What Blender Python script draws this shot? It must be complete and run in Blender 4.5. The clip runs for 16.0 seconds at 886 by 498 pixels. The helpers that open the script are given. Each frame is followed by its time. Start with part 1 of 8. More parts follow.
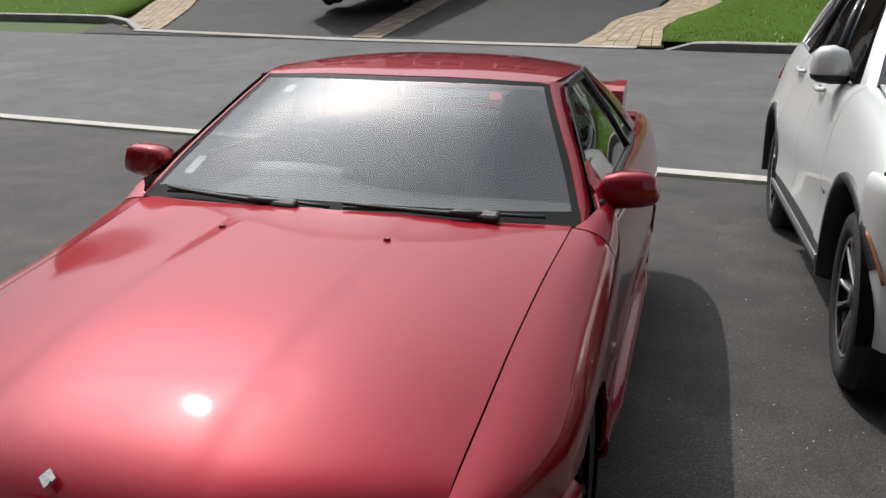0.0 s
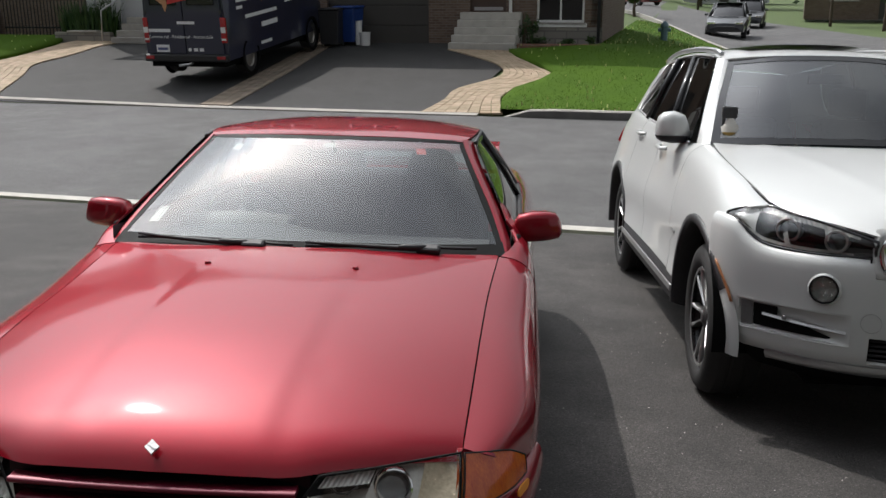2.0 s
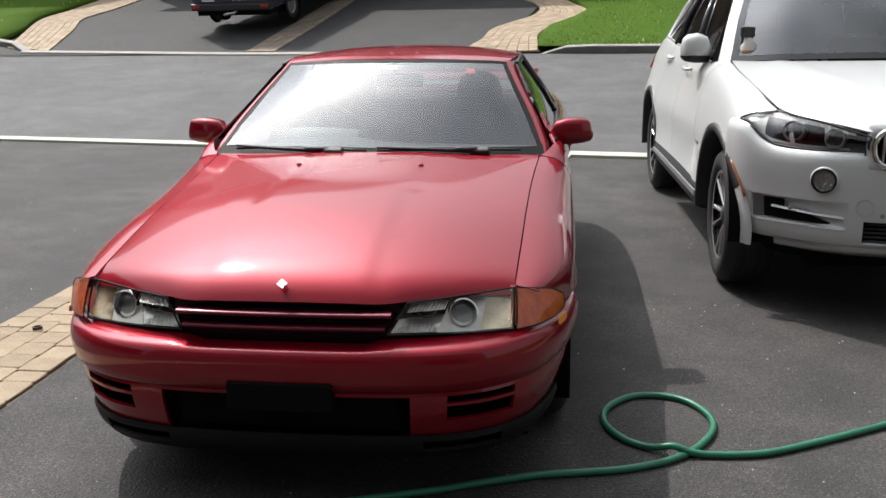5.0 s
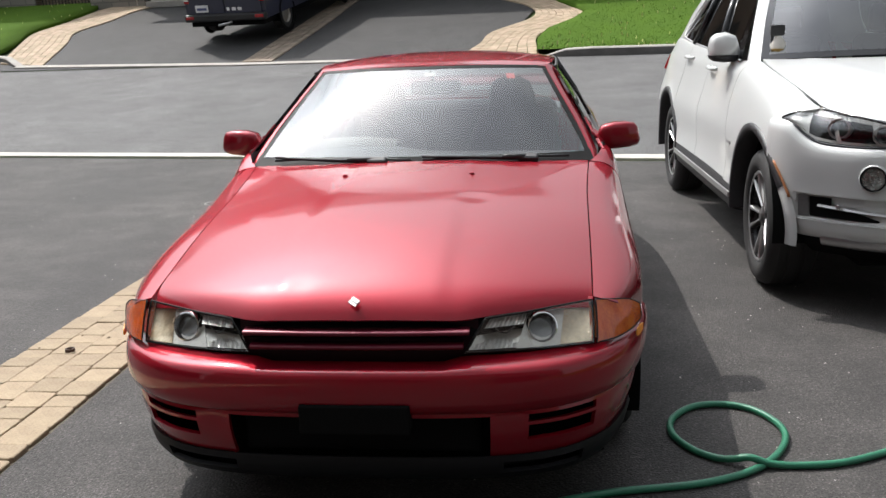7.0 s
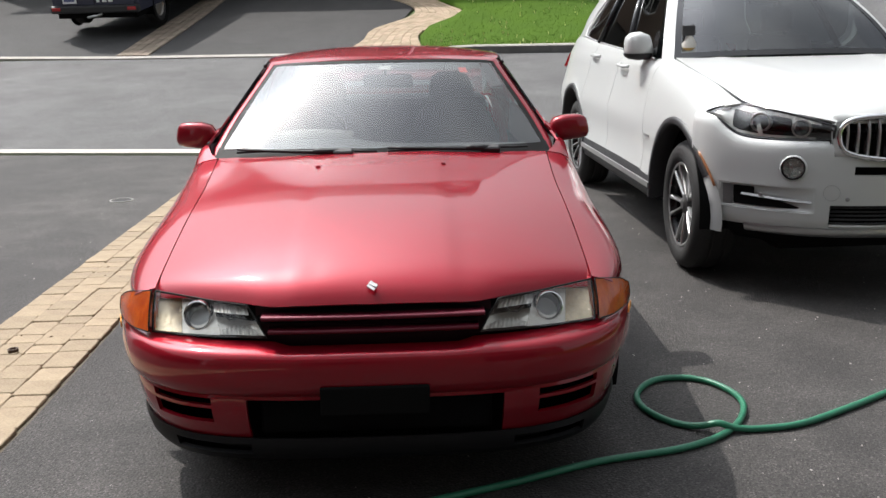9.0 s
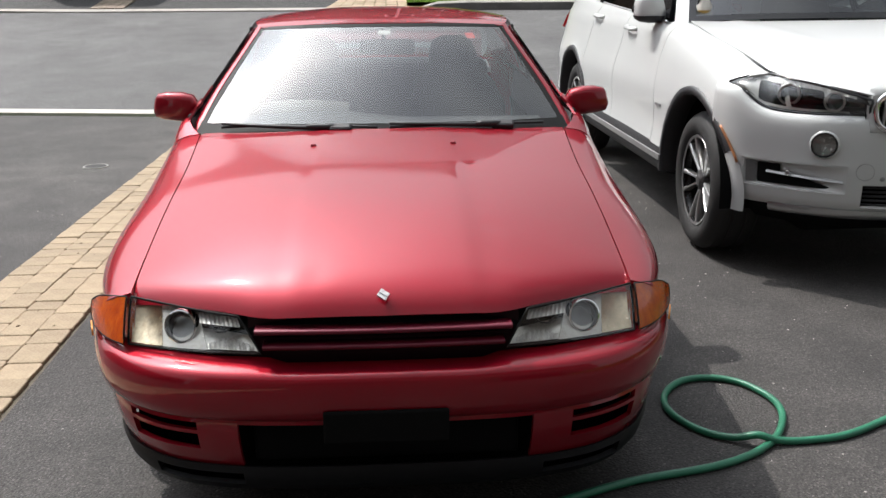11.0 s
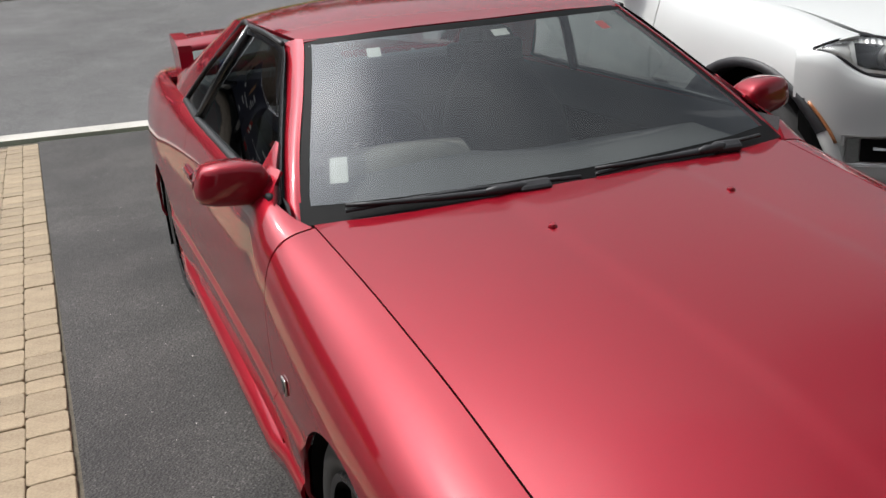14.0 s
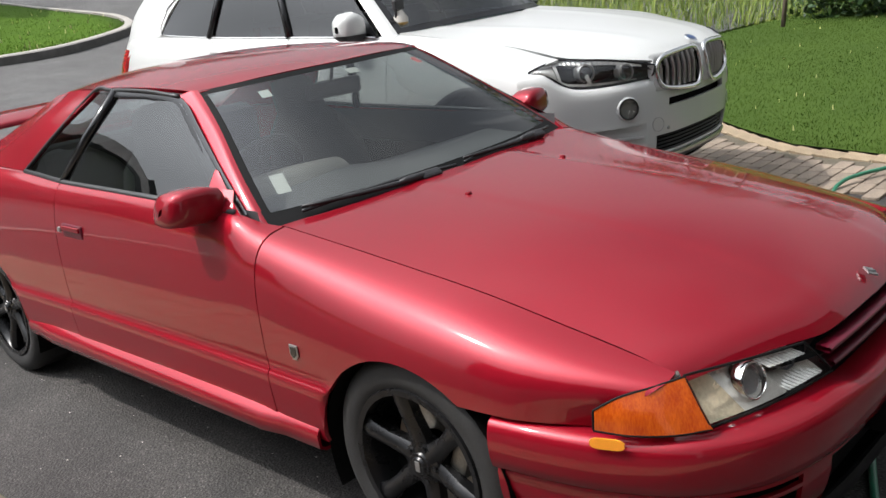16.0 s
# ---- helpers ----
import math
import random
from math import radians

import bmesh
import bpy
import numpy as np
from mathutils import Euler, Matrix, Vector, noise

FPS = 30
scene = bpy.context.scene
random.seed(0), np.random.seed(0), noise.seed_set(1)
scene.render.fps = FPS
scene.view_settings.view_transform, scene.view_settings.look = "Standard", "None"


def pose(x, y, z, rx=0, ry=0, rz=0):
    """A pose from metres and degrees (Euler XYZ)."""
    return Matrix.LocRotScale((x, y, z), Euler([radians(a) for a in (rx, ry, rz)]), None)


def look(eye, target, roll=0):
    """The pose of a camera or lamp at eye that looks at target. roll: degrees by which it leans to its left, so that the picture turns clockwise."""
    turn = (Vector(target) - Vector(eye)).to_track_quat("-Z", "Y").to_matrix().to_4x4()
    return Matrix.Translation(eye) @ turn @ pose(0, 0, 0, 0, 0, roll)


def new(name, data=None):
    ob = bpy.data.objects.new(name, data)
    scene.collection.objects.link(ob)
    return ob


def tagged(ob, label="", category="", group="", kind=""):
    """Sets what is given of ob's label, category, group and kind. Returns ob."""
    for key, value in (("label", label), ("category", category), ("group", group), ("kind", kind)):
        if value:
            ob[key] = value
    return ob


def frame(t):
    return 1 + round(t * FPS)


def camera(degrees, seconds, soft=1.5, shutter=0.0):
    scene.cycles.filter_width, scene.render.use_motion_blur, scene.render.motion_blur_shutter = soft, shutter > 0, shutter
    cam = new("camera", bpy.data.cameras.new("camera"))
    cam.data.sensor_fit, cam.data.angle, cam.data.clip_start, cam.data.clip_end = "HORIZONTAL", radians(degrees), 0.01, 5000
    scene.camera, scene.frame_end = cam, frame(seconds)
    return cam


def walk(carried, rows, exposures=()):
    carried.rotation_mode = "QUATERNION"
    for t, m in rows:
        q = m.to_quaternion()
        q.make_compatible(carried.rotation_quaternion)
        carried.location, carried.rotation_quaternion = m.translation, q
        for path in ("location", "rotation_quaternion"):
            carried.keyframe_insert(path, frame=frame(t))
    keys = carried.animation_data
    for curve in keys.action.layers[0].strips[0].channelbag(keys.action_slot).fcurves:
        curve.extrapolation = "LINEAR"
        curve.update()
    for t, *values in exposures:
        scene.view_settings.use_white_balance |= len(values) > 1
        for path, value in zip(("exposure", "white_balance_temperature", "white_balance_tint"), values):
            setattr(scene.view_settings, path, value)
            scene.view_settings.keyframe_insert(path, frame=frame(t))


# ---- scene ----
# The driveway falls 5.3 degrees towards the street; GRADE turns its frame upright.
GRADE = pose(0, 0, 0, -5.3, 0, 0)
cam = camera(51.1, 16.0)
PATH = [
    (0, (-0.011, -0.014, 1.492), (-0.54, 1.848, 0.989), -0.3),
    (0.5, (-0.04, -0.17, 1.497), (-0.471, 1.73, 1.048), -0.6),
    (1, (-0.201, -0.338, 1.503), (-0.499, 1.59, 1.062), 0.0),
    (1.5, (-0.33, -0.458, 1.496), (-0.517, 1.487, 1.071), 1.2),
    (2, (-0.261, -0.631, 1.5), (-0.445, 1.327, 1.135), 0.2),
    (2.5, (-0.141, -0.843, 1.462), (-0.474, 1.097, 1.106), -1.5),
    (3, (-0.128, -1.028, 1.457), (-0.496, 0.897, 1.058), -2.0),
    (3.5, (-0.191, -1.22, 1.422), (-0.495, 0.704, 0.971), -2.0),
    (3.7, (-0.188, -1.289, 1.435), (-0.48, 0.631, 0.956), -2.1),
    (6, (-0.329, -1.293, 1.434), (-0.586, 0.633, 0.958), -1.8),
    (6.5, (-0.386, -1.245, 1.43), (-0.627, 0.683, 0.954), -2.3),
    (7, (-0.493, -1.219, 1.441), (-0.743, 0.71, 0.974), -3.1),
    (7.5, (-0.641, -1.276, 1.445), (-0.79, 0.665, 0.99), -3.0),
    (8, (-0.812, -1.348, 1.445), (-0.821, 0.599, 0.99), -2.6),
    (8.5, (-0.888, -1.369, 1.441), (-0.855, 0.573, 0.963), -2.0),
    (9, (-0.905, -1.352, 1.447), (-0.867, 0.588, 0.963), -2.1),
    (9.2, (-0.901, -1.34, 1.447), (-0.856, 0.602, 0.971), -2.3),
    (11.3, (-1.053, -0.831, 1.487), (-0.957, 1.073, 0.884), -1.1),
    (11.5, (-1.142, -0.723, 1.495), (-1.017, 1.174, 0.874), -0.6),
    (12, (-1.417, -0.503, 1.531), (-1.227, 1.377, 0.874), -1.3),
    (12.5, (-1.566, -0.308, 1.526), (-1.411, 1.574, 0.867), -1.5),
    (13, (-1.687, 0.035, 1.541), (-1.587, 1.937, 0.931), -2.6),
    (13.5, (-1.946, 0.314, 1.549), (-1.618, 2.182, 0.917), -3.8),
    (14, (-2.244, 0.545, 1.576), (-1.57, 2.299, 0.891), -5.0),
    (14.5, (-2.516, 0.741, 1.566), (-1.543, 2.36, 0.908), -6.5),
    (15, (-2.87, 0.767, 1.596), (-1.55, 2.114, 0.929), -7.2),
    (15.5, (-3.102, 0.564, 1.591), (-1.72, 1.864, 0.957), -8.0),
    (16, (-3.308, 0.407, 1.612), (-1.968, 1.759, 0.998), -7.8),
]
walk(cam, [(t, GRADE @ look(eye, target, roll)) for t, eye, target, roll in PATH],
     exposures=[(0, -0.17), (2, -0.14), (3, 0.0), (6, 0.34), (9, 0.4), (12, 0.36), (13, 0.1), (14, 0.05), (15, 0.12), (16, 0.36)])

# ---- sky and sun ----
SUN_DIR = Vector((-0.485, 0.62, 1.0)).normalized()
world = bpy.data.worlds.new("sky")
scene.world = world
world.use_nodes = True
wn, wl = world.node_tree.nodes, world.node_tree.links
sky = wn.new("ShaderNodeTexSky")
sky.sky_type = "NISHITA"
sky.sun_disc = False
sky.sun_elevation = math.asin(SUN_DIR.z)
sky.sun_rotation = math.atan2(SUN_DIR.x, SUN_DIR.y)
sky.dust_density = 3.0
# broken cloud over the whole sky
w_co = wn.new("ShaderNodeTexCoord")
w_no = wn.new("ShaderNodeTexNoise")
w_no.inputs["Scale"].default_value = 1.7
w_no.inputs["Detail"].default_value = 2.0
w_ra = wn.new("ShaderNodeMapRange")
for key, value in (("From Min", 0.05), ("From Max", 0.52)):
    w_ra.inputs[key].default_value = value
w_mi = wn.new("ShaderNodeMix")
w_mi.data_type = "RGBA"
w_mi.inputs["B"].default_value = (8.8, 9.2, 9.8, 1)
wl.new(w_co.outputs["Generated"], w_no.inputs["Vector"])
wl.new(w_no.outputs["Fac"], w_ra.inputs["Value"])
wl.new(w_ra.outputs["Result"], w_mi.inputs["Factor"])
wl.new(sky.outputs["Color"], w_mi.inputs["A"])
# thin cloud glows round the sun
w_dot = wn.new("ShaderNodeVectorMath")
w_dot.operation = "DOT_PRODUCT"
w_dot.inputs[1].default_value = SUN_DIR
wl.new(w_co.outputs["Generated"], w_dot.inputs[0])
w_near = wn.new("ShaderNodeMath")
w_near.operation = "MAXIMUM"
w_near.inputs[1].default_value = 0.0
wl.new(w_dot.outputs["Value"], w_near.inputs[0])
w_pow = wn.new("ShaderNodeMath")
w_pow.operation = "POWER"
w_pow.inputs[1].default_value = 4.0
wl.new(w_near.outputs[0], w_pow.inputs[0])
w_wide = wn.new("ShaderNodeMath")
w_wide.operation = "MULTIPLY_ADD"
w_wide.inputs[1].default_value, w_wide.inputs[2].default_value = 4.6, 1.0
wl.new(w_pow.outputs[0], w_wide.inputs[0])
w_halo = wn.new("ShaderNodeMath")
w_halo.operation = "POWER"
w_halo.inputs[1].default_value = 20.0
wl.new(w_near.outputs[0], w_halo.inputs[0])
w_gain = wn.new("ShaderNodeMath")
w_gain.operation = "MULTIPLY_ADD"
w_gain.inputs[1].default_value = 10.0
wl.new(w_halo.outputs[0], w_gain.inputs[0])
wl.new(w_wide.outputs[0], w_gain.inputs[2])
w_mul = wn.new("ShaderNodeVectorMath")
w_mul.operation = "SCALE"
wl.new(w_mi.outputs["Result"], w_mul.inputs[0])
wl.new(w_gain.outputs[0], w_mul.inputs["Scale"])
wl.new(w_mul.outputs["Vector"], wn["Background"].inputs["Color"])
wn["Background"].inputs["Strength"].default_value = 0.044
sun = new("sun", bpy.data.lights.new("sun", "SUN"))
sun.data.energy, sun.data.angle, sun.data.color = 3.2, radians(0.6), (1.0, 0.96, 0.915)
sun.matrix_world = SUN_DIR.to_track_quat("Z", "Y").to_matrix().to_4x4()
scene.view_settings.exposure = 0.0

# ---- helpers for meshes ----
def link(name, verts, faces, material=None, parent=None, label="", smooth=True, place=None):
    me = bpy.data.meshes.new(name)
    me.from_pydata([tuple(v) for v in verts], [], [tuple(f) for f in faces])
    if smooth:
        me.polygons.foreach_set("use_smooth", [True] * len(me.polygons))
    me.update()
    ob = new(name, me)
    if material:
        me.materials.append(material)
    if parent:
        ob.parent = parent
    if place is not None:
        ob.matrix_basis = place
    if label:
        ob["label"] = label
    return ob


def part(name, bm, material, parent, label="", smooth=False):
    me = bpy.data.meshes.new(name)
    bm.normal_update()
    bm.to_mesh(me)
    bm.free()
    if smooth:
        me.polygons.foreach_set("use_smooth", [True] * len(me.polygons))
    ob = new(name, me)
    me.materials.append(material)
    if parent:
        ob.parent = parent
    if label:
        ob["label"] = label
    return ob


def empty(name, m, label, category, group="", kind=""):
    ob = new(name)
    ob.matrix_basis = m
    return tagged(ob, label, category, group, kind)


def weld(ob, angle=40):
    """Smooth faces with sharp edges kept."""
    ob.data.polygons.foreach_set("use_smooth", [True] * len(ob.data.polygons))
    ob.data.set_sharp_from_angle(angle=radians(angle))
    return ob


def spline(P, per):
    """Smooth curve through the points of P (n, k), per steps a span."""
    P = np.asarray(P, float)
    A = np.vstack([2 * P[0] - P[1], P, 2 * P[-1] - P[-2]])
    out = []
    for i in range(1, len(A) - 2):
        for j in range(per):
            t = j / per
            out.append(0.5 * (2 * A[i] + (A[i + 1] - A[i - 1]) * t + (2 * A[i - 1] - 5 * A[i] + 4 * A[i + 1] - A[i + 2]) * t * t
                              + (3 * A[i] - A[i - 1] - 3 * A[i + 1] + A[i + 2]) * t ** 3))
    out.append(P[-1])
    return np.array(out)


def curve_at(table, y):
    """Smooth value of a table of (y, value) at y."""
    ys = [r[0] for r in table]
    vs = [r[1] for r in table]
    if y <= ys[0]:
        return vs[0]
    if y >= ys[-1]:
        return vs[-1]
    i = max(k for k in range(len(ys)) if ys[k] <= y)
    i = min(i, len(ys) - 2)
    h = ys[i + 1] - ys[i]
    t = (y - ys[i]) / h
    m0 = (vs[i + 1] - vs[i - 1]) / (ys[i + 1] - ys[i - 1]) if i > 0 else (vs[1] - vs[0]) / (ys[1] - ys[0])
    m1 = (vs[i + 2] - vs[i]) / (ys[i + 2] - ys[i]) if i + 2 < len(ys) else (vs[-1] - vs[-2]) / (ys[-1] - ys[-2])
    return ((2 * t ** 3 - 3 * t * t + 1) * vs[i] + (t ** 3 - 2 * t * t + t) * h * m0
            + (-2 * t ** 3 + 3 * t * t) * vs[i + 1] + (t ** 3 - t * t) * h * m1)


def net(rows, pu, pv):
    """Smooth surface through a net of points rows[i][j]."""
    rows = np.asarray(rows, float)
    n, m, _ = rows.shape
    a = np.array([spline(r, pu) for r in rows])
    return np.array([spline(a[:, j], pv) for j in range(a.shape[1])]).transpose(1, 0, 2)


def shell(ob, thick):
    """Give a panel its thickness, with crisp rims."""
    so = ob.modifiers.new("thickness", "SOLIDIFY")
    so.thickness, so.offset = thick, -1
    es = ob.modifiers.new("crisp_rim", "EDGE_SPLIT")
    es.split_angle = radians(55)


def sheet(name, G, material, parent, side=1, label="", skip=None, thick=0.0, smooth=True, closed=False, out=None):
    """Mesh from a grid of points; side -1 mirrors it over x."""
    G = np.array(G, float)
    n, m, _ = G.shape
    V = G.reshape(-1, 3).copy()
    V[:, 0] *= side
    faces = []
    for i in range(n - 1):
        for j in range(m if closed else m - 1):
            if skip and skip(i, j):
                continue
            k = (j + 1) % m
            q = (i * m + j, i * m + k, (i + 1) * m + k, (i + 1) * m + j)
            faces.append(q if side > 0 else q[::-1])
    if out is not None:
        # turn the faces so that they look along out (mirrored with the side)
        o = np.array(out, float) * (side, 1, 1)
        tot = 0.0
        for f in faces:
            a, b, c, d = (V[k] for k in f)
            tot += float(np.dot(np.cross(c - a, d - b), o))
        if tot < 0:
            faces = [f[::-1] for f in faces]
    ob = link(name, V, faces, material, parent, label, smooth)
    if thick:
        shell(ob, thick)
    return ob


def bm_box(bm, x0, x1, y0, y1, z0, z1, bevel=0.0, seg=2, m=None):
    ret = bmesh.ops.create_cube(bm, size=1)
    vs = ret["verts"]
    bmesh.ops.transform(bm, matrix=Matrix.Translation(((x0 + x1) / 2, (y0 + y1) / 2, (z0 + z1) / 2)) @ Matrix.Diagonal((x1 - x0, y1 - y0, z1 - z0, 1)), verts=vs)
    if bevel:
        es = list({e for v in vs for e in v.link_edges})
        r = bmesh.ops.bevel(bm, geom=es, offset=bevel, segments=seg, affect="EDGES", profile=0.5)
        vs = list({v for f in r["faces"] for v in f.verts} | {v for v in vs if v.is_valid})
    if m is not None:
        bmesh.ops.transform(bm, matrix=m, verts=vs)
    return vs


def box(name, x0, x1, y0, y1, z0, z1, material, parent=None, bevel=0.0, m=None, label="", seg=2):
    bm = bmesh.new()
    bm_box(bm, x0, x1, y0, y1, z0, z1, bevel, seg, m)
    return part(name, bm, material, parent, label)


def lathe(name, profile, n, material, parent, m=None, label="", angle=35):
    """Turned body: profile of (radius, x) about the x axis."""
    V, F = [], []
    k = len(profile)
    for i in range(n):
        a = 2 * math.pi * i / n
        for r, x in profile:
            V.append((x, r * math.cos(a), r * math.sin(a)))
    for i in range(n):
        for j in range(k - 1):
            F.append((i * k + j, i * k + j + 1, ((i + 1) % n) * k + j + 1, ((i + 1) % n) * k + j))
    ob = link(name, V, F, material, parent, label, True)
    if m is not None:
        ob.data.transform(m)
    ob.data.set_sharp_from_angle(angle=radians(angle))
    return ob


def tube_mesh(P, r, n=8, closed=False, caps=True):
    P = [Vector(p) for p in P]
    V, F = [], []
    k = len(P)
    rs = r if isinstance(r, (list, tuple)) else [r] * k
    up = Vector((0, 0, 1))
    for i, p in enumerate(P):
        a = P[(i - 1) % k] if closed or i > 0 else p
        b = P[(i + 1) % k] if closed or i < k - 1 else p
        d = (b - a).normalized()
        s = d.cross(up)
        s = Vector((1, 0, 0)) if s.length < 1e-4 else s.normalized()
        t = s.cross(d)
        for j in range(n):
            w = 2 * math.pi * j / n
            V.append(p + rs[i] * (math.cos(w) * s + math.sin(w) * t))
    for i in range(k if closed else k - 1):
        for j in range(n):
            a, b = i * n, ((i + 1) % k) * n
            F.append((a + j, a + (j + 1) % n, b + (j + 1) % n, b + j))
    if caps and not closed:
        F.append(tuple(range(n))[::-1])
        F.append(tuple((k - 1) * n + j for j in range(n)))
    return V, F


def tube(name, P, r, material, parent=None, n=8, closed=False, label=""):
    V, F = tube_mesh(P, r, n, closed)
    return link(name, V, F, material, parent, label)


def slab(name, poly, z0, z1, material, parent=None, label="", m=None, bevel=0.0):
    """Upright prism over a polygon of (x, y)."""
    bm = bmesh.new()
    f = bm.faces.new([bm.verts.new((x, y, z0)) for x, y in poly])
    r = bmesh.ops.extrude_face_region(bm, geom=[f])
    vs = [v for v in r["geom"] if isinstance(v, bmesh.types.BMVert)]
    bmesh.ops.translate(bm, vec=(0, 0, z1 - z0), verts=vs)
    bmesh.ops.recalc_face_normals(bm, faces=bm.faces)
    if bevel:
        bmesh.ops.bevel(bm, geom=list(bm.edges), offset=bevel, segments=2, affect="EDGES", profile=0.5)
    if m is not None:
        bmesh.ops.transform(bm, matrix=m, verts=bm.verts)
    return part(name, bm, material, parent, label)


# ---- materials ----
def material(name, color, rough=0.5, metal=0.0, var=0.12, scale=6.0, bump=0.0, fine=120.0, coat=0.0, color2=None, spec=0.5, stretch=(1, 1, 1), rvar=0.08, mapping="Object", lo=0.35, hi=0.65):
    m = bpy.data.materials.new(name)
    m.use_nodes = True
    n, l = m.node_tree.nodes, m.node_tree.links
    b = n["Principled BSDF"]
    b.inputs["Metallic"].default_value = metal
    b.inputs["Specular IOR Level"].default_value = spec
    b.inputs["Coat Weight"].default_value = coat
    b.inputs["Coat Roughness"].default_value = 0.05
    co = n.new("ShaderNodeTexCoord")
    mp = n.new("ShaderNodeMapping")
    mp.inputs["Scale"].default_value = stretch
    l.new(co.outputs[mapping], mp.inputs["Vector"])
    big = n.new("ShaderNodeTexNoise")
    big.inputs["Scale"].default_value = scale
    big.inputs["Detail"].default_value = 6.0
    big.inputs["Roughness"].default_value = 0.6
    l.new(mp.outputs["Vector"], big.inputs["Vector"])
    sm = n.new("ShaderNodeTexNoise")
    sm.inputs["Scale"].default_value = fine
    sm.inputs["Detail"].default_value = 3.0
    l.new(mp.outputs["Vector"], sm.inputs["Vector"])
    mixf = n.new("ShaderNodeMath")
    mixf.operation = "MULTIPLY_ADD"
    mixf.inputs[1].default_value = 0.45
    l.new(sm.outputs["Fac"], mixf.inputs[0])
    half = n.new("ShaderNodeMath")
    half.operation = "MULTIPLY"
    half.inputs[1].default_value = 0.55
    l.new(big.outputs["Fac"], half.inputs[0])
    l.new(half.outputs[0], mixf.inputs[2])
    ramp = n.new("ShaderNodeValToRGB")
    c2 = color2 or tuple(min(1, c * (1 + var)) for c in color)
    c1 = color if color2 else tuple(c * (1 - var) for c in color)
    ramp.color_ramp.elements[0].position, ramp.color_ramp.elements[1].position = lo, hi
    ramp.color_ramp.elements[0].color, ramp.color_ramp.elements[1].color = (*c1, 1), (*c2, 1)
    l.new(mixf.outputs[0], ramp.inputs["Fac"])
    l.new(ramp.outputs["Color"], b.inputs["Base Color"])
    rr = n.new("ShaderNodeMapRange")
    rr.inputs["To Min"].default_value, rr.inputs["To Max"].default_value = max(0.01, rough - rvar), min(1, rough + rvar)
    l.new(big.outputs["Fac"], rr.inputs["Value"])
    l.new(rr.outputs["Result"], b.inputs["Roughness"])
    if bump:
        bp = n.new("ShaderNodeBump")
        bp.inputs["Strength"].default_value = bump
        bp.inputs["Distance"].default_value = 0.01
        l.new(mixf.outputs[0], bp.inputs["Height"])
        l.new(bp.outputs["Normal"], b.inputs["Normal"])
    return m


def per_piece(m, amount=0.25):
    """Vary a material's brightness from piece to piece."""
    n, l = m.node_tree.nodes, m.node_tree.links
    b = n["Principled BSDF"]
    src = b.inputs["Base Color"].links[0].from_socket
    info = n.new("ShaderNodeObjectInfo")
    hs = n.new("ShaderNodeHueSaturation")
    mr = n.new("ShaderNodeMapRange")
    mr.inputs["To Min"].default_value, mr.inputs["To Max"].default_value = 1 - amount, 1 + amount
    l.new(info.outputs["Random"], mr.inputs["Value"])
    l.new(mr.outputs["Result"], hs.inputs["Value"])
    l.new(src, hs.inputs["Color"])
    l.new(hs.outputs["Color"], b.inputs["Base Color"])
    return m


def per_island(m, amount=0.3, hue=0.03):
    n, l = m.node_tree.nodes, m.node_tree.links
    b = n["Principled BSDF"]
    src = b.inputs["Base Color"].links[0].from_socket
    geo = n.new("ShaderNodeNewGeometry")
    hs = n.new("ShaderNodeHueSaturation")
    mr = n.new("ShaderNodeMapRange")
    mr.inputs["To Min"].default_value, mr.inputs["To Max"].default_value = 1 - amount, 1 + amount
    mh = n.new("ShaderNodeMapRange")
    mh.inputs["To Min"].default_value, mh.inputs["To Max"].default_value = 0.5 + hue, 0.5 - hue
    l.new(geo.outputs["Random Per Island"], mr.inputs["Value"])
    l.new(geo.outputs["Random Per Island"], mh.inputs["Value"])
    l.new(mr.outputs["Result"], hs.inputs["Value"])
    l.new(mh.outputs["Result"], hs.inputs["Hue"])
    l.new(src, hs.inputs["Color"])
    l.new(hs.outputs["Color"], b.inputs["Base Color"])
    return m


def glass(name, tint, gloss=1.0, rough=0.0, boost=1.6):
    """Thin pane: tinted see-through, with mirror gloss that grows at a slant."""
    m = bpy.data.materials.new(name)
    m.use_nodes = True
    n, l = m.node_tree.nodes, m.node_tree.links
    n.remove(n["Principled BSDF"])
    out = n["Material Output"]
    tr = n.new("ShaderNodeBsdfTransparent")
    tr.inputs["Color"].default_value = (*tint, 1)
    gl = n.new("ShaderNodeBsdfGlossy")
    gl.inputs["Roughness"].default_value = rough
    gl.inputs["Color"].default_value = (gloss, gloss, gloss, 1)
    fr = n.new("ShaderNodeLayerWeight")
    fr.inputs["Blend"].default_value = 0.5
    pw = n.new("ShaderNodeMath")
    pw.operation = "POWER"
    pw.inputs[1].default_value = 4.5
    l.new(fr.outputs["Facing"], pw.inputs[0])
    mu = n.new("ShaderNodeMath")
    mu.operation = "MULTIPLY_ADD"
    mu.inputs[1].default_value, mu.inputs[2].default_value = 0.94, 0.045 * boost
    mu.use_clamp = True
    l.new(pw.outputs[0], mu.inputs[0])
    mx = n.new("ShaderNodeMixShader")
    l.new(mu.outputs[0], mx.inputs["Fac"])
    l.new(tr.outputs[0], mx.inputs[1])
    l.new(gl.outputs[0], mx.inputs[2])
    l.new(mx.outputs[0], out.inputs["Surface"])
    return m


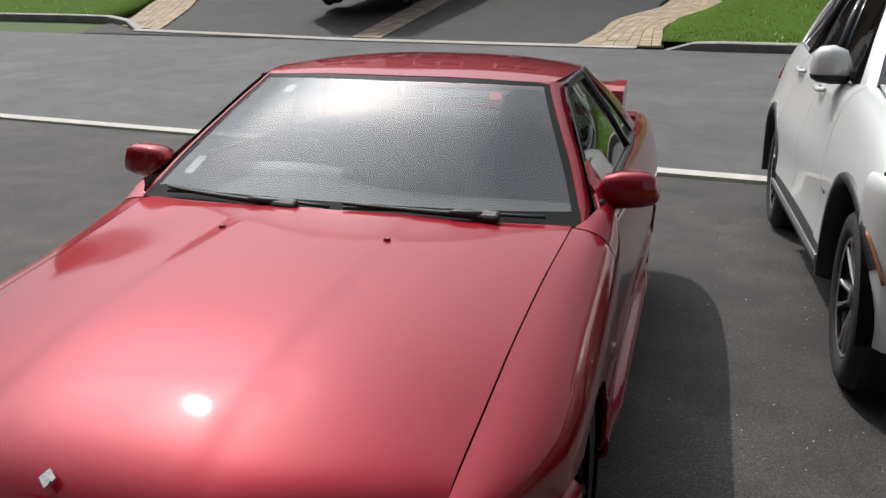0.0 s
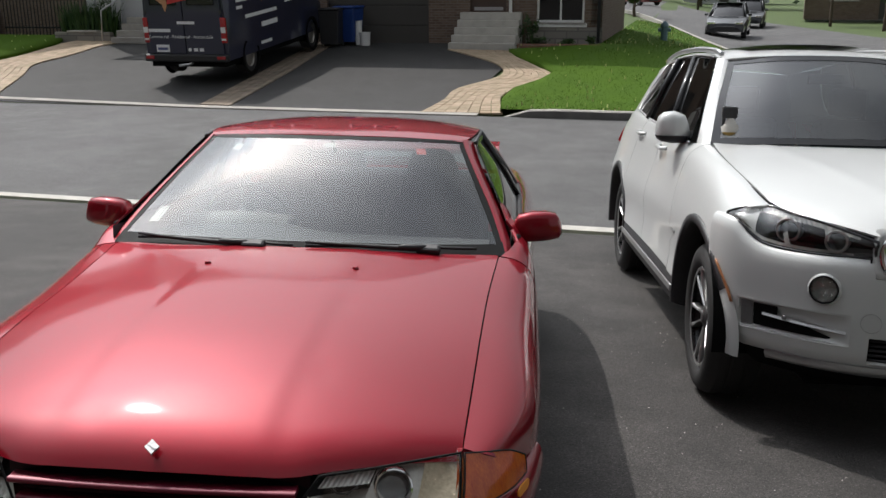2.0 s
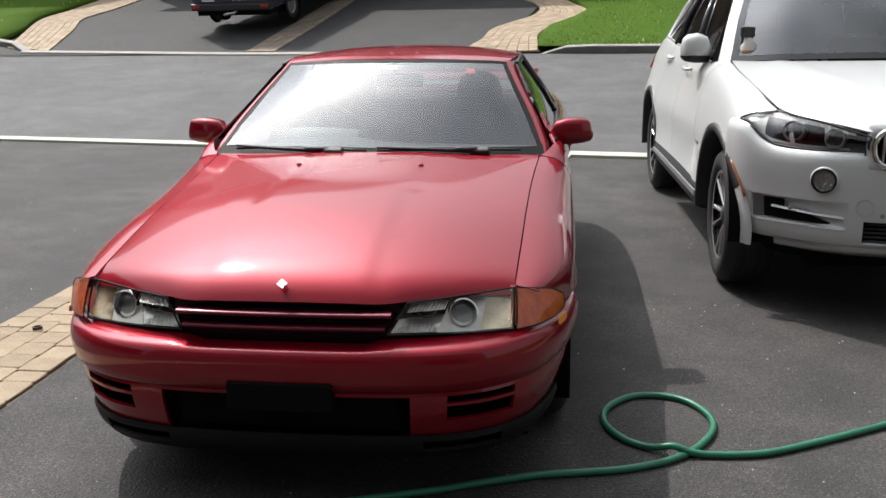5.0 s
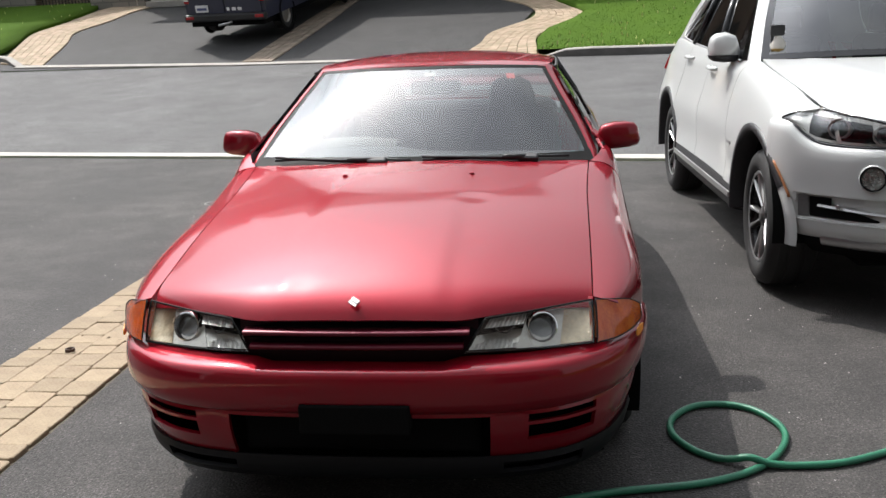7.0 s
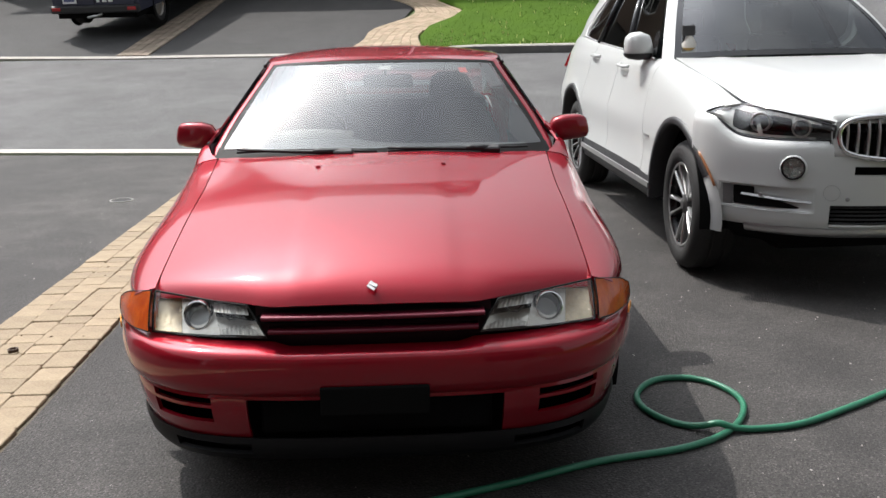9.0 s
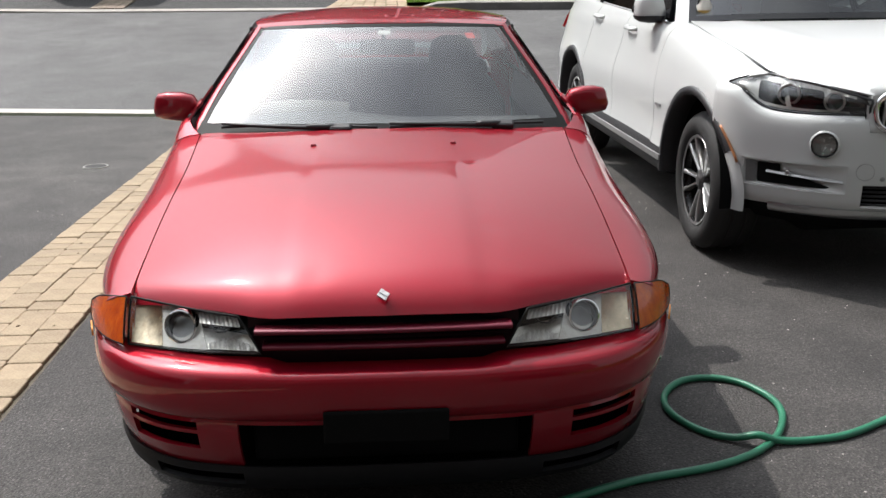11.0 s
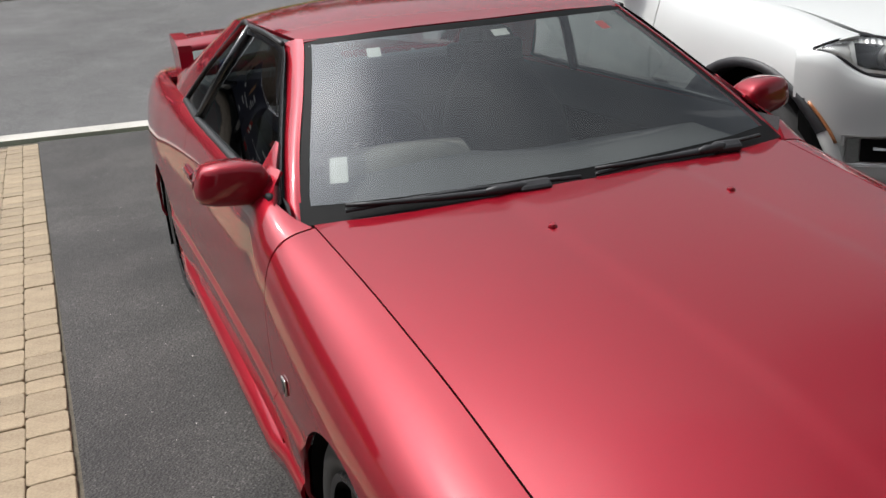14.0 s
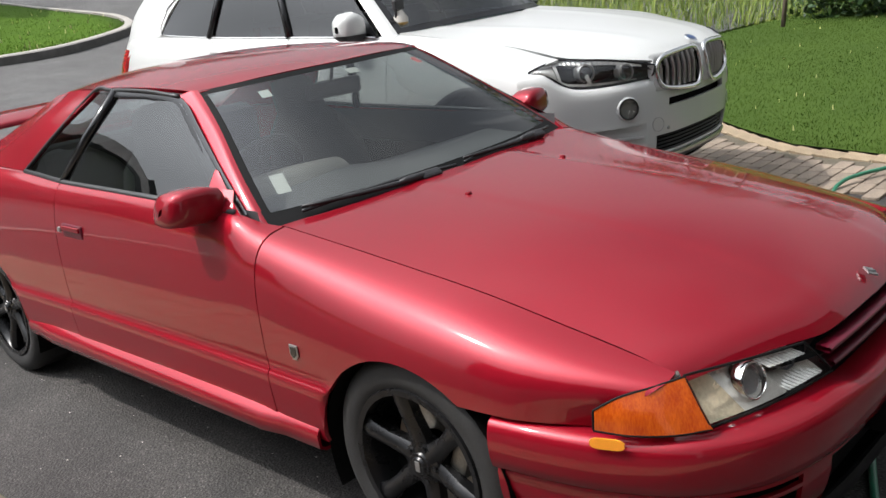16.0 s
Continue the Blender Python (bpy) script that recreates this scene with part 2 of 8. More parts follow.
RED = material("red_paint", (0.25, 0.0043, 0.014), 0.52, 0.52, 0.06, 1.5, 0.0, 900, 1.0, rvar=0.03, spec=0.04)
RED.node_tree.nodes["Principled BSDF"].inputs["Coat IOR"].default_value = 1.48
RED.node_tree.nodes["Principled BSDF"].inputs["Coat Roughness"].default_value = 0.055
RED_DARK = material("red_trim", (0.12, 0.004, 0.018), 0.4, 0.3, 0.06, 3, 0, 500, 0.25)
WHITE = material("white_paint", (0.55, 0.562, 0.55), 0.35, 0.05, 0.03, 1.5, 0, 700, 0.55, rvar=0.03)
BLACK_PLASTIC = material("black_plastic", (0.022, 0.022, 0.024), 0.5, 0, 0.2, 20, 0.15, 400)
BLACK_GLOSS = material("black_gloss", (0.012, 0.012, 0.013), 0.15, 0, 0.1, 10, 0, 300)
# near-black that paints shade in hollows and gaps; also for black underparts
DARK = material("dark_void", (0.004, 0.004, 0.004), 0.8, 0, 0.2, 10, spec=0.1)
RUBBER = material("rubber", (0.017, 0.0165, 0.0165), 0.75, 0, 0.25, 12, 0.2, 160)
FRIT = material("screen_frit", (0.006, 0.006, 0.006), 0.6, 0, 0.1, 20, spec=0.15)
SEAL = material("rubber_seal", (0.015, 0.015, 0.016), 0.45, 0, 0.15, 20)
RIM_BLACK = material("black_rim", (0.010, 0.010, 0.011), 0.28, 0.3, 0.2, 12)
SILVER = material("silver", (0.50, 0.50, 0.50), 0.34, 0.9, 0.06, 12)
CHROME = material("chrome", (0.85, 0.85, 0.85), 0.08, 1.0, 0.02, 8, rvar=0.02)
STEEL = material("brake_steel", (0.35, 0.33, 0.30), 0.4, 0.9, 0.2, 30, 0.1)
CLOTH = material("grey_cloth", (0.055, 0.056, 0.060), 0.9, 0, 0.2, 14)
DASH = material("dashboard", (0.055, 0.056, 0.058), 0.7, 0, 0.1, 20)
# paler than the dashboard: sunlight on the binnacle is put into the colour
DASH_SUNLIT = material("faded_binnacle", (0.13, 0.127, 0.115), 0.6, 0, 0.12, 14)
HEADLINER = material("headliner", (0.30, 0.30, 0.30), 0.9, 0, 0.1, 20)
WINDSCREEN = glass("windscreen", (0.96, 1.0, 0.98), boost=5.6, gloss=0.46)
SIDE_GLASS = glass("side_glass", (0.36, 0.39, 0.39), boost=2.2)
PRIVACY = glass("privacy_glass", (0.05, 0.055, 0.06))
LENS = glass("lamp_lens", (0.93, 0.94, 0.94))
# ---- ground, street and driveways ----
S0, PHI = 8.49, 9.0
STREET = pose(S0 * math.sin(radians(PHI)), S0 * math.cos(radians(PHI)), 0, 0, 0, -PHI)
TO_STREET = STREET.inverted()


def smooth(t):
    t = min(1.0, max(0.0, t))
    return t * t * (3 - 2 * t)


def slope_z(x, y):
    """Height of the near driveways."""
    return -0.0928 * max(y, -9) - 0.0175 * (max(-14, min(8, x)) + 1.075)


def ground_z(a, s):
    """Height of the land in the street's frame: a along it, s across it."""
    p = STREET @ Vector((a, s, 0))
    if s <= 0.1:
        return slope_z(p.x, p.y)
    q = STREET @ Vector((a, 0.1, 0))
    near = slope_z(q.x, q.y)
    if s <= 7.5:
        return near + (-0.72 - near) * (s - 0.1) / 7.4
    w = 1 - smooth((a + 1.5) / 5.0) if s < 16.4 else 1 - smooth((a + 3.5) / 6.0)
    return -0.72 + 0.0873 * (min(s, 16.4) - 7.5) * w


def world_z(x, y):
    p = TO_STREET @ Vector((x, y, 0))
    return ground_z(p.x, p.y)


def on_street(a, s, z=0.0):
    p = STREET @ Vector((a, s, 0))
    return Vector((p.x, p.y, ground_z(a, s) + z))


def land(name, A, S, mat_, lift, keep=None, label="", category="", kind="structure", parent=None):
    """A sheet over the land, on a grid of the street's frame."""
    V, F = [], []
    for s in S:
        for a in A:
            V.append(on_street(a, s, lift))
    k = len(A)
    for i in range(len(S) - 1):
        for j in range(k - 1):
            if keep and not keep((A[j] + A[j + 1]) / 2, (S[i] + S[i + 1]) / 2):
                continue
            F.append((i * k + j, i * k + j + 1, (i + 1) * k + j + 1, (i + 1) * k + j))
    return tagged(link(name, V, F, mat_, parent), label, category, "", kind)


def fill(name, poly, step, mat_, lift, label, category, frame_=None, kind="structure"):
    """A sheet over the land inside a polygon, in world (x, y) or the street's (a, s)."""
    bm = bmesh.new()
    bm.faces.new([bm.verts.new((x, y, 0)) for x, y in poly])
    bmesh.ops.triangulate(bm, faces=bm.faces)
    for _ in range(6):
        es = [e for e in bm.edges if e.calc_length() > step]
        if not es:
            break
        bmesh.ops.subdivide_edges(bm, edges=es, cuts=1)
        bmesh.ops.triangulate(bm, faces=bm.faces)
    for v in bm.verts:
        if frame_:
            v.co = on_street(v.co.x, v.co.y, lift)
        else:
            v.co.z = world_z(v.co.x, v.co.y) + lift
    bmesh.ops.recalc_face_normals(bm, faces=bm.faces)
    if sum(f.normal.z for f in bm.faces) < 0:
        bmesh.ops.reverse_faces(bm, faces=bm.faces)
    return tagged(part(name, bm, mat_, None, "", True), label, category, "", kind)


def asphalt(name, c1, c2, patch):
    """Rolled asphalt: stone grain, worn patches and faint wheel dust."""
    m = material(name, c1, 0.82, 0, 0.3, 1.1, 0.0, 160, color2=c2, lo=0.36, hi=0.62)
    n, l = m.node_tree.nodes, m.node_tree.links
    b = n["Principled BSDF"]
    co = next(x for x in n if x.type == "TEX_COORD")
    vor = n.new("ShaderNodeTexVoronoi")
    vor.inputs["Scale"].default_value = 110
    l.new(co.outputs["Object"], vor.inputs["Vector"])
    gr = n.new("ShaderNodeTexNoise")
    gr.inputs["Scale"].default_value, gr.inputs["Detail"].default_value = 130, 2
    l.new(co.outputs["Object"], gr.inputs["Vector"])
    pa = n.new("ShaderNodeTexNoise")
    pa.inputs["Scale"].default_value, pa.inputs["Detail"].default_value = 0.55, 4
    l.new(co.outputs["Object"], pa.inputs["Vector"])
    # single stones: each its own shade, a few of them pale
    st = n.new("ShaderNodeTexVoronoi")
    st.inputs["Scale"].default_value = 170
    l.new(co.outputs["Object"], st.inputs["Vector"])
    sep = n.new("ShaderNodeSeparateColor")
    l.new(st.outputs["Color"], sep.inputs["Color"])
    pale = n.new("ShaderNodeMapRange")
    for key, value in (("From Min", 0.86), ("From Max", 1.0), ("To Min", 0.0), ("To Max", 1.6)):
        pale.inputs[key].default_value = value
    l.new(sep.outputs["Green"], pale.inputs["Value"])
    tone = n.new("ShaderNodeMath")
    tone.operation = "MULTIPLY_ADD"
    tone.inputs[1].default_value = 0.9
    l.new(sep.outputs["Red"], tone.inputs[0])
    l.new(pale.outputs["Result"], tone.inputs[2])
    grit = n.new("ShaderNodeMapRange")
    for key, value in (("From Min", 0.30), ("From Max", 0.70), ("To Min", 0.35), ("To Max", 0.95)):
        grit.inputs[key].default_value = value
    l.new(gr.outputs["Fac"], grit.inputs["Value"])
    r1 = n.new("ShaderNodeMath")
    r1.operation = "ADD"
    l.new(tone.outputs[0], r1.inputs[0])
    l.new(grit.outputs["Result"], r1.inputs[1])
    r2 = n.new("ShaderNodeMapRange")
    r2.inputs["From Min"].default_value, r2.inputs["From Max"].default_value = 0.35, 0.65
    r2.inputs["To Min"].default_value, r2.inputs["To Max"].default_value = 1 - patch, 1 + patch
    l.new(pa.outputs["Fac"], r2.inputs["Value"])
    bl = n.new("ShaderNodeTexNoise")
    bl.inputs["Scale"].default_value, bl.inputs["Detail"].default_value = 3.2, 7
    l.new(co.outputs["Object"], bl.inputs["Vector"])
    r3 = n.new("ShaderNodeMapRange")
    r3.inputs["From Min"].default_value, r3.inputs["From Max"].default_value = 0.35, 0.65
    r3.inputs["To Min"].default_value, r3.inputs["To Max"].default_value = 1 - patch, 1 + patch
    l.new(bl.outputs["Fac"], r3.inputs["Value"])
    m3 = n.new("ShaderNodeMath")
    m3.operation = "MULTIPLY"
    l.new(r1.outputs[0], m3.inputs[0])
    l.new(r3.outputs["Result"], m3.inputs[1])
    mu = n.new("ShaderNodeMath")
    mu.operation = "MULTIPLY"
    l.new(m3.outputs[0], mu.inputs[0])
    l.new(r2.outputs["Result"], mu.inputs[1])
    hs = n.new("ShaderNodeHueSaturation")
    src = b.inputs["Base Color"].links[0].from_socket
    l.new(src, hs.inputs["Color"])
    l.new(mu.outputs[0], hs.inputs["Value"])
    l.new(hs.outputs["Color"], b.inputs["Base Color"])
    bp = n.new("ShaderNodeBump")
    bp.inputs["Strength"].default_value, bp.inputs["Distance"].default_value = 0.6, 0.006
    l.new(vor.outputs["Distance"], bp.inputs["Height"])
    l.new(bp.outputs["Normal"], b.inputs["Normal"])
    return m


ASPHALT_NEAR = asphalt("driveway_asphalt", (0.0232, 0.0210, 0.0196), (0.0425, 0.0394, 0.0368), 0.21)
# dark asphalt, darkened further for the house's shade on the opposite driveway
ASPHALT_DARK = asphalt("dark_asphalt", (0.017, 0.0165, 0.0163), (0.028, 0.0275, 0.0270), 0.14)
ASPHALT_ROAD = asphalt("road_asphalt", (0.056, 0.055, 0.0545), (0.083, 0.0817, 0.0808), 0.10)
SOIL = material("turf", (0.035, 0.060, 0.012), 0.9, 0, 0.4, 2.0, 0.5, 60, color2=(0.075, 0.115, 0.022))
CONCRETE = material("kerb_concrete", (0.34, 0.32, 0.29), 0.85, 0, 0.2, 3, 0.4, 90)
CONCRETE_PALE = material("pale_concrete", (0.46, 0.44, 0.40), 0.85, 0, 0.18, 4, 0.3, 90)
# kerb concrete with the shade of its street face put into the colour
KERB_SHADE = material("kerb_face", (0.13, 0.125, 0.12), 0.9, 0, 0.3, 4, 0.4, 90)
PAVER = per_piece(material("buff_paver", (0.225, 0.168, 0.108), 0.85, 0, 0.3, 9, 0.5, 90, color2=(0.335, 0.265, 0.175)), 0.12)
PAVER_FAR = per_island(material("tan_paver", (0.30, 0.225, 0.15), 0.85, 0, 0.3, 7, 0.3, 70, color2=(0.41, 0.325, 0.225)), 0.18, 0.01)
PAVER_GREY = per_piece(material("brown_paver", (0.17, 0.135, 0.105), 0.85, 0, 0.3, 7, 0.4, 70, color2=(0.27, 0.215, 0.165)), 0.2)
PAVER_DULL = per_island(material("dull_paver", (0.17, 0.135, 0.10), 0.85, 0, 0.3, 7, 0.3, 70, color2=(0.25, 0.20, 0.15)), 0.18, 0.01)
SAND = material("joint_sand", (0.10, 0.085, 0.06), 0.95, 0, 0.3, 20, 0.4)

GA = sorted(set([-400, -200, -100, -60] + list(range(-40, 41, 2)) + [60, 100, 200, 400]))
GS = sorted(set([-300, -150, -80, -50] + [x for x in range(-40, 0, 2)] + [0.1, 7.5, 7.6] + [x for x in range(9, 17, 1)] + [16.4, 18, 22, 30, 40, 60, 100, 200, 400]))
land("ground", GA, GS, SOIL, -0.05, None, "green turf and soil reaching to the horizon", "ground")
RA = [-120, -80, -60] + [x * 1.0 for x in range(-45, 46)] + [60, 80, 120]
land("road", RA, [0.22, 1, 2, 3, 4, 5, 6, 7, 7.52], ASPHALT_ROAD, 0.0, None, "pale grey asphalt street", "road")


def lawn_edge(s):
    """How far the opposite lawn reaches along the street."""
    return curve_at([(7.5, 0.6), (8.1, 2.0), (9.0, 2.95), (10.4, 3.42), (12.0, 3.45), (15, 2.9), (22, 1.6), (34, -0.8), (60, -6.0), (100, -13)], s)


cs = [7.52, 8.1, 9, 10.4, 12, 15, 18, 22, 28, 34, 45, 60, 80, 100]
V, F = [], []
for s in cs:
    for d in (0, 3, 6, 9.5):
        V.append(on_street(lawn_edge(s) + d + (14 if s < 8 and d > 9 else 0), s, 0.0) + Vector((0, 0, 0)))
F = [(4 * i + j, 4 * i + j + 1, 4 * i + j + 5, 4 * i + j + 4) for i in range(len(cs) - 1) for j in range(3)]
tagged(link("side_road", V, F, ASPHALT_ROAD), "pale grey asphalt side street", "road", "", "structure")

# near driveways and the gutter ribbon at their foot
fill("driveway", [(-2.40, -9), (4.2, -9), (4.2, 0), (3.4, 3.3), (4.0, 5.0), (4.2, 7.9), (2.2, 8.2), (0, 8.5), (-2.57, 8.93), (-2.55, 8.0), (-2.42, 2.0)], 0.6, ASPHALT_NEAR, 0.0, "worn dark asphalt driveway", "driveway")
fill("neighbour_driveway", [(-12.0, -9), (-3.045, -9), (-3.045, 8.98), (-6.5, 9.55), (-11.5, 10.35)], 0.7, ASPHALT_NEAR, 0.0, "worn dark asphalt driveway", "driveway")
V, F = [], []
RIB = [x * 0.5 for x in range(-34, 17)]
for a in RIB:
    for s, z in ((0.06, -0.03), (0.06, 0.012), (0.24, 0.014), (0.24, -0.03)):
        p = on_street(a, s, 0)
        V.append((p.x, p.y, p.z + z))
F = [(4 * i + c, 4 * i + 4 + c, 4 * i + 5 + c, 4 * i + c + 1) for i in range(len(RIB) - 1) for c in range(3)]
tagged(link("gutter_ribbon", V, F, CONCRETE_PALE, smooth=False), "pale concrete gutter ribbon along the street", "kerb", "", "structure")


def kerb(name, line, height, width, mat_, label):
    """A kerb along points (a, s); it stands on its left side of the line."""
    V, F = [], []
    k = len(line)
    for i, (a, s) in enumerate(line):
        a0, s0 = line[max(0, i - 1)]
        a1, s1 = line[min(k - 1, i + 1)]
        d = Vector((a1 - a0, s1 - s0)).normalized()
        nn = Vector((-d.y, d.x))
        base = on_street(a, s, 0).z
        h = height(i / (k - 1)) if callable(height) else height
        for off, z in ((0, -0.04), (0.0, h - 0.02), (0.025, h), (width, h), (width, -0.04)):
            p = STREET @ Vector((a + nn.x * off, s + nn.y * off, 0))
            V.append((p.x, p.y, base + z))
    F = [(5 * i + c, 5 * i + 5 + c, 5 * i + 6 + c, 5 * i + c + 1) for i in range(k - 1) for c in range(4)]
    ob = tagged(link(name, V, F, mat_, None, "", False), label, "kerb", "", "structure")
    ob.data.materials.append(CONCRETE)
    # street face takes the painted shade, the other faces plain concrete
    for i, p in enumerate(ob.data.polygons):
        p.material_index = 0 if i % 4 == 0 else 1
    return ob


corner = [tuple(p) for p in spline([(-3.3, 7.52), (-1.5, 7.5), (0.2, 7.5), (1.2, 7.62), (2.1, 8.15), (2.95, 9.05), (3.42, 10.4), (3.45, 12.0), (2.9, 15), (1.6, 22), (-0.8, 34), (-6.0, 60)], 4)]
kerb("kerb", corner, lambda t: 0.15 * smooth(t * 30 + 0.1), 0.16, KERB_SHADE, "grey concrete kerb of the opposite lawn")
kerb("kerb", [(-60, 8.9), (-30, 8.9), (-18, 8.88), (-16.8, 8.8), (-15.8, 8.35), (-15.1, 7.9)], lambda t: 0.14 * (1 - smooth(t * 12 - 11.2)), 0.16, KERB_SHADE, "grey concrete kerb of the opposite lawn")
V, F = [], []
RIB = [-15.2 + 0.6 * k for k in range(20)]
for a in RIB:
    for s, z in ((7.48 + max(0, (-a - 9.5)) * 0.065, -0.03), (7.48 + max(0, (-a - 9.5)) * 0.065, 0.025), (7.66 + max(0, (-a - 9.5)) * 0.065, 0.03), (7.66 + max(0, (-a - 9.5)) * 0.065, -0.03)):
        p = on_street(a, s, 0)
        V.append((p.x, p.y, p.z + z))
F = [(4 * i + c, 4 * i + 4 + c, 4 * i + 5 + c, 4 * i + c + 1) for i in range(len(RIB) - 1) for c in range(3)]
tagged(link("gutter_ribbon", V, F, CONCRETE, smooth=False), "low concrete ribbon across the opposite driveways", "kerb", "", "structure")

# opposite driveways and their paved walks
land("far_driveway", [-16.6, -15.5, -14.5, -13.5, -12.5, -11.5, -10.5, -9.5, -8.5, -7.5, -6.5, -5.5, -4.3], [7.62, 8, 9, 10, 11, 12, 13, 14, 15, 16, 16.35], ASPHALT_DARK, 0.0, None, "dark asphalt double driveway with house shade in its colour", "driveway")


def paved(name, left, right, rows, cols, mat_, lift, label, gap=0.012):
    """A walk of single pavers between two edge lines (a, s), one mesh."""
    L, R = spline(left, 8), spline(right, 8)
    def at(P, t):
        f = t * (len(P) - 1)
        i = min(int(f), len(P) - 2)
        return P[i] + (P[i + 1] - P[i]) * (f - i)
    V, F = [], []
    rng = random.Random(5)
    for i in range(rows):
        sh = rng.uniform(0, 0.5)
        for j in range(cols):
            c = []
            for di, dj in ((0, 0), (0, 1), (1, 1), (1, 0)):
                t = (i + di * (1 - 0.08) + 0.04) / rows
                u = (j + dj * (1 - 0.07) + 0.035) / cols
                p = at(L, t) * (1 - u) + at(R, t) * u
                c.append(p)
            h = rng.uniform(0, 0.006)
            k = len(V)
            for a, s in c:
                V.append(on_street(a, s, lift + h))
            for a, s in c:
                V.append(on_street(a, s, lift - 0.03))
            F += [(k, k + 1, k + 2, k + 3), (k, k + 4, k + 5, k + 1), (k + 1, k + 5, k + 6, k + 2), (k + 2, k + 6, k + 7, k + 3), (k + 3, k + 7, k + 4, k)]
    return tagged(link(name, V, F, mat_, None, "", False), label, "paved walk", "", "stuff")


paved("paved_walk", [(-4.9, 7.62), (-4.75, 8.8), (-4.75, 9.9), (-4.15, 11.5), (-4.52, 12.99), (-5.6, 14.4), (-6.3, 15.2)], [(-3.35, 7.68), (-3.67, 9.2), (-3.45, 10.18), (-2.95, 11.44), (-3.5, 12.7), (-4.3, 14.2), (-4.5, 15.0)], 46, 7, PAVER_FAR, 0.03, "tan paving stones in a winding walk to the steps")
paved("paved_walk", [(-15.9, 8.3), (-17.0, 10.3), (-17.8, 11.98), (-17.86, 13.28), (-18.11, 15.24), (-18.0, 16.2)], [(-14.5, 7.95), (-15.6, 10.33), (-16.43, 11.9), (-16.44, 13.44), (-16.59, 15.08), (-16.2, 16.2)], 46, 7, PAVER_FAR, 0.03, "tan paving stones in a winding walk")
paved("paved_strip", [(-9.52, 7.76), (-9.9, 11.5), (-10.3, 15.4), (-10.4, 16.3)], [(-8.85, 7.76), (-9.2, 11.5), (-9.64, 15.0), (-9.75, 16.3)], 50, 4, PAVER_DULL, 0.02, "dull brown paver strip between the driveways")
# ---- the red coupe ----
AMBER = material("amber_lens", (0.50, 0.055, 0.003), 0.14, 0, 0.3, 9, 0.35, 70, 0.8, color2=(0.78, 0.14, 0.007), stretch=(4, 4, 0.5))
AMBER.node_tree.nodes["Principled BSDF"].inputs["Transmission Weight"].default_value = 0.3
RED_LENS = material("red_lens", (0.35, 0.01, 0.012), 0.12, 0, 0.1, 20, 0, 300, 0.6)
REFLECTOR = material("lamp_reflector", (0.86, 0.85, 0.82), 0.14, 0.9, 0.05, 20)
CLEAR_FLUTE = material("fluted_glass", (0.82, 0.82, 0.78), 0.15, 0.35, 0.25, 8, 0.5, 60, 0.5, stretch=(3, 1, 0.2))
WARM_LAMP = material("parking_lens", (0.66, 0.56, 0.40), 0.25, 0.6, 0.2, 30, 0.2, 120, 0.5)
STICKER_RED = material("red_sticker", (0.55, 0.08, 0.07), 0.5, 0, 0.1)
PAPER = material("white_sticker", (0.40, 0.41, 0.38), 0.6, 0, 0.1, 30)
LAMP_SEAL = material("lamp_rubber", (0.006, 0.006, 0.006), 0.6, 0, 0.1, 20, spec=0.15)
HAZY_LENS = glass("hazy_lens", (0.97, 0.97, 0.95))
LAMP_GREY = material("lamp_housing", (0.62, 0.61, 0.575), 0.25, 0.4, 0.15, 20)
LIP_GREY = material("lip_plastic", (0.006, 0.006, 0.007), 0.55, 0, 0.2, 10, spec=0.2)
PROJECTOR = glass("projector_glass", (0.55, 0.57, 0.60))
LAMP_DIM = material("lamp_bowl_grey", (0.16, 0.16, 0.16), 0.35, 0.4, 0.2, 20)
ORANGE = material("orange_marker", (0.85, 0.30, 0.02), 0.4, 0, 0.05, 20)

coupe = empty("coupe", GRADE @ pose(-1.080, 2.05, 0, 0, 1.0, 0.5),
              "metallic red two-door coupe with black wheels parked on the asphalt driveway", "car")


def copy_sub(ob, parent, m):
    made = {}
    for o in (ob, *ob.children_recursive):
        made[o] = o.copy()
        scene.collection.objects.link(made[o])
        made[o].parent = made.get(o.parent, parent)
    made[ob].matrix_basis = m
    return made[ob]


# profile tables: along the car (y from the front axle, to the rear) and up
EDGE_X = [(-0.70, 0.660), (-0.4, 0.668), (-0.1, 0.674), (0.2, 0.682), (0.56, 0.703)]
EDGE_Z = [(-0.90, 0.618), (-0.69, 0.677), (-0.41, 0.736), (-0.16, 0.783), (0.13, 0.823), (0.55, 0.884)]
HOOD_Z = [(-0.90, 0.688), (-0.847, 0.715), (-0.75, 0.757), (-0.60, 0.804), (-0.4, 0.842), (-0.1, 0.871), (0.23, 0.894), (0.47, 0.909)]
WIDE_X = [(-0.69, 0.752), (-0.5, 0.805), (-0.3, 0.840), (0, 0.853), (0.4, 0.852), (0.8, 0.846), (1.3, 0.846), (1.8, 0.850), (2.3, 0.858), (2.615, 0.862), (3.0, 0.845), (3.3, 0.810), (3.5, 0.760)]
TOP_X = [(0.55, 0.705), (0.60, 0.735), (0.65, 0.757), (0.70, 0.766), (1.2, 0.770), (1.8, 0.768), (2.15, 0.757), (2.4, 0.745), (2.8, 0.730), (3.2, 0.700), (3.5, 0.655)]
TOP_Z = [(0.55, 0.884), (0.60, 0.897), (0.65, 0.917), (0.70, 0.930), (1.2, 0.942), (1.8, 0.946), (2.15, 0.962), (2.4, 0.965), (2.8, 0.955), (3.2, 0.948), (3.5, 0.925)]
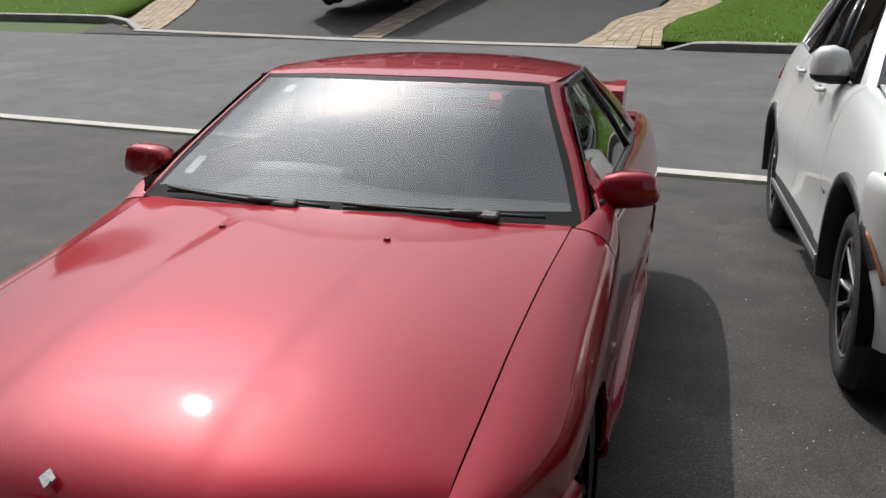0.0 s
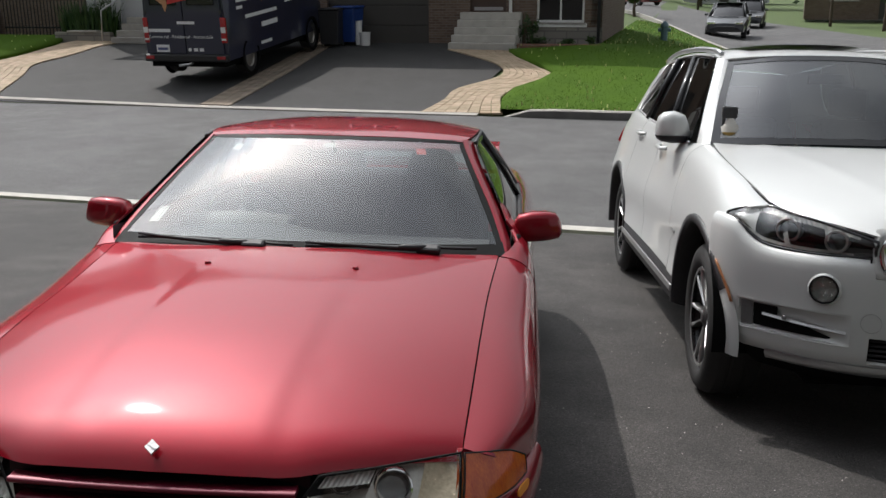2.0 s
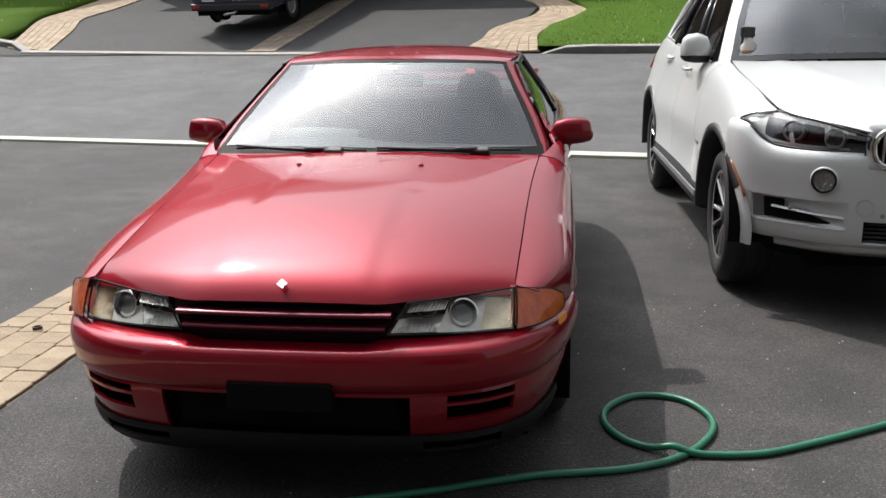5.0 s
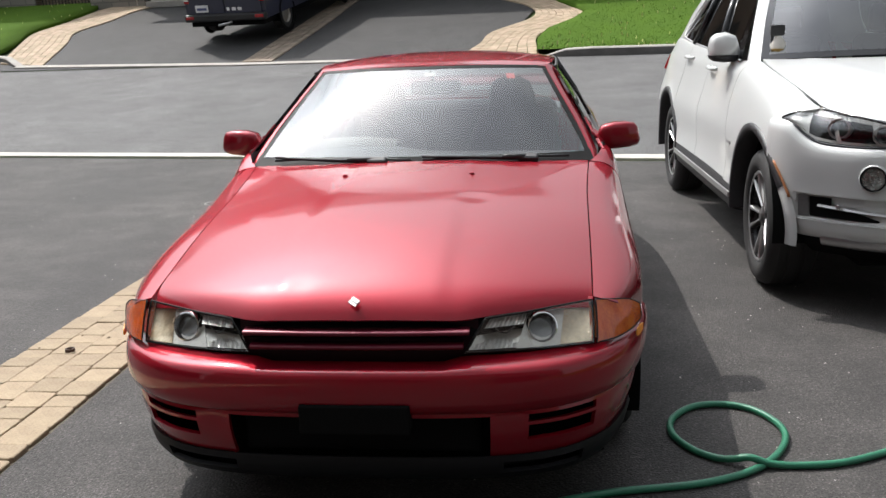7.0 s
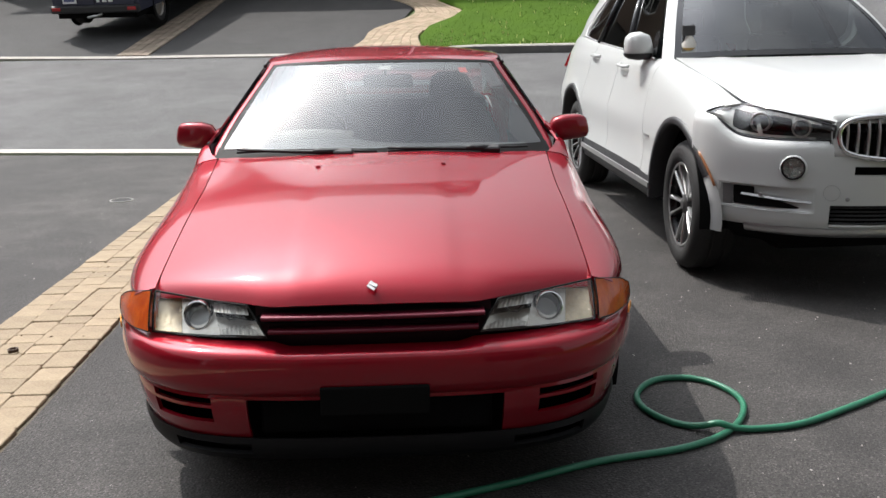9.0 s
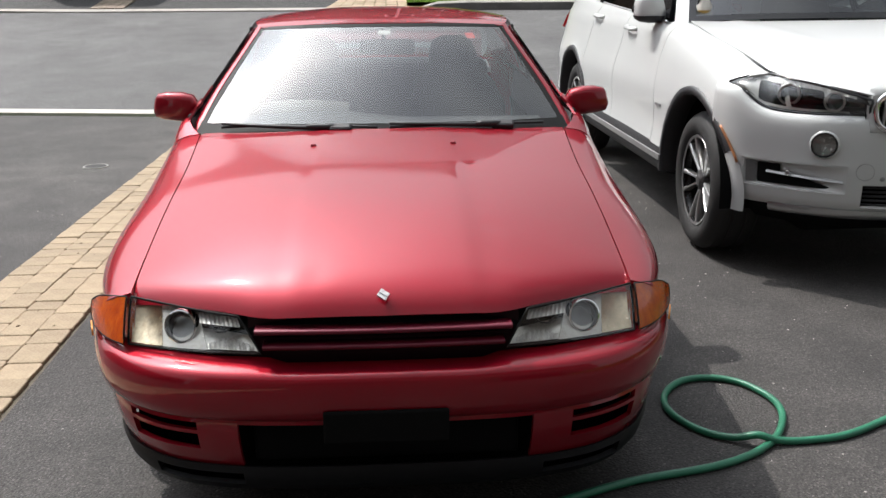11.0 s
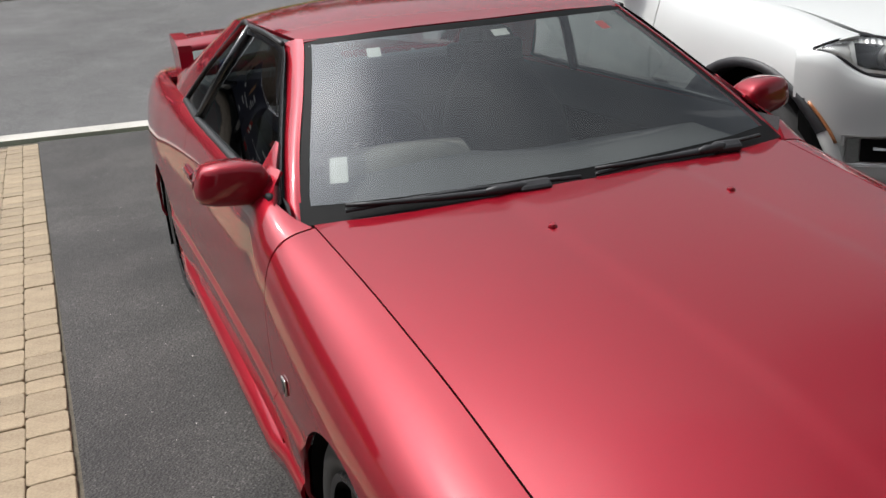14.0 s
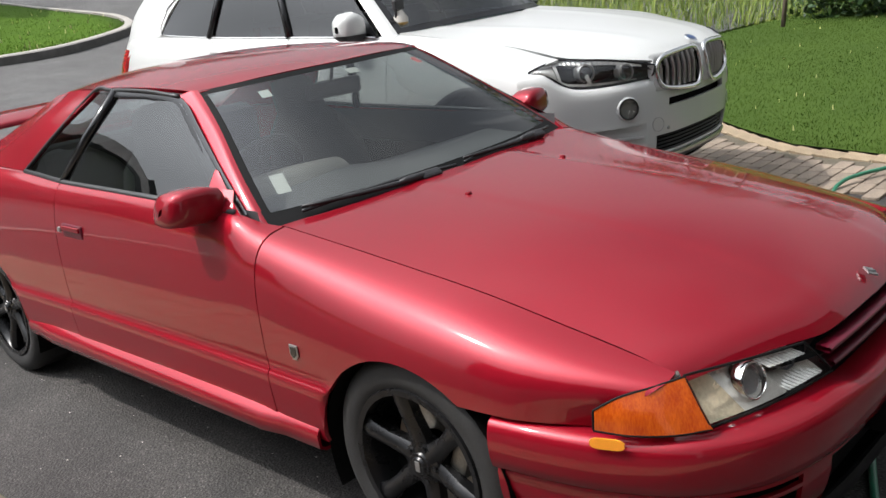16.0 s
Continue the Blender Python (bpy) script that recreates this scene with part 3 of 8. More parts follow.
HOOD_FRONT = [(0.0, -0.882), (0.2, -0.876), (0.30, -0.862), (0.36, -0.840), (0.5, -0.777), (0.66, -0.690)]
HOOD_REAR = [(0.0, 0.455), (0.36, 0.482), (0.55, 0.525), (0.71, 0.580)]


def hood_z(x, y):
    xe = curve_at(EDGE_X, y)
    zc, ze = curve_at(HOOD_Z, y), curve_at(EDGE_Z, y)
    yf = curve_at(HOOD_FRONT, min(x, 0.66))
    crease = 0.0026 * (1 - smooth((x - 0.215) / 0.06))
    return zc - (zc - ze) * (x / xe) ** 2.3 + crease - 0.034 * math.exp(-max(0, y - yf) / 0.026)


def hood_grid(nu=44, nv=48, gap=0.0022, drop=0.0):
    G = []
    for j in range(nv + 1):
        v = (j / nv) ** 1.25
        row = []
        for i in range(-nu, nu + 1):
            u = abs(i) / nu
            x = u * 0.66
            for _ in range(4):
                yf, yr = curve_at(HOOD_FRONT, x), curve_at(HOOD_REAR, x)
                y = yf + (yr - yf) * v
                x = u * (curve_at(EDGE_X, y) - gap)
            row.append((math.copysign(x, i), y, hood_z(x, y) - drop))
        G.append(row)
    return np.array(G)


G = hood_grid()
# small dents that catch the light
for dx, dy, rad, dep in ((0.28, -0.10, 0.05, 0.0014), (0.31, -0.55, 0.03, 0.0018), (0.28, -0.43, 0.025, 0.0010), (-0.17, -0.78, 0.03, 0.0016)):
    r2 = (G[..., 0] - dx) ** 2 + (G[..., 1] - dy) ** 2
    G[..., 2] -= dep * np.exp(-r2 / rad ** 2)
hood = sheet("hood", G, RED, coupe, thick=0.012)
# near-black sheet paints the shade seen through the hood gaps
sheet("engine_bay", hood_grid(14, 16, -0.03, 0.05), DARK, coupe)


FULL = [(-0.1, 2.25), (0.15, 2.4), (0.40, 2.8), (0.55, 3.1), (0.62, 2.8), (0.72, 2.45), (0.9, 2.25), (4, 2.25)]
LEAN = [(-0.7, 0.25), (0.3, 0.25), (0.55, 0.14), (0.8, 0.0), (4, 0.0)]


def section(y, top, zb, n=12, crease=True):
    """Points of the body's side at y, from its top edge down to zb."""
    xt, zt = top
    xw, zw = curve_at(WIDE_X, y), 0.60
    if zt < zw + 0.06:
        zw = zt - 0.06
    full, lean = curve_at(FULL, y), curve_at(LEAN, y)
    out = []
    for k in range(n + 1):
        a = k / n * math.pi / 2
        u = math.sin(a) ** (2 / full)
        out.append((xt + (xw - xt) * u, zw + (zt - zw) * math.cos(a) ** (2 / full) - lean * (xw - xt) * u * (1 - u)))
    steps = ((0.55, 0.0), (0.51, -0.003), (0.484, -0.004), (0.477, 0.003), (0.468, 0.007), (0.44, 0.006), (0.40, 0.003), (0.36, -0.001), (0.33, -0.006), (0.30, -0.012))
    for z, o in steps:
        out.append((xw + o, min(z, zw - 1e-4)))
    return [(x, y, max(z, zb)) if z >= zb else (xw, y, zb) for x, z in out]


def arch_z(y, yc, r=0.335, zc=0.29):
    d = abs(y - yc)
    return zc + math.sqrt(r * r - d * d) if d < r else -1


def side_panel(name, ys, top_of, zb_of, start=None, label=""):
    for s in (1, -1):
        G = []
        for y in ys:
            col = section(y, top_of(y), zb_of(y))
            if start:
                col = [(x, start(yy, z), z) for x, yy, z in col]
            G.append(col)
        ob = sheet(name, np.array(G), RED, coupe, side=s, label=label)
        bm = bmesh.new()
        bm.from_mesh(ob.data)
        bmesh.ops.remove_doubles(bm, verts=bm.verts, dist=1e-5)
        bmesh.ops.recalc_face_normals(bm, faces=bm.faces)
        c = max(bm.faces, key=lambda f: f.calc_area())
        if c.normal.x * s < 0:
            bmesh.ops.reverse_faces(bm, faces=bm.faces)
        bm.to_mesh(ob.data)
        bm.free()
        shell(ob, 0.012)


def arch_ys(yc, r=0.335, n=24):
    return [yc - r * math.cos(math.pi * k / n) for k in range(n + 1)]


def fender_start(y, z):
    if y > -0.36:
        return y
    y0 = -0.69 + (0.669 - z) / 0.085 * 0.115
    y0 = min(-0.565, max(-0.69, y0))
    return -0.36 - (-0.36 - y) * (-0.36 - y0) / 0.33


FR_YS = sorted(set([-0.69, -0.66, -0.62, -0.56, -0.5, -0.44, -0.39, -0.36] + arch_ys(0.0) + [0.337, 0.40, 0.46, 0.52, 0.553]))
side_panel("fender", FR_YS, lambda y: (curve_at(EDGE_X, y) + 0.0020, curve_at(EDGE_Z, y)),
           lambda y: (max(0.556, arch_z(y, 0.0)) if y < 0.0 else max(0.30, arch_z(y, 0.0))), fender_start)
side_panel("door", [0.557 + (1.811 - 0.557) * k / 26 for k in range(27)], lambda y: (curve_at(TOP_X, y), curve_at(TOP_Z, y)), lambda y: 0.335)
side_panel("rear_quarter", sorted(set([1.815 + k * 0.05 for k in range(10)] + arch_ys(2.615) + [3.0, 3.1, 3.2, 3.3, 3.4, 3.5])),
           lambda y: (curve_at(TOP_X, y), curve_at(TOP_Z, y)), lambda y: max(0.30, arch_z(y, 2.615)))

# inner shell, painted as shade, closes gaps and hides the ground under the car
for s in (1, -1):
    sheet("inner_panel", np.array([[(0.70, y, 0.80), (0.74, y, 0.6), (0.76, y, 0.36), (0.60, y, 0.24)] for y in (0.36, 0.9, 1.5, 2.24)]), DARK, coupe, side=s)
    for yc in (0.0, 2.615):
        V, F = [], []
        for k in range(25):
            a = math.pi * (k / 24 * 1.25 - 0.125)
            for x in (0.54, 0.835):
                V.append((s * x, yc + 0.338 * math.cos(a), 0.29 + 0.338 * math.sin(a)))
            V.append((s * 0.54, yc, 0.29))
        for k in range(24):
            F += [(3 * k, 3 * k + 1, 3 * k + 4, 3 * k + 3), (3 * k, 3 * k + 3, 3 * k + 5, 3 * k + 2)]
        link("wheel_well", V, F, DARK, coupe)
    # side skirt
    prof = [(0.835, 0.352), (0.862, 0.338), (0.872, 0.318), (0.868, 0.276), (0.845, 0.262), (0.76, 0.258)]
    sheet("side_skirt", np.array([[(x + (0.004 if 0.6 < y < 2.1 else -0.012), y, z) for x, z in prof] for y in (0.36, 0.42, 0.52, 0.62, 1.0, 1.6, 2.05, 2.2, 2.27)]), RED, coupe, side=s, thick=0.01, out=(1, 0, 0.3))
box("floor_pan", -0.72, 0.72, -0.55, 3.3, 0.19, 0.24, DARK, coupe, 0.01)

# roof, pillars and glass
roof_rows = []
for y, zc, xe, ze in ((1.03, 1.268, 0.565, 1.246), (1.20, 1.291, 0.600, 1.262), (1.45, 1.308, 0.612, 1.270), (1.72, 1.312, 0.612, 1.268), (1.98, 1.300, 0.600, 1.256), (2.20, 1.262, 0.572, 1.228)):
    pts = []
    for u in (-1, -0.93, -0.8, -0.55, -0.28, 0, 0.28, 0.55, 0.8, 0.93, 1):
        bow = 0.115 * abs(u) ** 1.6 if y < 1.1 else 0.06 * abs(u) ** 2 if y < 1.3 else 0
        pts.append((u * xe, y + bow, zc - (zc - ze) * abs(u) ** 2.6))
    roof_rows.append(pts)
sheet("roof", net(roof_rows, 4, 6), RED, coupe, thick=0.012)
WS = net([[(-0.728, 0.592, 0.882), (-0.52, 0.528, 0.884), (-0.27, 0.487, 0.886), (0, 0.472, 0.887), (0.27, 0.487, 0.886), (0.52, 0.528, 0.884), (0.728, 0.592, 0.882)],
          [(-0.676, 0.788, 1.014), (-0.48, 0.705, 1.020), (-0.25, 0.661, 1.024), (0, 0.646, 1.025), (0.25, 0.661, 1.024), (0.48, 0.705, 1.020), (0.676, 0.788, 1.014)],
          [(-0.618, 0.970, 1.138), (-0.44, 0.882, 1.147), (-0.23, 0.839, 1.152), (0, 0.824, 1.153), (0.23, 0.839, 1.152), (0.44, 0.882, 1.147), (0.618, 0.970, 1.138)],
          [(-0.562, 1.158, 1.250), (-0.40, 1.075, 1.260), (-0.21, 1.032, 1.265), (0, 1.018, 1.266), (0.21, 1.032, 1.265), (0.40, 1.075, 1.260), (0.562, 1.158, 1.250)]], 8, 8)
nr, nc = WS.shape[:2]
edge = lambda i, j: (j < 1 or j >= nc - 2 or i < 2 or i >= nr - 2)
sheet("windscreen", WS, WINDSCREEN, coupe, skip=edge, label="clear curved windscreen")
sheet("windscreen_border", WS, FRIT, coupe, skip=lambda i, j: not edge(i, j), label="black windscreen border")
for s in (1, -1):
    # pillar beside the windscreen, and the black rain strip on it
    sheet("windscreen_pillar", net([[(0.724, 0.578, 0.872), (0.740, 0.592, 0.877), (0.755, 0.612, 0.874)],
                                    [(0.677, 0.787, 1.017), (0.691, 0.806, 1.022), (0.705, 0.838, 1.018)],
                                    [(0.619, 0.969, 1.141), (0.634, 0.991, 1.144), (0.651, 1.030, 1.136)],
                                    [(0.563, 1.158, 1.253), (0.584, 1.182, 1.252), (0.608, 1.222, 1.240)]], 5, 6), RED, coupe, side=s, thick=0.02, out=(1, -1, 1))
    rim = spline([(0.750, 0.672, 0.920), (0.706, 0.856, 1.028), (0.655, 1.045, 1.146), (0.618, 1.175, 1.222), (0.612, 1.30, 1.246), (0.617, 1.60, 1.254)], 6)
    V, F = [], []
    for k, (x, y, z) in enumerate(rim):
        w = 0.006 + 0.020 * math.sin(math.pi * min(1, k / (len(rim) - 1) + 0.12))
        V += [(s * (x + 0.004), y - 0.012, z + 0.006), (s * (x + 0.016), y + 0.006 + w * 0.4, z - 0.004), (s * (x + 0.020), y + 0.02 + w * 0.8, z - 0.010 - w)]
    F = [(3 * k + c, 3 * k + c + 1, 3 * k + c + 4, 3 * k + c + 3) for k in range(len(rim) - 1) for c in (0, 1)]
    link("rain_deflector", V, F, BLACK_GLOSS, coupe, "smoked window deflector")
    # door glass, quarter glass and the post between them
    sheet("door_glass", net([[(0.764, 0.660, 0.925), (0.767, 1.2, 0.938), (0.766, 1.80, 0.942)],
                             [(0.706, 0.905, 1.060), (0.707, 1.3, 1.090), (0.702, 1.71, 1.098)],
                             [(0.632, 1.165, 1.218), (0.622, 1.35, 1.244), (0.616, 1.605, 1.252)]], 6, 6), SIDE_GLASS, coupe, side=s)
    sheet("quarter_glass", net([[(0.765, 1.855, 0.945), (0.762, 2.0, 0.952), (0.757, 2.150, 0.962)],
                                [(0.701, 1.752, 1.100), (0.698, 1.85, 1.103), (0.694, 1.965, 1.110)],
                                [(0.615, 1.650, 1.252), (0.612, 1.71, 1.250), (0.608, 1.785, 1.248)]], 4, 6), SIDE_GLASS, coupe, side=s)
    tube("window_post", [(s * 0.764, 1.828, 0.940), (s * 0.703, 1.732, 1.098), (s * 0.614, 1.625, 1.256)], 0.02, BLACK_GLOSS, coupe, 8)
    tube("window_seal", [(s * 0.768, 0.70, 0.930), (s * 0.775, 1.2, 0.940), (s * 0.772, 1.8, 0.945), (s * 0.762, 2.16, 0.962)], 0.011, SEAL, coupe, 8)
    tube("roof_seal", spline([(s * 0.618, 1.20, 1.240), (s * 0.622, 1.40, 1.258), (s * 0.618, 1.65, 1.260), (s * 0.612, 1.80, 1.254), (s * 0.70, 1.99, 1.105), (s * 0.760, 2.17, 0.962)], 6), 0.008, SEAL, coupe, 6)
    sheet("rear_pillar", net([[(0.612, 1.78, 1.258), (0.602, 1.98, 1.254), (0.572, 2.20, 1.228)],
                              [(0.702, 1.98, 1.112), (0.690, 2.24, 1.112), (0.632, 2.50, 1.100)],
                              [(0.760, 2.17, 0.964), (0.748, 2.48, 0.966), (0.690, 2.88, 0.956)]], 6, 8), RED, coupe, side=s, thick=0.015, out=(1, 0, 0.5))
RG = net([[(-0.570, 2.20, 1.226), (-0.3, 2.21, 1.252), (0, 2.215, 1.258), (0.3, 2.21, 1.252), (0.570, 2.20, 1.226)],
          [(-0.630, 2.50, 1.098), (-0.32, 2.57, 1.125), (0, 2.58, 1.130), (0.32, 2.57, 1.125), (0.630, 2.50, 1.098)],
          [(-0.690, 2.88, 0.954), (-0.34, 2.98, 0.960), (0, 3.0, 0.962), (0.34, 2.98, 0.960), (0.690, 2.88, 0.954)]], 6, 8)
sheet("rear_window", RG, SIDE_GLASS, coupe)
sheet("boot_lid", net([[(-0.72, 2.88, 0.954), (-0.35, 2.985, 0.960), (0, 3.005, 0.962), (0.35, 2.985, 0.960), (0.72, 2.88, 0.954)],
                       [(-0.70, 3.2, 0.948), (-0.35, 3.22, 0.958), (0, 3.22, 0.960), (0.35, 3.22, 0.958), (0.70, 3.2, 0.948)],
                       [(-0.655, 3.5, 0.925), (-0.33, 3.54, 0.935), (0, 3.55, 0.936), (0.33, 3.54, 0.935), (0.655, 3.5, 0.925)]], 6, 6), RED, coupe, thick=0.015)
sheet("tail_panel", net([[(-0.66, 3.5, 0.92), (-0.33, 3.55, 0.93), (0, 3.56, 0.93), (0.33, 3.55, 0.93), (0.66, 3.5, 0.92)],
                         [(-0.75, 3.52, 0.75), (-0.35, 3.60, 0.76), (0, 3.61, 0.76), (0.35, 3.60, 0.76), (0.75, 3.52, 0.75)],
                         [(-0.76, 3.54, 0.55), (-0.38, 3.64, 0.55), (0, 3.65, 0.55), (0.38, 3.64, 0.55), (0.76, 3.54, 0.55)],
                         [(-0.74, 3.45, 0.30), (-0.38, 3.55, 0.30), (0, 3.56, 0.30), (0.38, 3.55, 0.30), (0.74, 3.45, 0.30)]], 5, 5), RED, coupe, thick=0.01, out=(0, 1, 0))
for s in (1, -1):
    for x in (0.36, 0.54):
        lathe("tail_lamp", [(0.0, 0.02), (0.06, 0.016), (0.072, 0.0), (0.072, -0.02)], 24, RED_LENS, coupe, pose(s * x, 3.575, 0.73, 0, 0, 90))

# rear wing
wing_prof = [(3.16, 1.035), (3.20, 1.062), (3.30, 1.082), (3.40, 1.095), (3.42, 1.085), (3.32, 1.058), (3.20, 1.030)]
wing = [[(x, y + 0.03 * (1 - abs(x) / 0.61), z - 0.012 * (abs(x) / 0.61) ** 4) for y, z in wing_prof] for x in np.linspace(-0.61, 0.61, 17)]
spoiler = sheet("spoiler", np.array(wing), RED, coupe, closed=True)
for s in (1, -1):
    foot = [(3.14, 0.942), (3.17, 1.055), (3.24, 1.078), (3.40, 1.098), (3.43, 1.08), (3.36, 0.935)]
    V = [(s * x, y, z) for x in (0.565, 0.630) for y, z in foot]
    link("spoiler_foot", V, [tuple(range(6)), tuple(range(11, 5, -1))] + [(k, (k + 1) % 6, 6 + (k + 1) % 6, 6 + k) for k in range(6)], RED, coupe, smooth=False)
    b = coupe.children[-1].modifiers.new("bevel", "BEVEL")
    b.width, b.segments = 0.012, 3

# front bumper
PLAN = spline([(0, -0.955), (0.25, -0.950), (0.45, -0.924), (0.607, -0.862), (0.730, -0.745), (0.802, -0.590), (0.837, -0.44), (0.855, -0.30)], 5)
def wrap(levels, u0=0, u1=None):
    P = PLAN[u0:u1]
    T = np.gradient(PLAN, axis=0)
    T /= np.linalg.norm(T, axis=1)[:, None]
    N = np.stack([-T[:, 1], T[:, 0]], 1)[u0:u1]
    # the top edge dips under the grille
    half = [[(p[0] + n[0] * o, p[1] + n[1] * o, z - 0.016 * (1 - smooth((p[0] - 0.25) / 0.06)) * smooth((o - 0.01) / 0.03) * (z > 0.5)) for p, n in zip(P, N)] for z, o in levels]
    return [[(-x, y, z) for x, y, z in row[:0:-1]] + row for row in half] if u0 == 0 else half
sheet("bumper", np.array(wrap([(0.558, 0.085), (0.551, 0.045), (0.545, 0.018), (0.535, 0.006), (0.518, 0.0), (0.49, -0.004), (0.45, 0.0), (0.425, 0.008), (0.412, 0.020), (0.405, 0.034)])), RED, coupe, thick=0.01, out=(0, -1, 0.1))
low = wrap([(0.410, 0.030), (0.398, 0.026), (0.375, 0.028), (0.365, 0.028), (0.335, 0.034), (0.318, 0.038), (0.29, 0.048), (0.262, 0.060)])
low = np.array(low)
mid = len(low[0]) // 2
def low_skip(i, j):
    x = abs(low[i][j][0] + low[i][j + 1][0]) / 2
    return x < 0.365 and 1 <= i or (0.47 < x < 0.66 and i in (1, 3, 4))
sheet("lower_bumper", low, RED, coupe, skip=low_skip, thick=0.012, out=(0, -1, 0))
# near-black sheet stands in for the unlit depth of the intake
sheet("intake", np.array([[(x, -0.80 + 0.25 * (x / 0.8) ** 2, z) for x in np.linspace(-0.70, 0.70, 15)] for z in (0.44, 0.30, 0.16)]), DARK, coupe, label="air intake hollow with painted shade")
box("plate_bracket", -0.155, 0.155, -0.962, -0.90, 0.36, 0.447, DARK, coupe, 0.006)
# intercooler near-black: the intake's shade is put into its colour
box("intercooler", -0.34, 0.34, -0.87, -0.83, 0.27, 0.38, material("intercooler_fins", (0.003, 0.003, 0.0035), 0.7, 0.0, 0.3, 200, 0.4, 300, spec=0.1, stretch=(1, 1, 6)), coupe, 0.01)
LIP = np.array(wrap([(0.268, 0.050), (0.250, 0.046), (0.215, 0.056), (0.190, 0.074), (0.172, 0.16)], 0, 31))
sheet("lip", LIP, LIP_GREY, coupe, skip=lambda i, j: i == 1 and 0.40 < abs(LIP[i][j][0]) < 0.62, thick=0.012, out=(0, -1, 0), label="dark lower lip")
# grille with slats
GRILLE_DARK = material("dark_grille", (0.018, 0.002, 0.006), 0.5, 0.2, 0.1, 10, spec=0.3)
for z, w in ((0.630, 0.318), (0.590, 0.300)):
    V, F = [], []
    for x in np.linspace(-w, w, 15):
        y = -0.893 + 0.10 * x * x
        V += [(x, y - 0.004, z + 0.007), (x, y - 0.009, z + 0.001), (x, y, z - 0.007), (x, y + 0.03, z - 0.002), (x, y + 0.03, z + 0.010)]
    F = [(5 * i + c, 5 * i + (c + 1) % 5, 5 * i + 5 + (c + 1) % 5, 5 * i + 5 + c) for i in range(14) for c in range(5)]
    link("grille_slat", V, F, RED_DARK, coupe)
sheet("grille_back", np.array([[(x, -0.845 + 0.08 * x * x, z) for x in np.linspace(-0.34, 0.34, 9)] for z in (0.655, 0.50)]), GRILLE_DARK, coupe, label="dark grille opening")
# head lamps and turn signals
for s in (1, -1):
    A, B, Cc, Dd = (0.305, -0.890, 0.576), (0.362, -0.848, 0.660), (0.657, -0.710, 0.672), (0.660, -0.768, 0.564)
    lens = net([[A, (0.42, -0.864, 0.573), (0.54, -0.824, 0.569), Dd], [(0.333, -0.870, 0.620), (0.44, -0.836, 0.620), (0.55, -0.790, 0.620), (0.660, -0.740, 0.620)], [B, (0.46, -0.808, 0.664), (0.56, -0.761, 0.669), Cc]], 5, 5)
    lamp_n = lens.shape

    def lamp_at(u, v, d):
        """A point d behind the lens; u from its inner to its outer end, v upwards."""
        a, b = min(v, 0.9999) * (lamp_n[0] - 1), min(u, 0.9999) * (lamp_n[1] - 1)
        i, j = int(a), int(b)
        a, b = a - i, b - j
        p = lens[i, j] * (1 - a) * (1 - b) + lens[i + 1, j] * a * (1 - b) + lens[i, j + 1] * (1 - a) * b + lens[i + 1, j + 1] * a * b
        return p + np.array([0.0, d, -0.15 * d])

    def lamp_panel(name, u0, u1, v0, v1, mat_, depth, flutes=0, bowl=0.0):
        G = []
        for b in np.linspace(0, 1, 9):
            G.append([lamp_at(u0 + (u1 - u0) * a, v0 + (v1 - v0) * b, depth + 0.032 * b + bowl * (1 - (2 * a - 1) ** 2) * (1 - (2 * b - 1) ** 2) + (0.0022 * math.sin(a * math.pi * 2 * flutes) if flutes else 0)) for a in np.linspace(0, 1, 12 * flutes + 1 if flutes else 13)])
        return sheet(name, np.array(G), mat_, housing, side=s)

    housing = sheet("headlamp", np.array([[lamp_at(u, v, 0.11) for u in np.linspace(0, 1, 9)] for v in np.linspace(0, 1, 5)]), BLACK_PLASTIC, coupe, side=s, label="clear headlamp with a projector lens")
    sheet("lamp_glass", lens, HAZY_LENS, housing, side=s)
    rimline = [lens[0, k] for k in range(lens.shape[1])] + [lens[k, -1] for k in range(1, lens.shape[0])] + [lens[-1, k] for k in range(lens.shape[1] - 2, -1, -1)] + [lens[k, 0] for k in range(lens.shape[0] - 2, 0, -1)]
    tube("lamp_seal", [(s * p[0], p[1] + 0.004, p[2]) for p in rimline], 0.0032, LAMP_SEAL, housing, 6, True)
    lamp_panel("reflector", 0.02, 0.40, 0.03, 0.98, LAMP_GREY, 0.020, 0, 0.022)
    lamp_panel("fluted_lens", 0.05, 0.39, 0.66, 0.95, CLEAR_FLUTE, 0.012, 9)
    lamp_panel("fluted_foot", 0.05, 0.39, 0.06, 0.26, CLEAR_FLUTE, 0.012, 9)
    lamp_panel("bezel", 0.40, 0.735, 0.02, 0.985, LAMP_GREY, 0.016)
    lamp_panel("parking_lamp", 0.735, 0.985, 0.03, 0.98, WARM_LAMP, 0.014, 0, 0.016)
    c = lamp_at(0.565, 0.50, 0.0)
    aim = pose(s * c[0], c[1] + 0.010, c[2], 0, 0, -90 + s * 12) @ pose(0, 0, 0, 0, -14, 0) @ Matrix.Scale(1.18, 4)
    lathe("projector", [(0.0, 0.004), (0.014, 0.002), (0.024, -0.003), (0.029, -0.010), (0.030, -0.02)], 28, PROJECTOR, housing, aim)
    lathe("projector_bowl", [(0.030, -0.010), (0.028, -0.016), (0.018, -0.026), (0.0, -0.030)], 28, LAMP_DIM, housing, aim)
    lathe("projector_ring", [(0.0305, -0.012), (0.031, 0.000), (0.033, 0.004), (0.036, 0.003), (0.038, -0.004), (0.038, -0.03)], 36, CHROME, housing, aim)
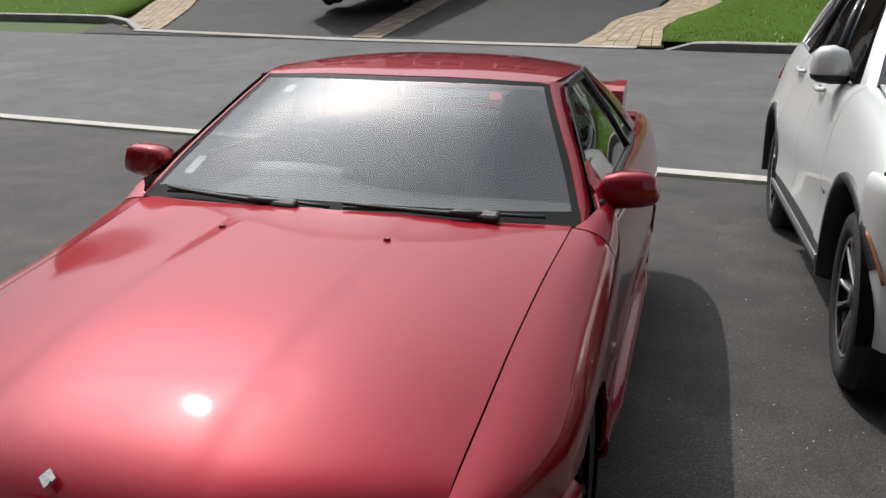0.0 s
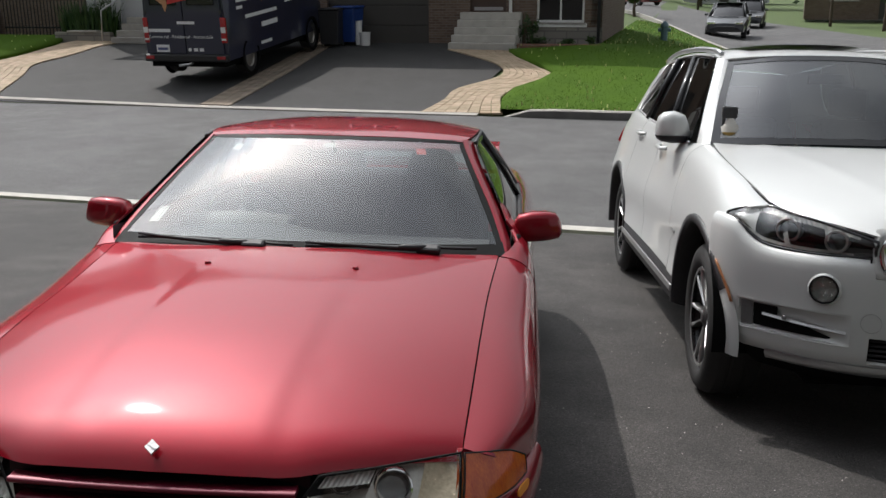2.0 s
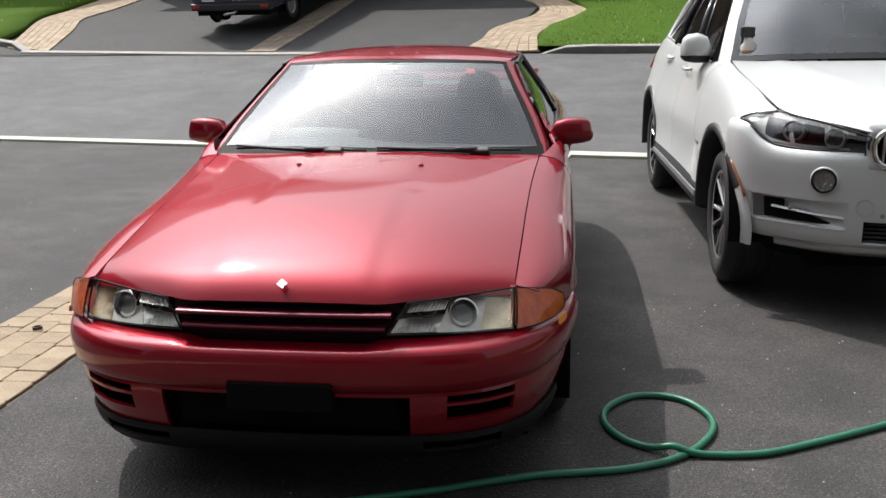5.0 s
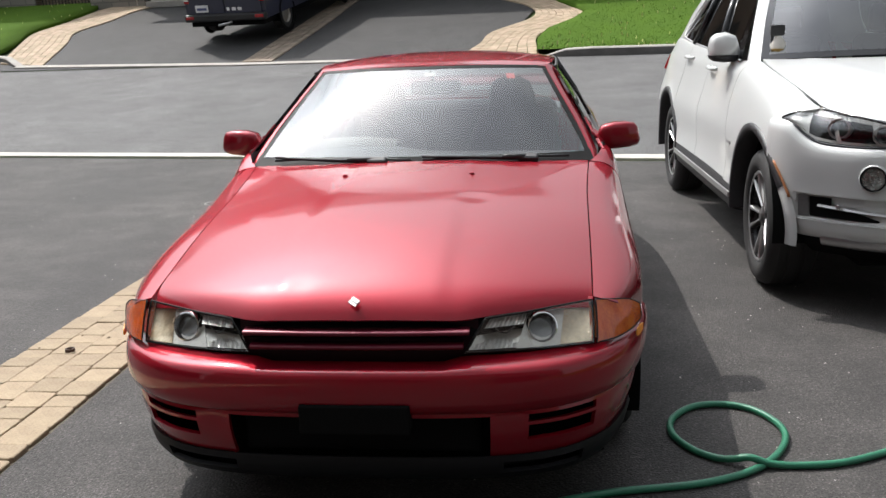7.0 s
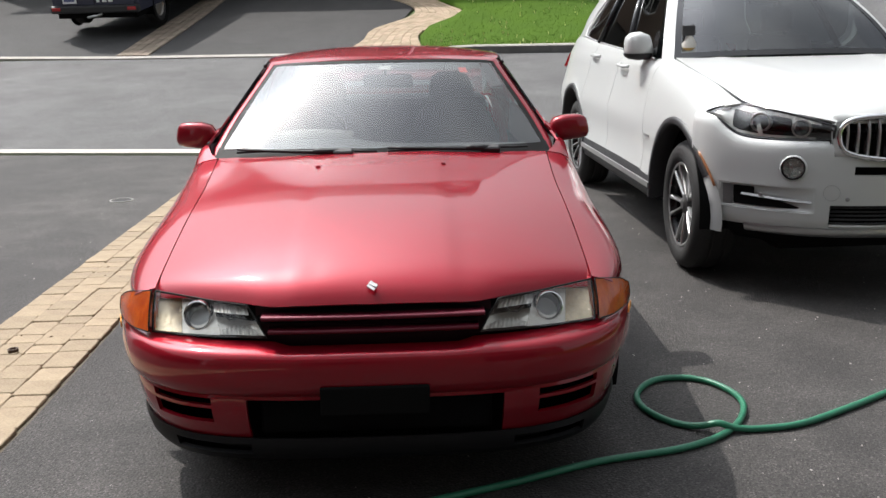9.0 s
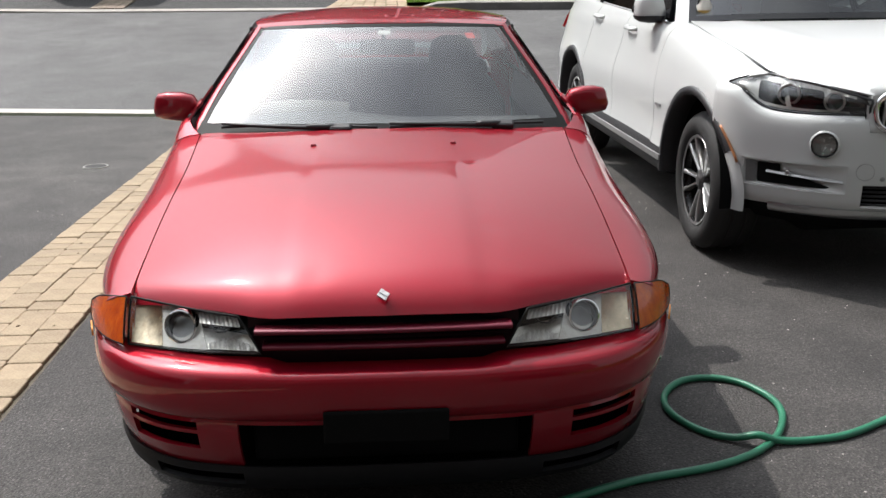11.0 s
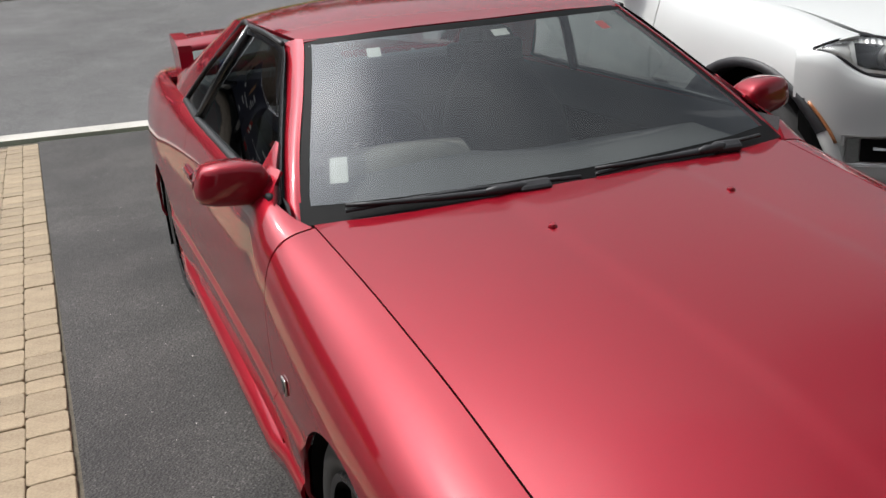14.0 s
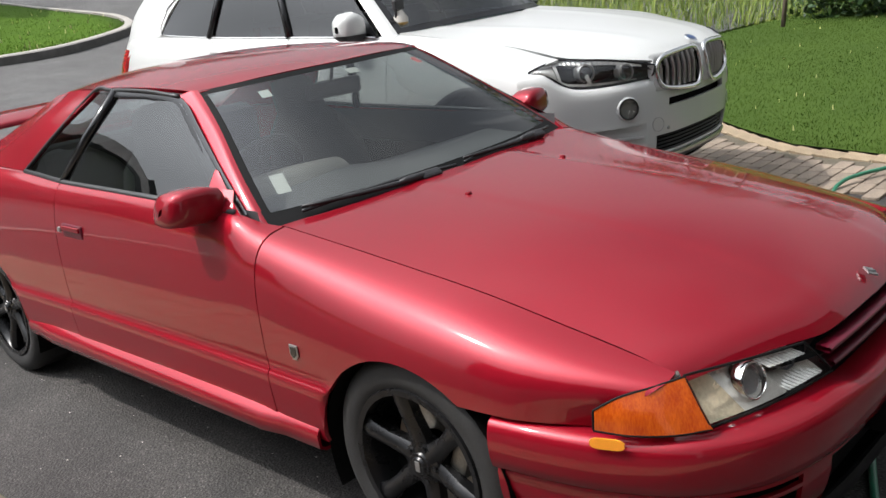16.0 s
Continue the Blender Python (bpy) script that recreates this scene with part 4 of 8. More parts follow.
    tube("bulb_wire", [(s * p[0], p[1], p[2]) for p in (lamp_at(0.13, 0.66, 0.020), lamp_at(0.20, 0.50, 0.018), lamp_at(0.27, 0.46, 0.018), lamp_at(0.32, 0.60, 0.020))], 0.0025, BLACK_PLASTIC, housing, 6)
    sig = net([[(0.672, -0.756, 0.562), (0.724, -0.700, 0.558), (0.772, -0.630, 0.562), (0.800, -0.560, 0.570)],
               [(0.672, -0.726, 0.616), (0.726, -0.674, 0.606), (0.770, -0.616, 0.602), (0.798, -0.560, 0.592)],
               [(0.669, -0.696, 0.670), (0.716, -0.650, 0.656), (0.762, -0.598, 0.640), (0.794, -0.558, 0.614)]], 5, 5)
    sig = sig + np.array([0.010, -0.013, 0.005]) + np.linspace(-0.012, 0.0, sig.shape[1])[None, :, None] * np.array([1.0, 0.65, 0.0])
    lamp = sheet("turn_signal", sig, AMBER, coupe, side=s, label="amber turn signal lens")
    sheet("signal_bowl", sig[:, :-5] + np.array([-0.02, 0.03, 0]), REFLECTOR, lamp, side=s)
    line = [sig[0, k] for k in range(sig.shape[1])] + [sig[k, -1] for k in range(1, sig.shape[0])] + [sig[-1, k] for k in range(sig.shape[1] - 2, -1, -1)] + [sig[k, 0] for k in range(sig.shape[0] - 2, 0, -1)]
    tube("signal_seal", [(s * p[0], p[1] + 0.003, p[2]) for p in line], 0.0028, LAMP_SEAL, lamp, 6, True)
    sheet("side_marker", np.array([[(0.790 + 0.024 * u, -0.634 + 0.073 * u, 0.560 - 0.013 - 0.026 * (v - 0.5) * (1 - 0.55 * abs(2 * u - 1) ** 6)) for u in np.linspace(0, 1, 17)] for v in (0, 0.5, 1)]), ORANGE, coupe, side=s, thick=0.004, label="orange side marker sticker")

# badges, washer jets, wipers
bm = bmesh.new()
for pts, dd in ((((-0.020, -0.002), (0.006, -0.024), (0.020, 0.002), (-0.006, 0.024)), 0.006), (((-0.011, 0.006), (0.012, -0.012), (0.013, -0.006), (-0.010, 0.012)), 0.009)):
    f = bm.faces.new([bm.verts.new((x, 0, z)) for x, z in pts])
    r = bmesh.ops.extrude_face_region(bm, geom=[f])
    bmesh.ops.translate(bm, vec=(0, -dd, 0), verts=[v for v in r["geom"] if isinstance(v, bmesh.types.BMVert)])
bmesh.ops.recalc_face_normals(bm, faces=bm.faces)
badge = part("badge", bm, material("badge_silver", (0.30, 0.30, 0.30), 0.42, 0.8, 0.25, 60), coupe, "small silver nose badge")
badge.matrix_basis = pose(0, -0.862, 0.712, -58, 0, 0) @ Matrix.Scale(0.80, 4)
for s in (1, -1):
    slab("fender_badge", [(-0.018, 0.02), (-0.018, -0.012), (-0.006, -0.026), (0.006, -0.026), (0.018, -0.012), (0.018, 0.02)], 0, 0.004, SILVER, coupe, "silver shield badge", pose(s * 0.853, 0.405, 0.575, 90, 0, s * 90), 0.0015)
    slab("badge_field", [(-0.012, 0.014), (-0.012, -0.010), (0, -0.020), (0.012, -0.010), (0.012, 0.014)], 0.004, 0.006, BLACK_GLOSS, coupe, "", pose(s * 0.853, 0.405, 0.575, 90, 0, s * 90))
    lathe("washer_jet", [(0.0, 0.013), (0.008, 0.011), (0.011, 0.005), (0.011, -0.004)], 14, RED, coupe, pose(s * 0.246, 0.23, 0.886, 0, -90, 0))
sheet("cowl", np.array([[(x, curve_at(HOOD_REAR, abs(x)) - 0.02 + 0.075 * v, 0.872 - 0.05 * v + (0.004 - 0.02 * (abs(x) / 0.7) ** 3)) for x in np.linspace(-0.69, 0.69, 21)] for v in (0, 0.5, 1)]), BLACK_PLASTIC, coupe, label="black cowl panel")


def glass_point(x, up, lift):
    """A point on the windscreen, up metres along it from its lower edge."""
    u = (x / 0.72 + 1) / 2 * (nc - 1)
    v = up / 0.65 * (nr - 1)
    i, j = int(min(v, nr - 2)), int(min(max(u, 0), nc - 2))
    a, b = v - i, u - j
    p = (WS[i, j] * (1 - a) * (1 - b) + WS[i + 1, j] * a * (1 - b) + WS[i, j + 1] * (1 - a) * b + WS[i + 1, j + 1] * a * b)
    return Vector(p) + Vector((0, -0.62, 0.78)) * lift


for x0, x1, xp in ((0.60, 0.02, 0.42), (-0.02, -0.60, -0.14)):
    # blade along the foot of the screen, arm and pivot cap
    blade = [glass_point(x0 + (x1 - x0) * k / 10, 0.020 + (0.016 if xp < 0 else 0.008) * math.sin(k / 10 * 3.1), 0.016) for k in range(11)]
    wiper = tube("wiper", blade, 0.0055, BLACK_PLASTIC, coupe, 6)
    wiper["label"] = "black windscreen wiper"
    arm = [glass_point(xp + (x1 - xp) * k / 6, 0.008 + 0.022 * k / 6, 0.026) for k in range(7)]
    tube("wiper_arm", arm, [0.010, 0.010, 0.009, 0.008, 0.007, 0.006, 0.005], BLACK_PLASTIC, wiper, 6)
    c = glass_point(xp, 0.008, 0.024)
    box("wiper_cap", -0.046, 0.040, -0.018, 0.018, -0.012, 0.018, BLACK_PLASTIC, wiper, 0.010, pose(c.x, c.y, c.z, 35, 0, -6))
    tube("wiper_hinge", [glass_point(xp + (x1 - xp) * k, 0.012 + 0.004 * k, 0.032) for k in (0.02, 0.08, 0.14, 0.20, 0.26)], [0.008, 0.013, 0.011, 0.013, 0.007], BLACK_PLASTIC, wiper, 8)

# door mirrors and handles
for s in (1, -1):
    rows = []
    for x, yc, zc, ry_, rz_ in ((0.772, 0.800, 0.935, 0.026, 0.024), (0.783, 0.805, 0.942, 0.050, 0.042), (0.800, 0.812, 0.950, 0.066, 0.054), (0.85, 0.820, 0.957, 0.072, 0.059), (0.905, 0.830, 0.960, 0.070, 0.057), (0.940, 0.836, 0.961, 0.062, 0.050), (0.953, 0.840, 0.961, 0.044, 0.034), (0.957, 0.840, 0.961, 0.010, 0.008)):
        row = []
        for k in range(24):
            a = 2 * math.pi * k / 24
            ca, sa = math.cos(a), math.sin(a)
            row.append((x, yc + ry_ * math.copysign(abs(ca) ** 0.6, ca), zc + rz_ * math.copysign(abs(sa) ** 0.6, sa) - 0.01 * ca))
        rows.append(row)
    tuck = np.array([0.0175, 0, 0])
    G = np.array(rows) - tuck
    mirror = sheet("door_mirror", G[:, ::-1], RED, coupe, side=s, closed=True, label="red door mirror")
    sheet("mirror_foot", net([[(0.762, 0.69, 0.918), (0.772, 0.78, 0.930), (0.768, 0.87, 0.940)], [(0.770, 0.71, 0.935), (0.790, 0.79, 0.945), (0.780, 0.85, 0.950)], [(0.735, 0.75, 0.985), (0.750, 0.80, 0.99), (0.745, 0.85, 0.985)]], 4, 4), RED, mirror, side=s, thick=0.01, out=(1, -0.5, 0))
    sheet("mirror_glass", np.array([[(x, 0.889 + 0.003 * abs(u), 0.958 + (0.038 - 0.008 * abs(u)) * v) for u, x in ((-1, 0.838), (0, 0.872), (1, 0.912))] for v in (-1, 0, 1)]) - tuck, CHROME, mirror, side=s)
    sheet("mirror_sail", net([[(0.771, 0.668, 0.922), (0.775, 0.76, 0.930), (0.777, 0.875, 0.935)],
                              [(0.746, 0.762, 0.977), (0.749, 0.81, 0.982), (0.753, 0.862, 0.985)],
                              [(0.717, 0.852, 1.033), (0.719, 0.858, 1.036), (0.721, 0.866, 1.037)]], 4, 4), RED, mirror, side=s, thick=0.008, out=(1, -0.2, 0.3))
    handle = box("door_handle", -0.075, 0.075, -0.006, 0.006, -0.024, 0.026, RED_DARK, coupe, 0.004, pose(s * 0.838, 1.675, 0.785, 0, 0, 90))
    box("handle_flap", -0.066, 0.066, -0.010, 0.010, 0.0, 0.020, RED, handle, 0.004, pose(s * 0.841, 1.675, 0.785, 0, 0, 90))
    lathe("key_lock", [(0.0, 0.006), (0.009, 0.006), (0.010, 0.0)], 14, SILVER, handle, pose(s * 0.842, 1.775, 0.785, 0, 0, 0 if s > 0 else 180))


def coupe_wheel(parent):
    R = 0.311
    rim = lathe("wheel", [(0.205, 0.02), (0.222, 0.022), (0.226, 0.010), (0.212, -0.01), (0.200, -0.10), (0.212, -0.19), (0.224, -0.20)], 48, RIM_BLACK, parent, None, "black six-spoke alloy wheel")
    lathe("tyre", [(0.222, 0.012), (0.236, 0.020), (0.262, 0.026), (0.285, 0.018), (0.304, 0.002), (R, -0.02), (R, -0.17), (0.295, -0.20), (0.25, -0.215), (0.222, -0.20)], 48, RUBBER, rim)
    for k in range(6):
        bm = bmesh.new()
        prof = [(0.030, 0.034, 0.000), (0.07, 0.028, -0.004), (0.13, 0.023, 0.006), (0.185, 0.027, 0.014), (0.212, 0.036, 0.010)]
        rings = []
        for r, w, x in prof:
            rings.append([bm.verts.new((x - d, yy, r)) for d, yy in ((0.012, -w), (0.0, -w * 0.55), (-0.004, 0), (0.0, w * 0.55), (0.012, w), (0.045, w * 0.8), (0.045, -w * 0.8))])
        for a, b in zip(rings, rings[1:]):
            for i in range(7):
                bm.faces.new((a[i], b[i], b[(i + 1) % 7], a[(i + 1) % 7]))
        bmesh.ops.recalc_face_normals(bm, faces=bm.faces)
        bmesh.ops.transform(bm, matrix=pose(0, 0, 0, 60 * k + 12, 0, 0), verts=bm.verts)
        weld(part("spoke", bm, RIM_BLACK, rim))
    lathe("hub", [(0.0, 0.012), (0.022, 0.012), (0.026, 0.006), (0.034, 0.006), (0.038, 0.0), (0.060, -0.006), (0.07, -0.05)], 28, RIM_BLACK, rim)
    box("hub_mark", 0.012, 0.0145, -0.008, 0.008, -0.015, 0.015, SILVER, rim, 0.0008)
    lathe("brake_disc", [(0.07, -0.075), (0.15, -0.075), (0.15, -0.10), (0.07, -0.10)], 40, STEEL, rim)
    for k in range(5):
        a = 2 * math.pi * k / 5
        lathe("wheel_nut", [(0.0, 0.002), (0.009, 0.002), (0.010, -0.012)], 8, RIM_BLACK, rim, pose(0, 0.049 * math.cos(a), 0.049 * math.sin(a)))
    return rim


front = coupe_wheel(coupe)
front.matrix_basis = pose(0.803, 0, 0.311)
copy_sub(front, coupe, pose(0.803, 2.615, 0.311, 25))
copy_sub(front, coupe, pose(-0.803, 0, 0.311, 0, 0, 180))
copy_sub(front, coupe, pose(-0.803, 2.615, 0.311, 35, 0, 180))
for s in (1, -1):
    box("brake_caliper", -0.03, 0.03, -0.07, 0.07, -0.03, 0.03, STEEL, coupe, 0.012, pose(s * 0.735, -0.11, 0.35, -70, 0, 0))

# cabin: dashboard, wheel, seats, rear bench, mirror, stickers
sheet("dashboard", net([[(-0.68, 0.60, 0.86), (-0.35, 0.52, 0.872), (0, 0.50, 0.875), (0.35, 0.52, 0.872), (0.68, 0.60, 0.86)],
                        [(-0.66, 0.80, 0.880), (-0.35, 0.76, 0.915), (0, 0.75, 0.89), (0.35, 0.76, 0.885), (0.66, 0.80, 0.875)],
                        [(-0.66, 0.97, 0.875), (-0.35, 0.98, 0.925), (0, 0.95, 0.875), (0.35, 0.95, 0.87), (0.66, 0.96, 0.865)],
                        [(-0.66, 1.0, 0.70), (-0.35, 1.0, 0.72), (0, 1.0, 0.65), (0.35, 1.0, 0.70), (0.66, 1.0, 0.70)]], 6, 6), DASH, coupe)
sheet("instrument_hood", net([[(-0.58, 0.84, 0.885), (-0.36, 0.80, 0.900), (-0.14, 0.84, 0.885)], [(-0.57, 0.92, 0.945), (-0.36, 0.88, 0.962), (-0.15, 0.92, 0.945)], [(-0.57, 1.02, 0.935), (-0.36, 1.0, 0.950), (-0.15, 1.02, 0.935)]], 6, 6), DASH_SUNLIT, coupe, thick=0.02)
ringpts = [Vector((0.185 * math.cos(a), 0, 0.185 * math.sin(a))) for a in np.linspace(0, 2 * math.pi, 33)[:-1]]
ms = pose(-0.36, 1.13, 0.885, 25, 0, 0)
steer = tube("steering_wheel", [ms @ p for p in ringpts], 0.014, BLACK_PLASTIC, coupe, 8, True)
box("wheel_boss", -0.07, 0.07, -0.03, 0.02, -0.06, 0.06, BLACK_PLASTIC, steer, 0.02, ms)
for a in (0, 180, 270):
    box("wheel_spoke", 0.05, 0.18, -0.01, 0.01, -0.02, 0.02, BLACK_PLASTIC, steer, 0.006, ms @ pose(0, 0, 0, 0, a, 0))
for x in (-0.36, 0.36):
    seat = box("front_seat", x - 0.24, x + 0.24, 1.12, 1.62, 0.38, 0.55, CLOTH, coupe, 0.05, None, "dark grey cloth seat", 3)
    rows = []
    for z, w, y, d in ((0.50, 0.22, 1.56, 0.09), (0.66, 0.25, 1.62, 0.10), (0.82, 0.25, 1.68, 0.09), (0.94, 0.20, 1.72, 0.075), (1.01, 0.13, 1.74, 0.06), (1.08, 0.125, 1.76, 0.055), (1.14, 0.105, 1.78, 0.045), (1.165, 0.06, 1.785, 0.02)):
        rows.append([(x + w * math.copysign(abs(math.cos(a)) ** 0.6, math.cos(a)), y + d * math.copysign(abs(math.sin(a)) ** 0.8, math.sin(a)), z) for a in np.linspace(0, 2 * math.pi, 21)[:-1]])
    sheet("seat_back", np.array(rows), CLOTH, seat, closed=True)
bench = box("rear_seat", -0.62, 0.62, 2.05, 2.45, 0.40, 0.56, CLOTH, coupe, 0.05, None, "", 3)
box("rear_backrest", -0.60, 0.60, 2.40, 2.54, 0.52, 1.0, CLOTH, bench, 0.06, pose(0, 0, 0, 0, 0, 0), "", 3)
box("parcel_shelf", -0.62, 0.62, 2.5, 2.95, 0.90, 0.935, material("grey_shelf", (0.30, 0.30, 0.31), 0.9, 0, 0.1), coupe, 0.01)
sheet("headliner", np.array([[(x, y, z - 0.02 * (x / 0.55) ** 2) for x in np.linspace(-0.56, 0.56, 9)] for y, z in ((1.12, 1.255), (1.4, 1.280), (1.8, 1.280), (2.18, 1.235))]), HEADLINER, coupe)
for s in (1, -1):
    sheet("door_card", np.array([[(0.745, y, 0.935), (0.735, y, 0.80), (0.72, y, 0.45)] for y in (0.62, 1.2, 1.82, 2.4)]), CLOTH, coupe, side=s)
mir = box("rear_view_mirror", -0.125, 0.125, -0.018, 0.02, -0.032, 0.032, BLACK_PLASTIC, coupe, 0.014, pose(0.02, 1.10, 1.165, 8, 0, -8), "", 3)
tube("mirror_stalk", [(0.01, 1.10, 1.18), (0.0, 1.07, 1.245)], 0.008, BLACK_PLASTIC, mir, 6)
charm = tube("hanging_charm", [(0.02, 1.10, 1.13), (0.022, 1.10, 1.07)], 0.0015, BLACK_PLASTIC, coupe, 5)
box("charm_tag", -0.014, 0.014, -0.004, 0.004, -0.03, 0.0, DASH, charm, 0.003, pose(0.022, 1.10, 1.07, 0, 0, 20))
def sticker(x, up, w, h, mat_, label):
    V = [tuple(glass_point(x + a * w / 2, up + b * h / 2, -0.004)) for a, b in ((-1, -1), (1, -1), (1, 1), (-1, 1))]
    link("screen_sticker", V, [(0, 1, 2, 3)], mat_, coupe, label, False)
sticker(-0.605, 0.155, 0.052, 0.078, PAPER, "pale paper sticker on the windscreen")
sticker(-0.455, 0.565, 0.050, 0.040, PAPER, "pale paper sticker on the windscreen")
sticker(0.455, 0.565, 0.050, 0.040, STICKER_RED, "red sticker on the windscreen")
sticker(0.01, 0.59, 0.06, 0.03, PAPER, "pale sticker behind the mirror")


def reshape(thing, shape):
    """Move the points of a thing's own panels; wheels and other placed parts stay."""
    for ob in thing.children_recursive:
        top = ob
        while top.parent != thing:
            top = top.parent
        if ob.type == "MESH" and top.matrix_basis == Matrix():
            for v in ob.data.vertices:
                v.co.x = shape(*v.co)


# the cabin leans in towards the roof
reshape(coupe, lambda x, y, z: x * (1 - 0.065 * min(1.0, max(0.0, (z - 0.93) / 0.30))) if y < 3.05 else x)
# ---- the white sport utility vehicle ----
suv = empty("sport_utility_vehicle", GRADE @ pose(1.48, 3.91, -0.036, 0, 1.0, 2.0),
            "white sport utility vehicle with black arch cladding on the driveway", "car")
U_HOOD_X = [(-0.83, 0.47), (-0.68, 0.612), (-0.56, 0.685), (-0.445, 0.738), (-0.12, 0.778), (0.3, 0.775), (0.72, 0.755)]
U_HOOD_ZE = [(-0.83, 0.930), (-0.68, 0.970), (-0.56, 0.988), (-0.445, 1.004), (-0.12, 1.070), (0.3, 1.125), (0.72, 1.172)]
U_HOOD_ZC = [(-0.86, 0.935), (-0.80, 0.985), (-0.65, 1.030), (-0.4, 1.075), (0, 1.125), (0.4, 1.160), (0.62, 1.172)]
U_WIDE = [(-0.62, 0.752), (-0.5, 0.862), (-0.415, 0.916), (-0.335, 0.942), (-0.15, 0.956), (0, 0.960), (0.4, 0.955), (1.0, 0.945), (2.0, 0.948), (2.6, 0.962), (2.95, 0.968), (3.4, 0.950), (3.8, 0.885), (3.98, 0.80)]
U_TOP_X = [(-0.62, 0.650), (-0.445, 0.740), (-0.12, 0.780), (0.3, 0.780), (0.72, 0.775), (0.9, 0.865), (1.6, 0.875), (2.6, 0.870), (3.3, 0.845), (3.8, 0.78), (3.98, 0.72)]
U_TOP_Z = [(-0.62, 0.955), (-0.445, 0.984), (-0.12, 1.070), (0.3, 1.125), (0.72, 1.165), (0.9, 1.160), (1.6, 1.185), (2.6, 1.220), (3.3, 1.250), (3.8, 1.25), (3.98, 1.22)]
U_FRONT = [(0.0, -0.868), (0.2, -0.860), (0.38, -0.838), (0.47, -0.815), (0.605, -0.682), (0.685, -0.56), (0.735, -0.450)]


def suv_hood():
    G = []
    for j in range(31):
        v = j / 30
        row = []
        for i in range(-20, 21):
            u = abs(i) / 20
            x = 0.7 * u
            for _ in range(4):
                yf = curve_at(U_FRONT, x)
                yr = 0.60 + 0.12 * (x / 0.75) ** 2
                y = yf + (yr - yf) * v
                x = u * (curve_at(U_HOOD_X, y) - 0.004)
            zc, ze = curve_at(U_HOOD_ZC, y), curve_at(U_HOOD_ZE, y)
            rib = 0.005 * math.exp(-((x - 0.38 - 0.16 * y) / 0.05) ** 2)
            row.append((math.copysign(x, i), y, zc - (zc - ze) * (x / max(0.3, curve_at(U_HOOD_X, y))) ** 2.6 + rib - 0.02 * math.exp(-v * 18)))
        G.append(row)
    return np.array(G)


HG = suv_hood()
sheet("hood", HG, WHITE, suv, thick=0.012)
sheet("engine_bay", HG - np.array([0, 0, 0.05]), DARK, suv)


def side_x(y, z):
    """Half width of the body's side at y and z."""
    xt, zt, xw = curve_at(U_TOP_X, y), curve_at(U_TOP_Z, y), curve_at(U_WIDE, y)
    if z < 0.74:
        return xw + float(np.interp(z, (0.46, 0.52, 0.58, 0.66, 0.74), (0.004, -0.004, -0.010, -0.008, 0.0)))
    c = min(1.0, (z - 0.74) / (zt - 0.74)) ** (1 / 0.9)
    return xt + (xw - xt) * max(0.0, 1 - c * c) ** 0.45


def suv_section(y, zb, n=12):
    xt, zt, xw = curve_at(U_TOP_X, y), curve_at(U_TOP_Z, y), curve_at(U_WIDE, y)
    zw = 0.74
    out = []
    for k in range(n + 1):
        a = k / n * math.pi / 2
        x, z = xt + (xw - xt) * math.sin(a) ** 0.9, zw + (zt - zw) * math.cos(a) ** 0.9
        # shoulder line through the handles, and a hollow under it
        x += 0.010 * math.exp(-((z - 1.10) / 0.03) ** 2) * smooth((y - 0.3) / 0.6) - 0.012 * math.exp(-((z - 0.92) / 0.10) ** 2) * smooth((y - 0.5) / 0.5)
        out.append((x, z))
    for z, o in ((0.66, -0.008), (0.58, -0.010), (0.52, -0.004), (0.46, 0.004)):
        out.append((xw + o, z))
    return [(x, y, z) if z >= zb else (side_x(y, zb), y, zb) for x, z in out]


def suv_side(name, ys, zb_of, label=""):
    for s in (1, -1):
        ob = sheet(name, np.array([suv_section(y, zb_of(y)) for y in ys]), WHITE, suv, side=s, label=label, out=(1, 0, 0))
        bm = bmesh.new()
        bm.from_mesh(ob.data)
        bmesh.ops.remove_doubles(bm, verts=bm.verts, dist=1e-5)
        bm.to_mesh(ob.data)
        bm.free()
        shell(ob, 0.012)


def u_arch(y, yc, r=0.50):
    d = abs(y - yc)
    return 0.37 + math.sqrt(r * r - d * d) if d < r else -1


def wing_front(z):
    """Where the wing begins: along the lamp's upper edge, then down its seam with the bumper."""
    return -0.445 + 0.120 * min(1.0, max(0.0, (0.985 - z) / 0.055))


def wing_point(y, k):
    p = suv_section(y, 0.0)[k]
    for _ in range(3):
        yy = y * wing_front(p[2]) / -0.445 if y < 0 else y
        p = suv_section(yy, 0.0)[k]
    zb = max(0.46, u_arch(yy, 0))
    return p if p[2] >= zb else (side_x(yy, zb), yy, zb)


W_YS = [-0.445 + 0.445 * k / 24 for k in range(24)] + [0.50 * math.sin(math.pi / 2 * k / 22) for k in range(23)] + [0.502, 0.55, 0.62, 0.70]
for s in (1, -1):
    ob = sheet("front_wing", np.array([[wing_point(y, k) for k in range(17)] for y in W_YS]), WHITE, suv, side=s, out=(1, 0, 0))
    bm = bmesh.new()
    bm.from_mesh(ob.data)
    bmesh.ops.remove_doubles(bm, verts=bm.verts, dist=1e-5)
    bm.to_mesh(ob.data)
    bm.free()
    shell(ob, 0.012)
suv_side("front_door", [0.706 + k * (1.690 - 0.706) / 18 for k in range(19)], lambda y: 0.47)
suv_side("rear_door", [1.697 + k * (2.55 - 1.697) / 16 for k in range(17)], lambda y: max(0.47, u_arch(y, 2.933)))
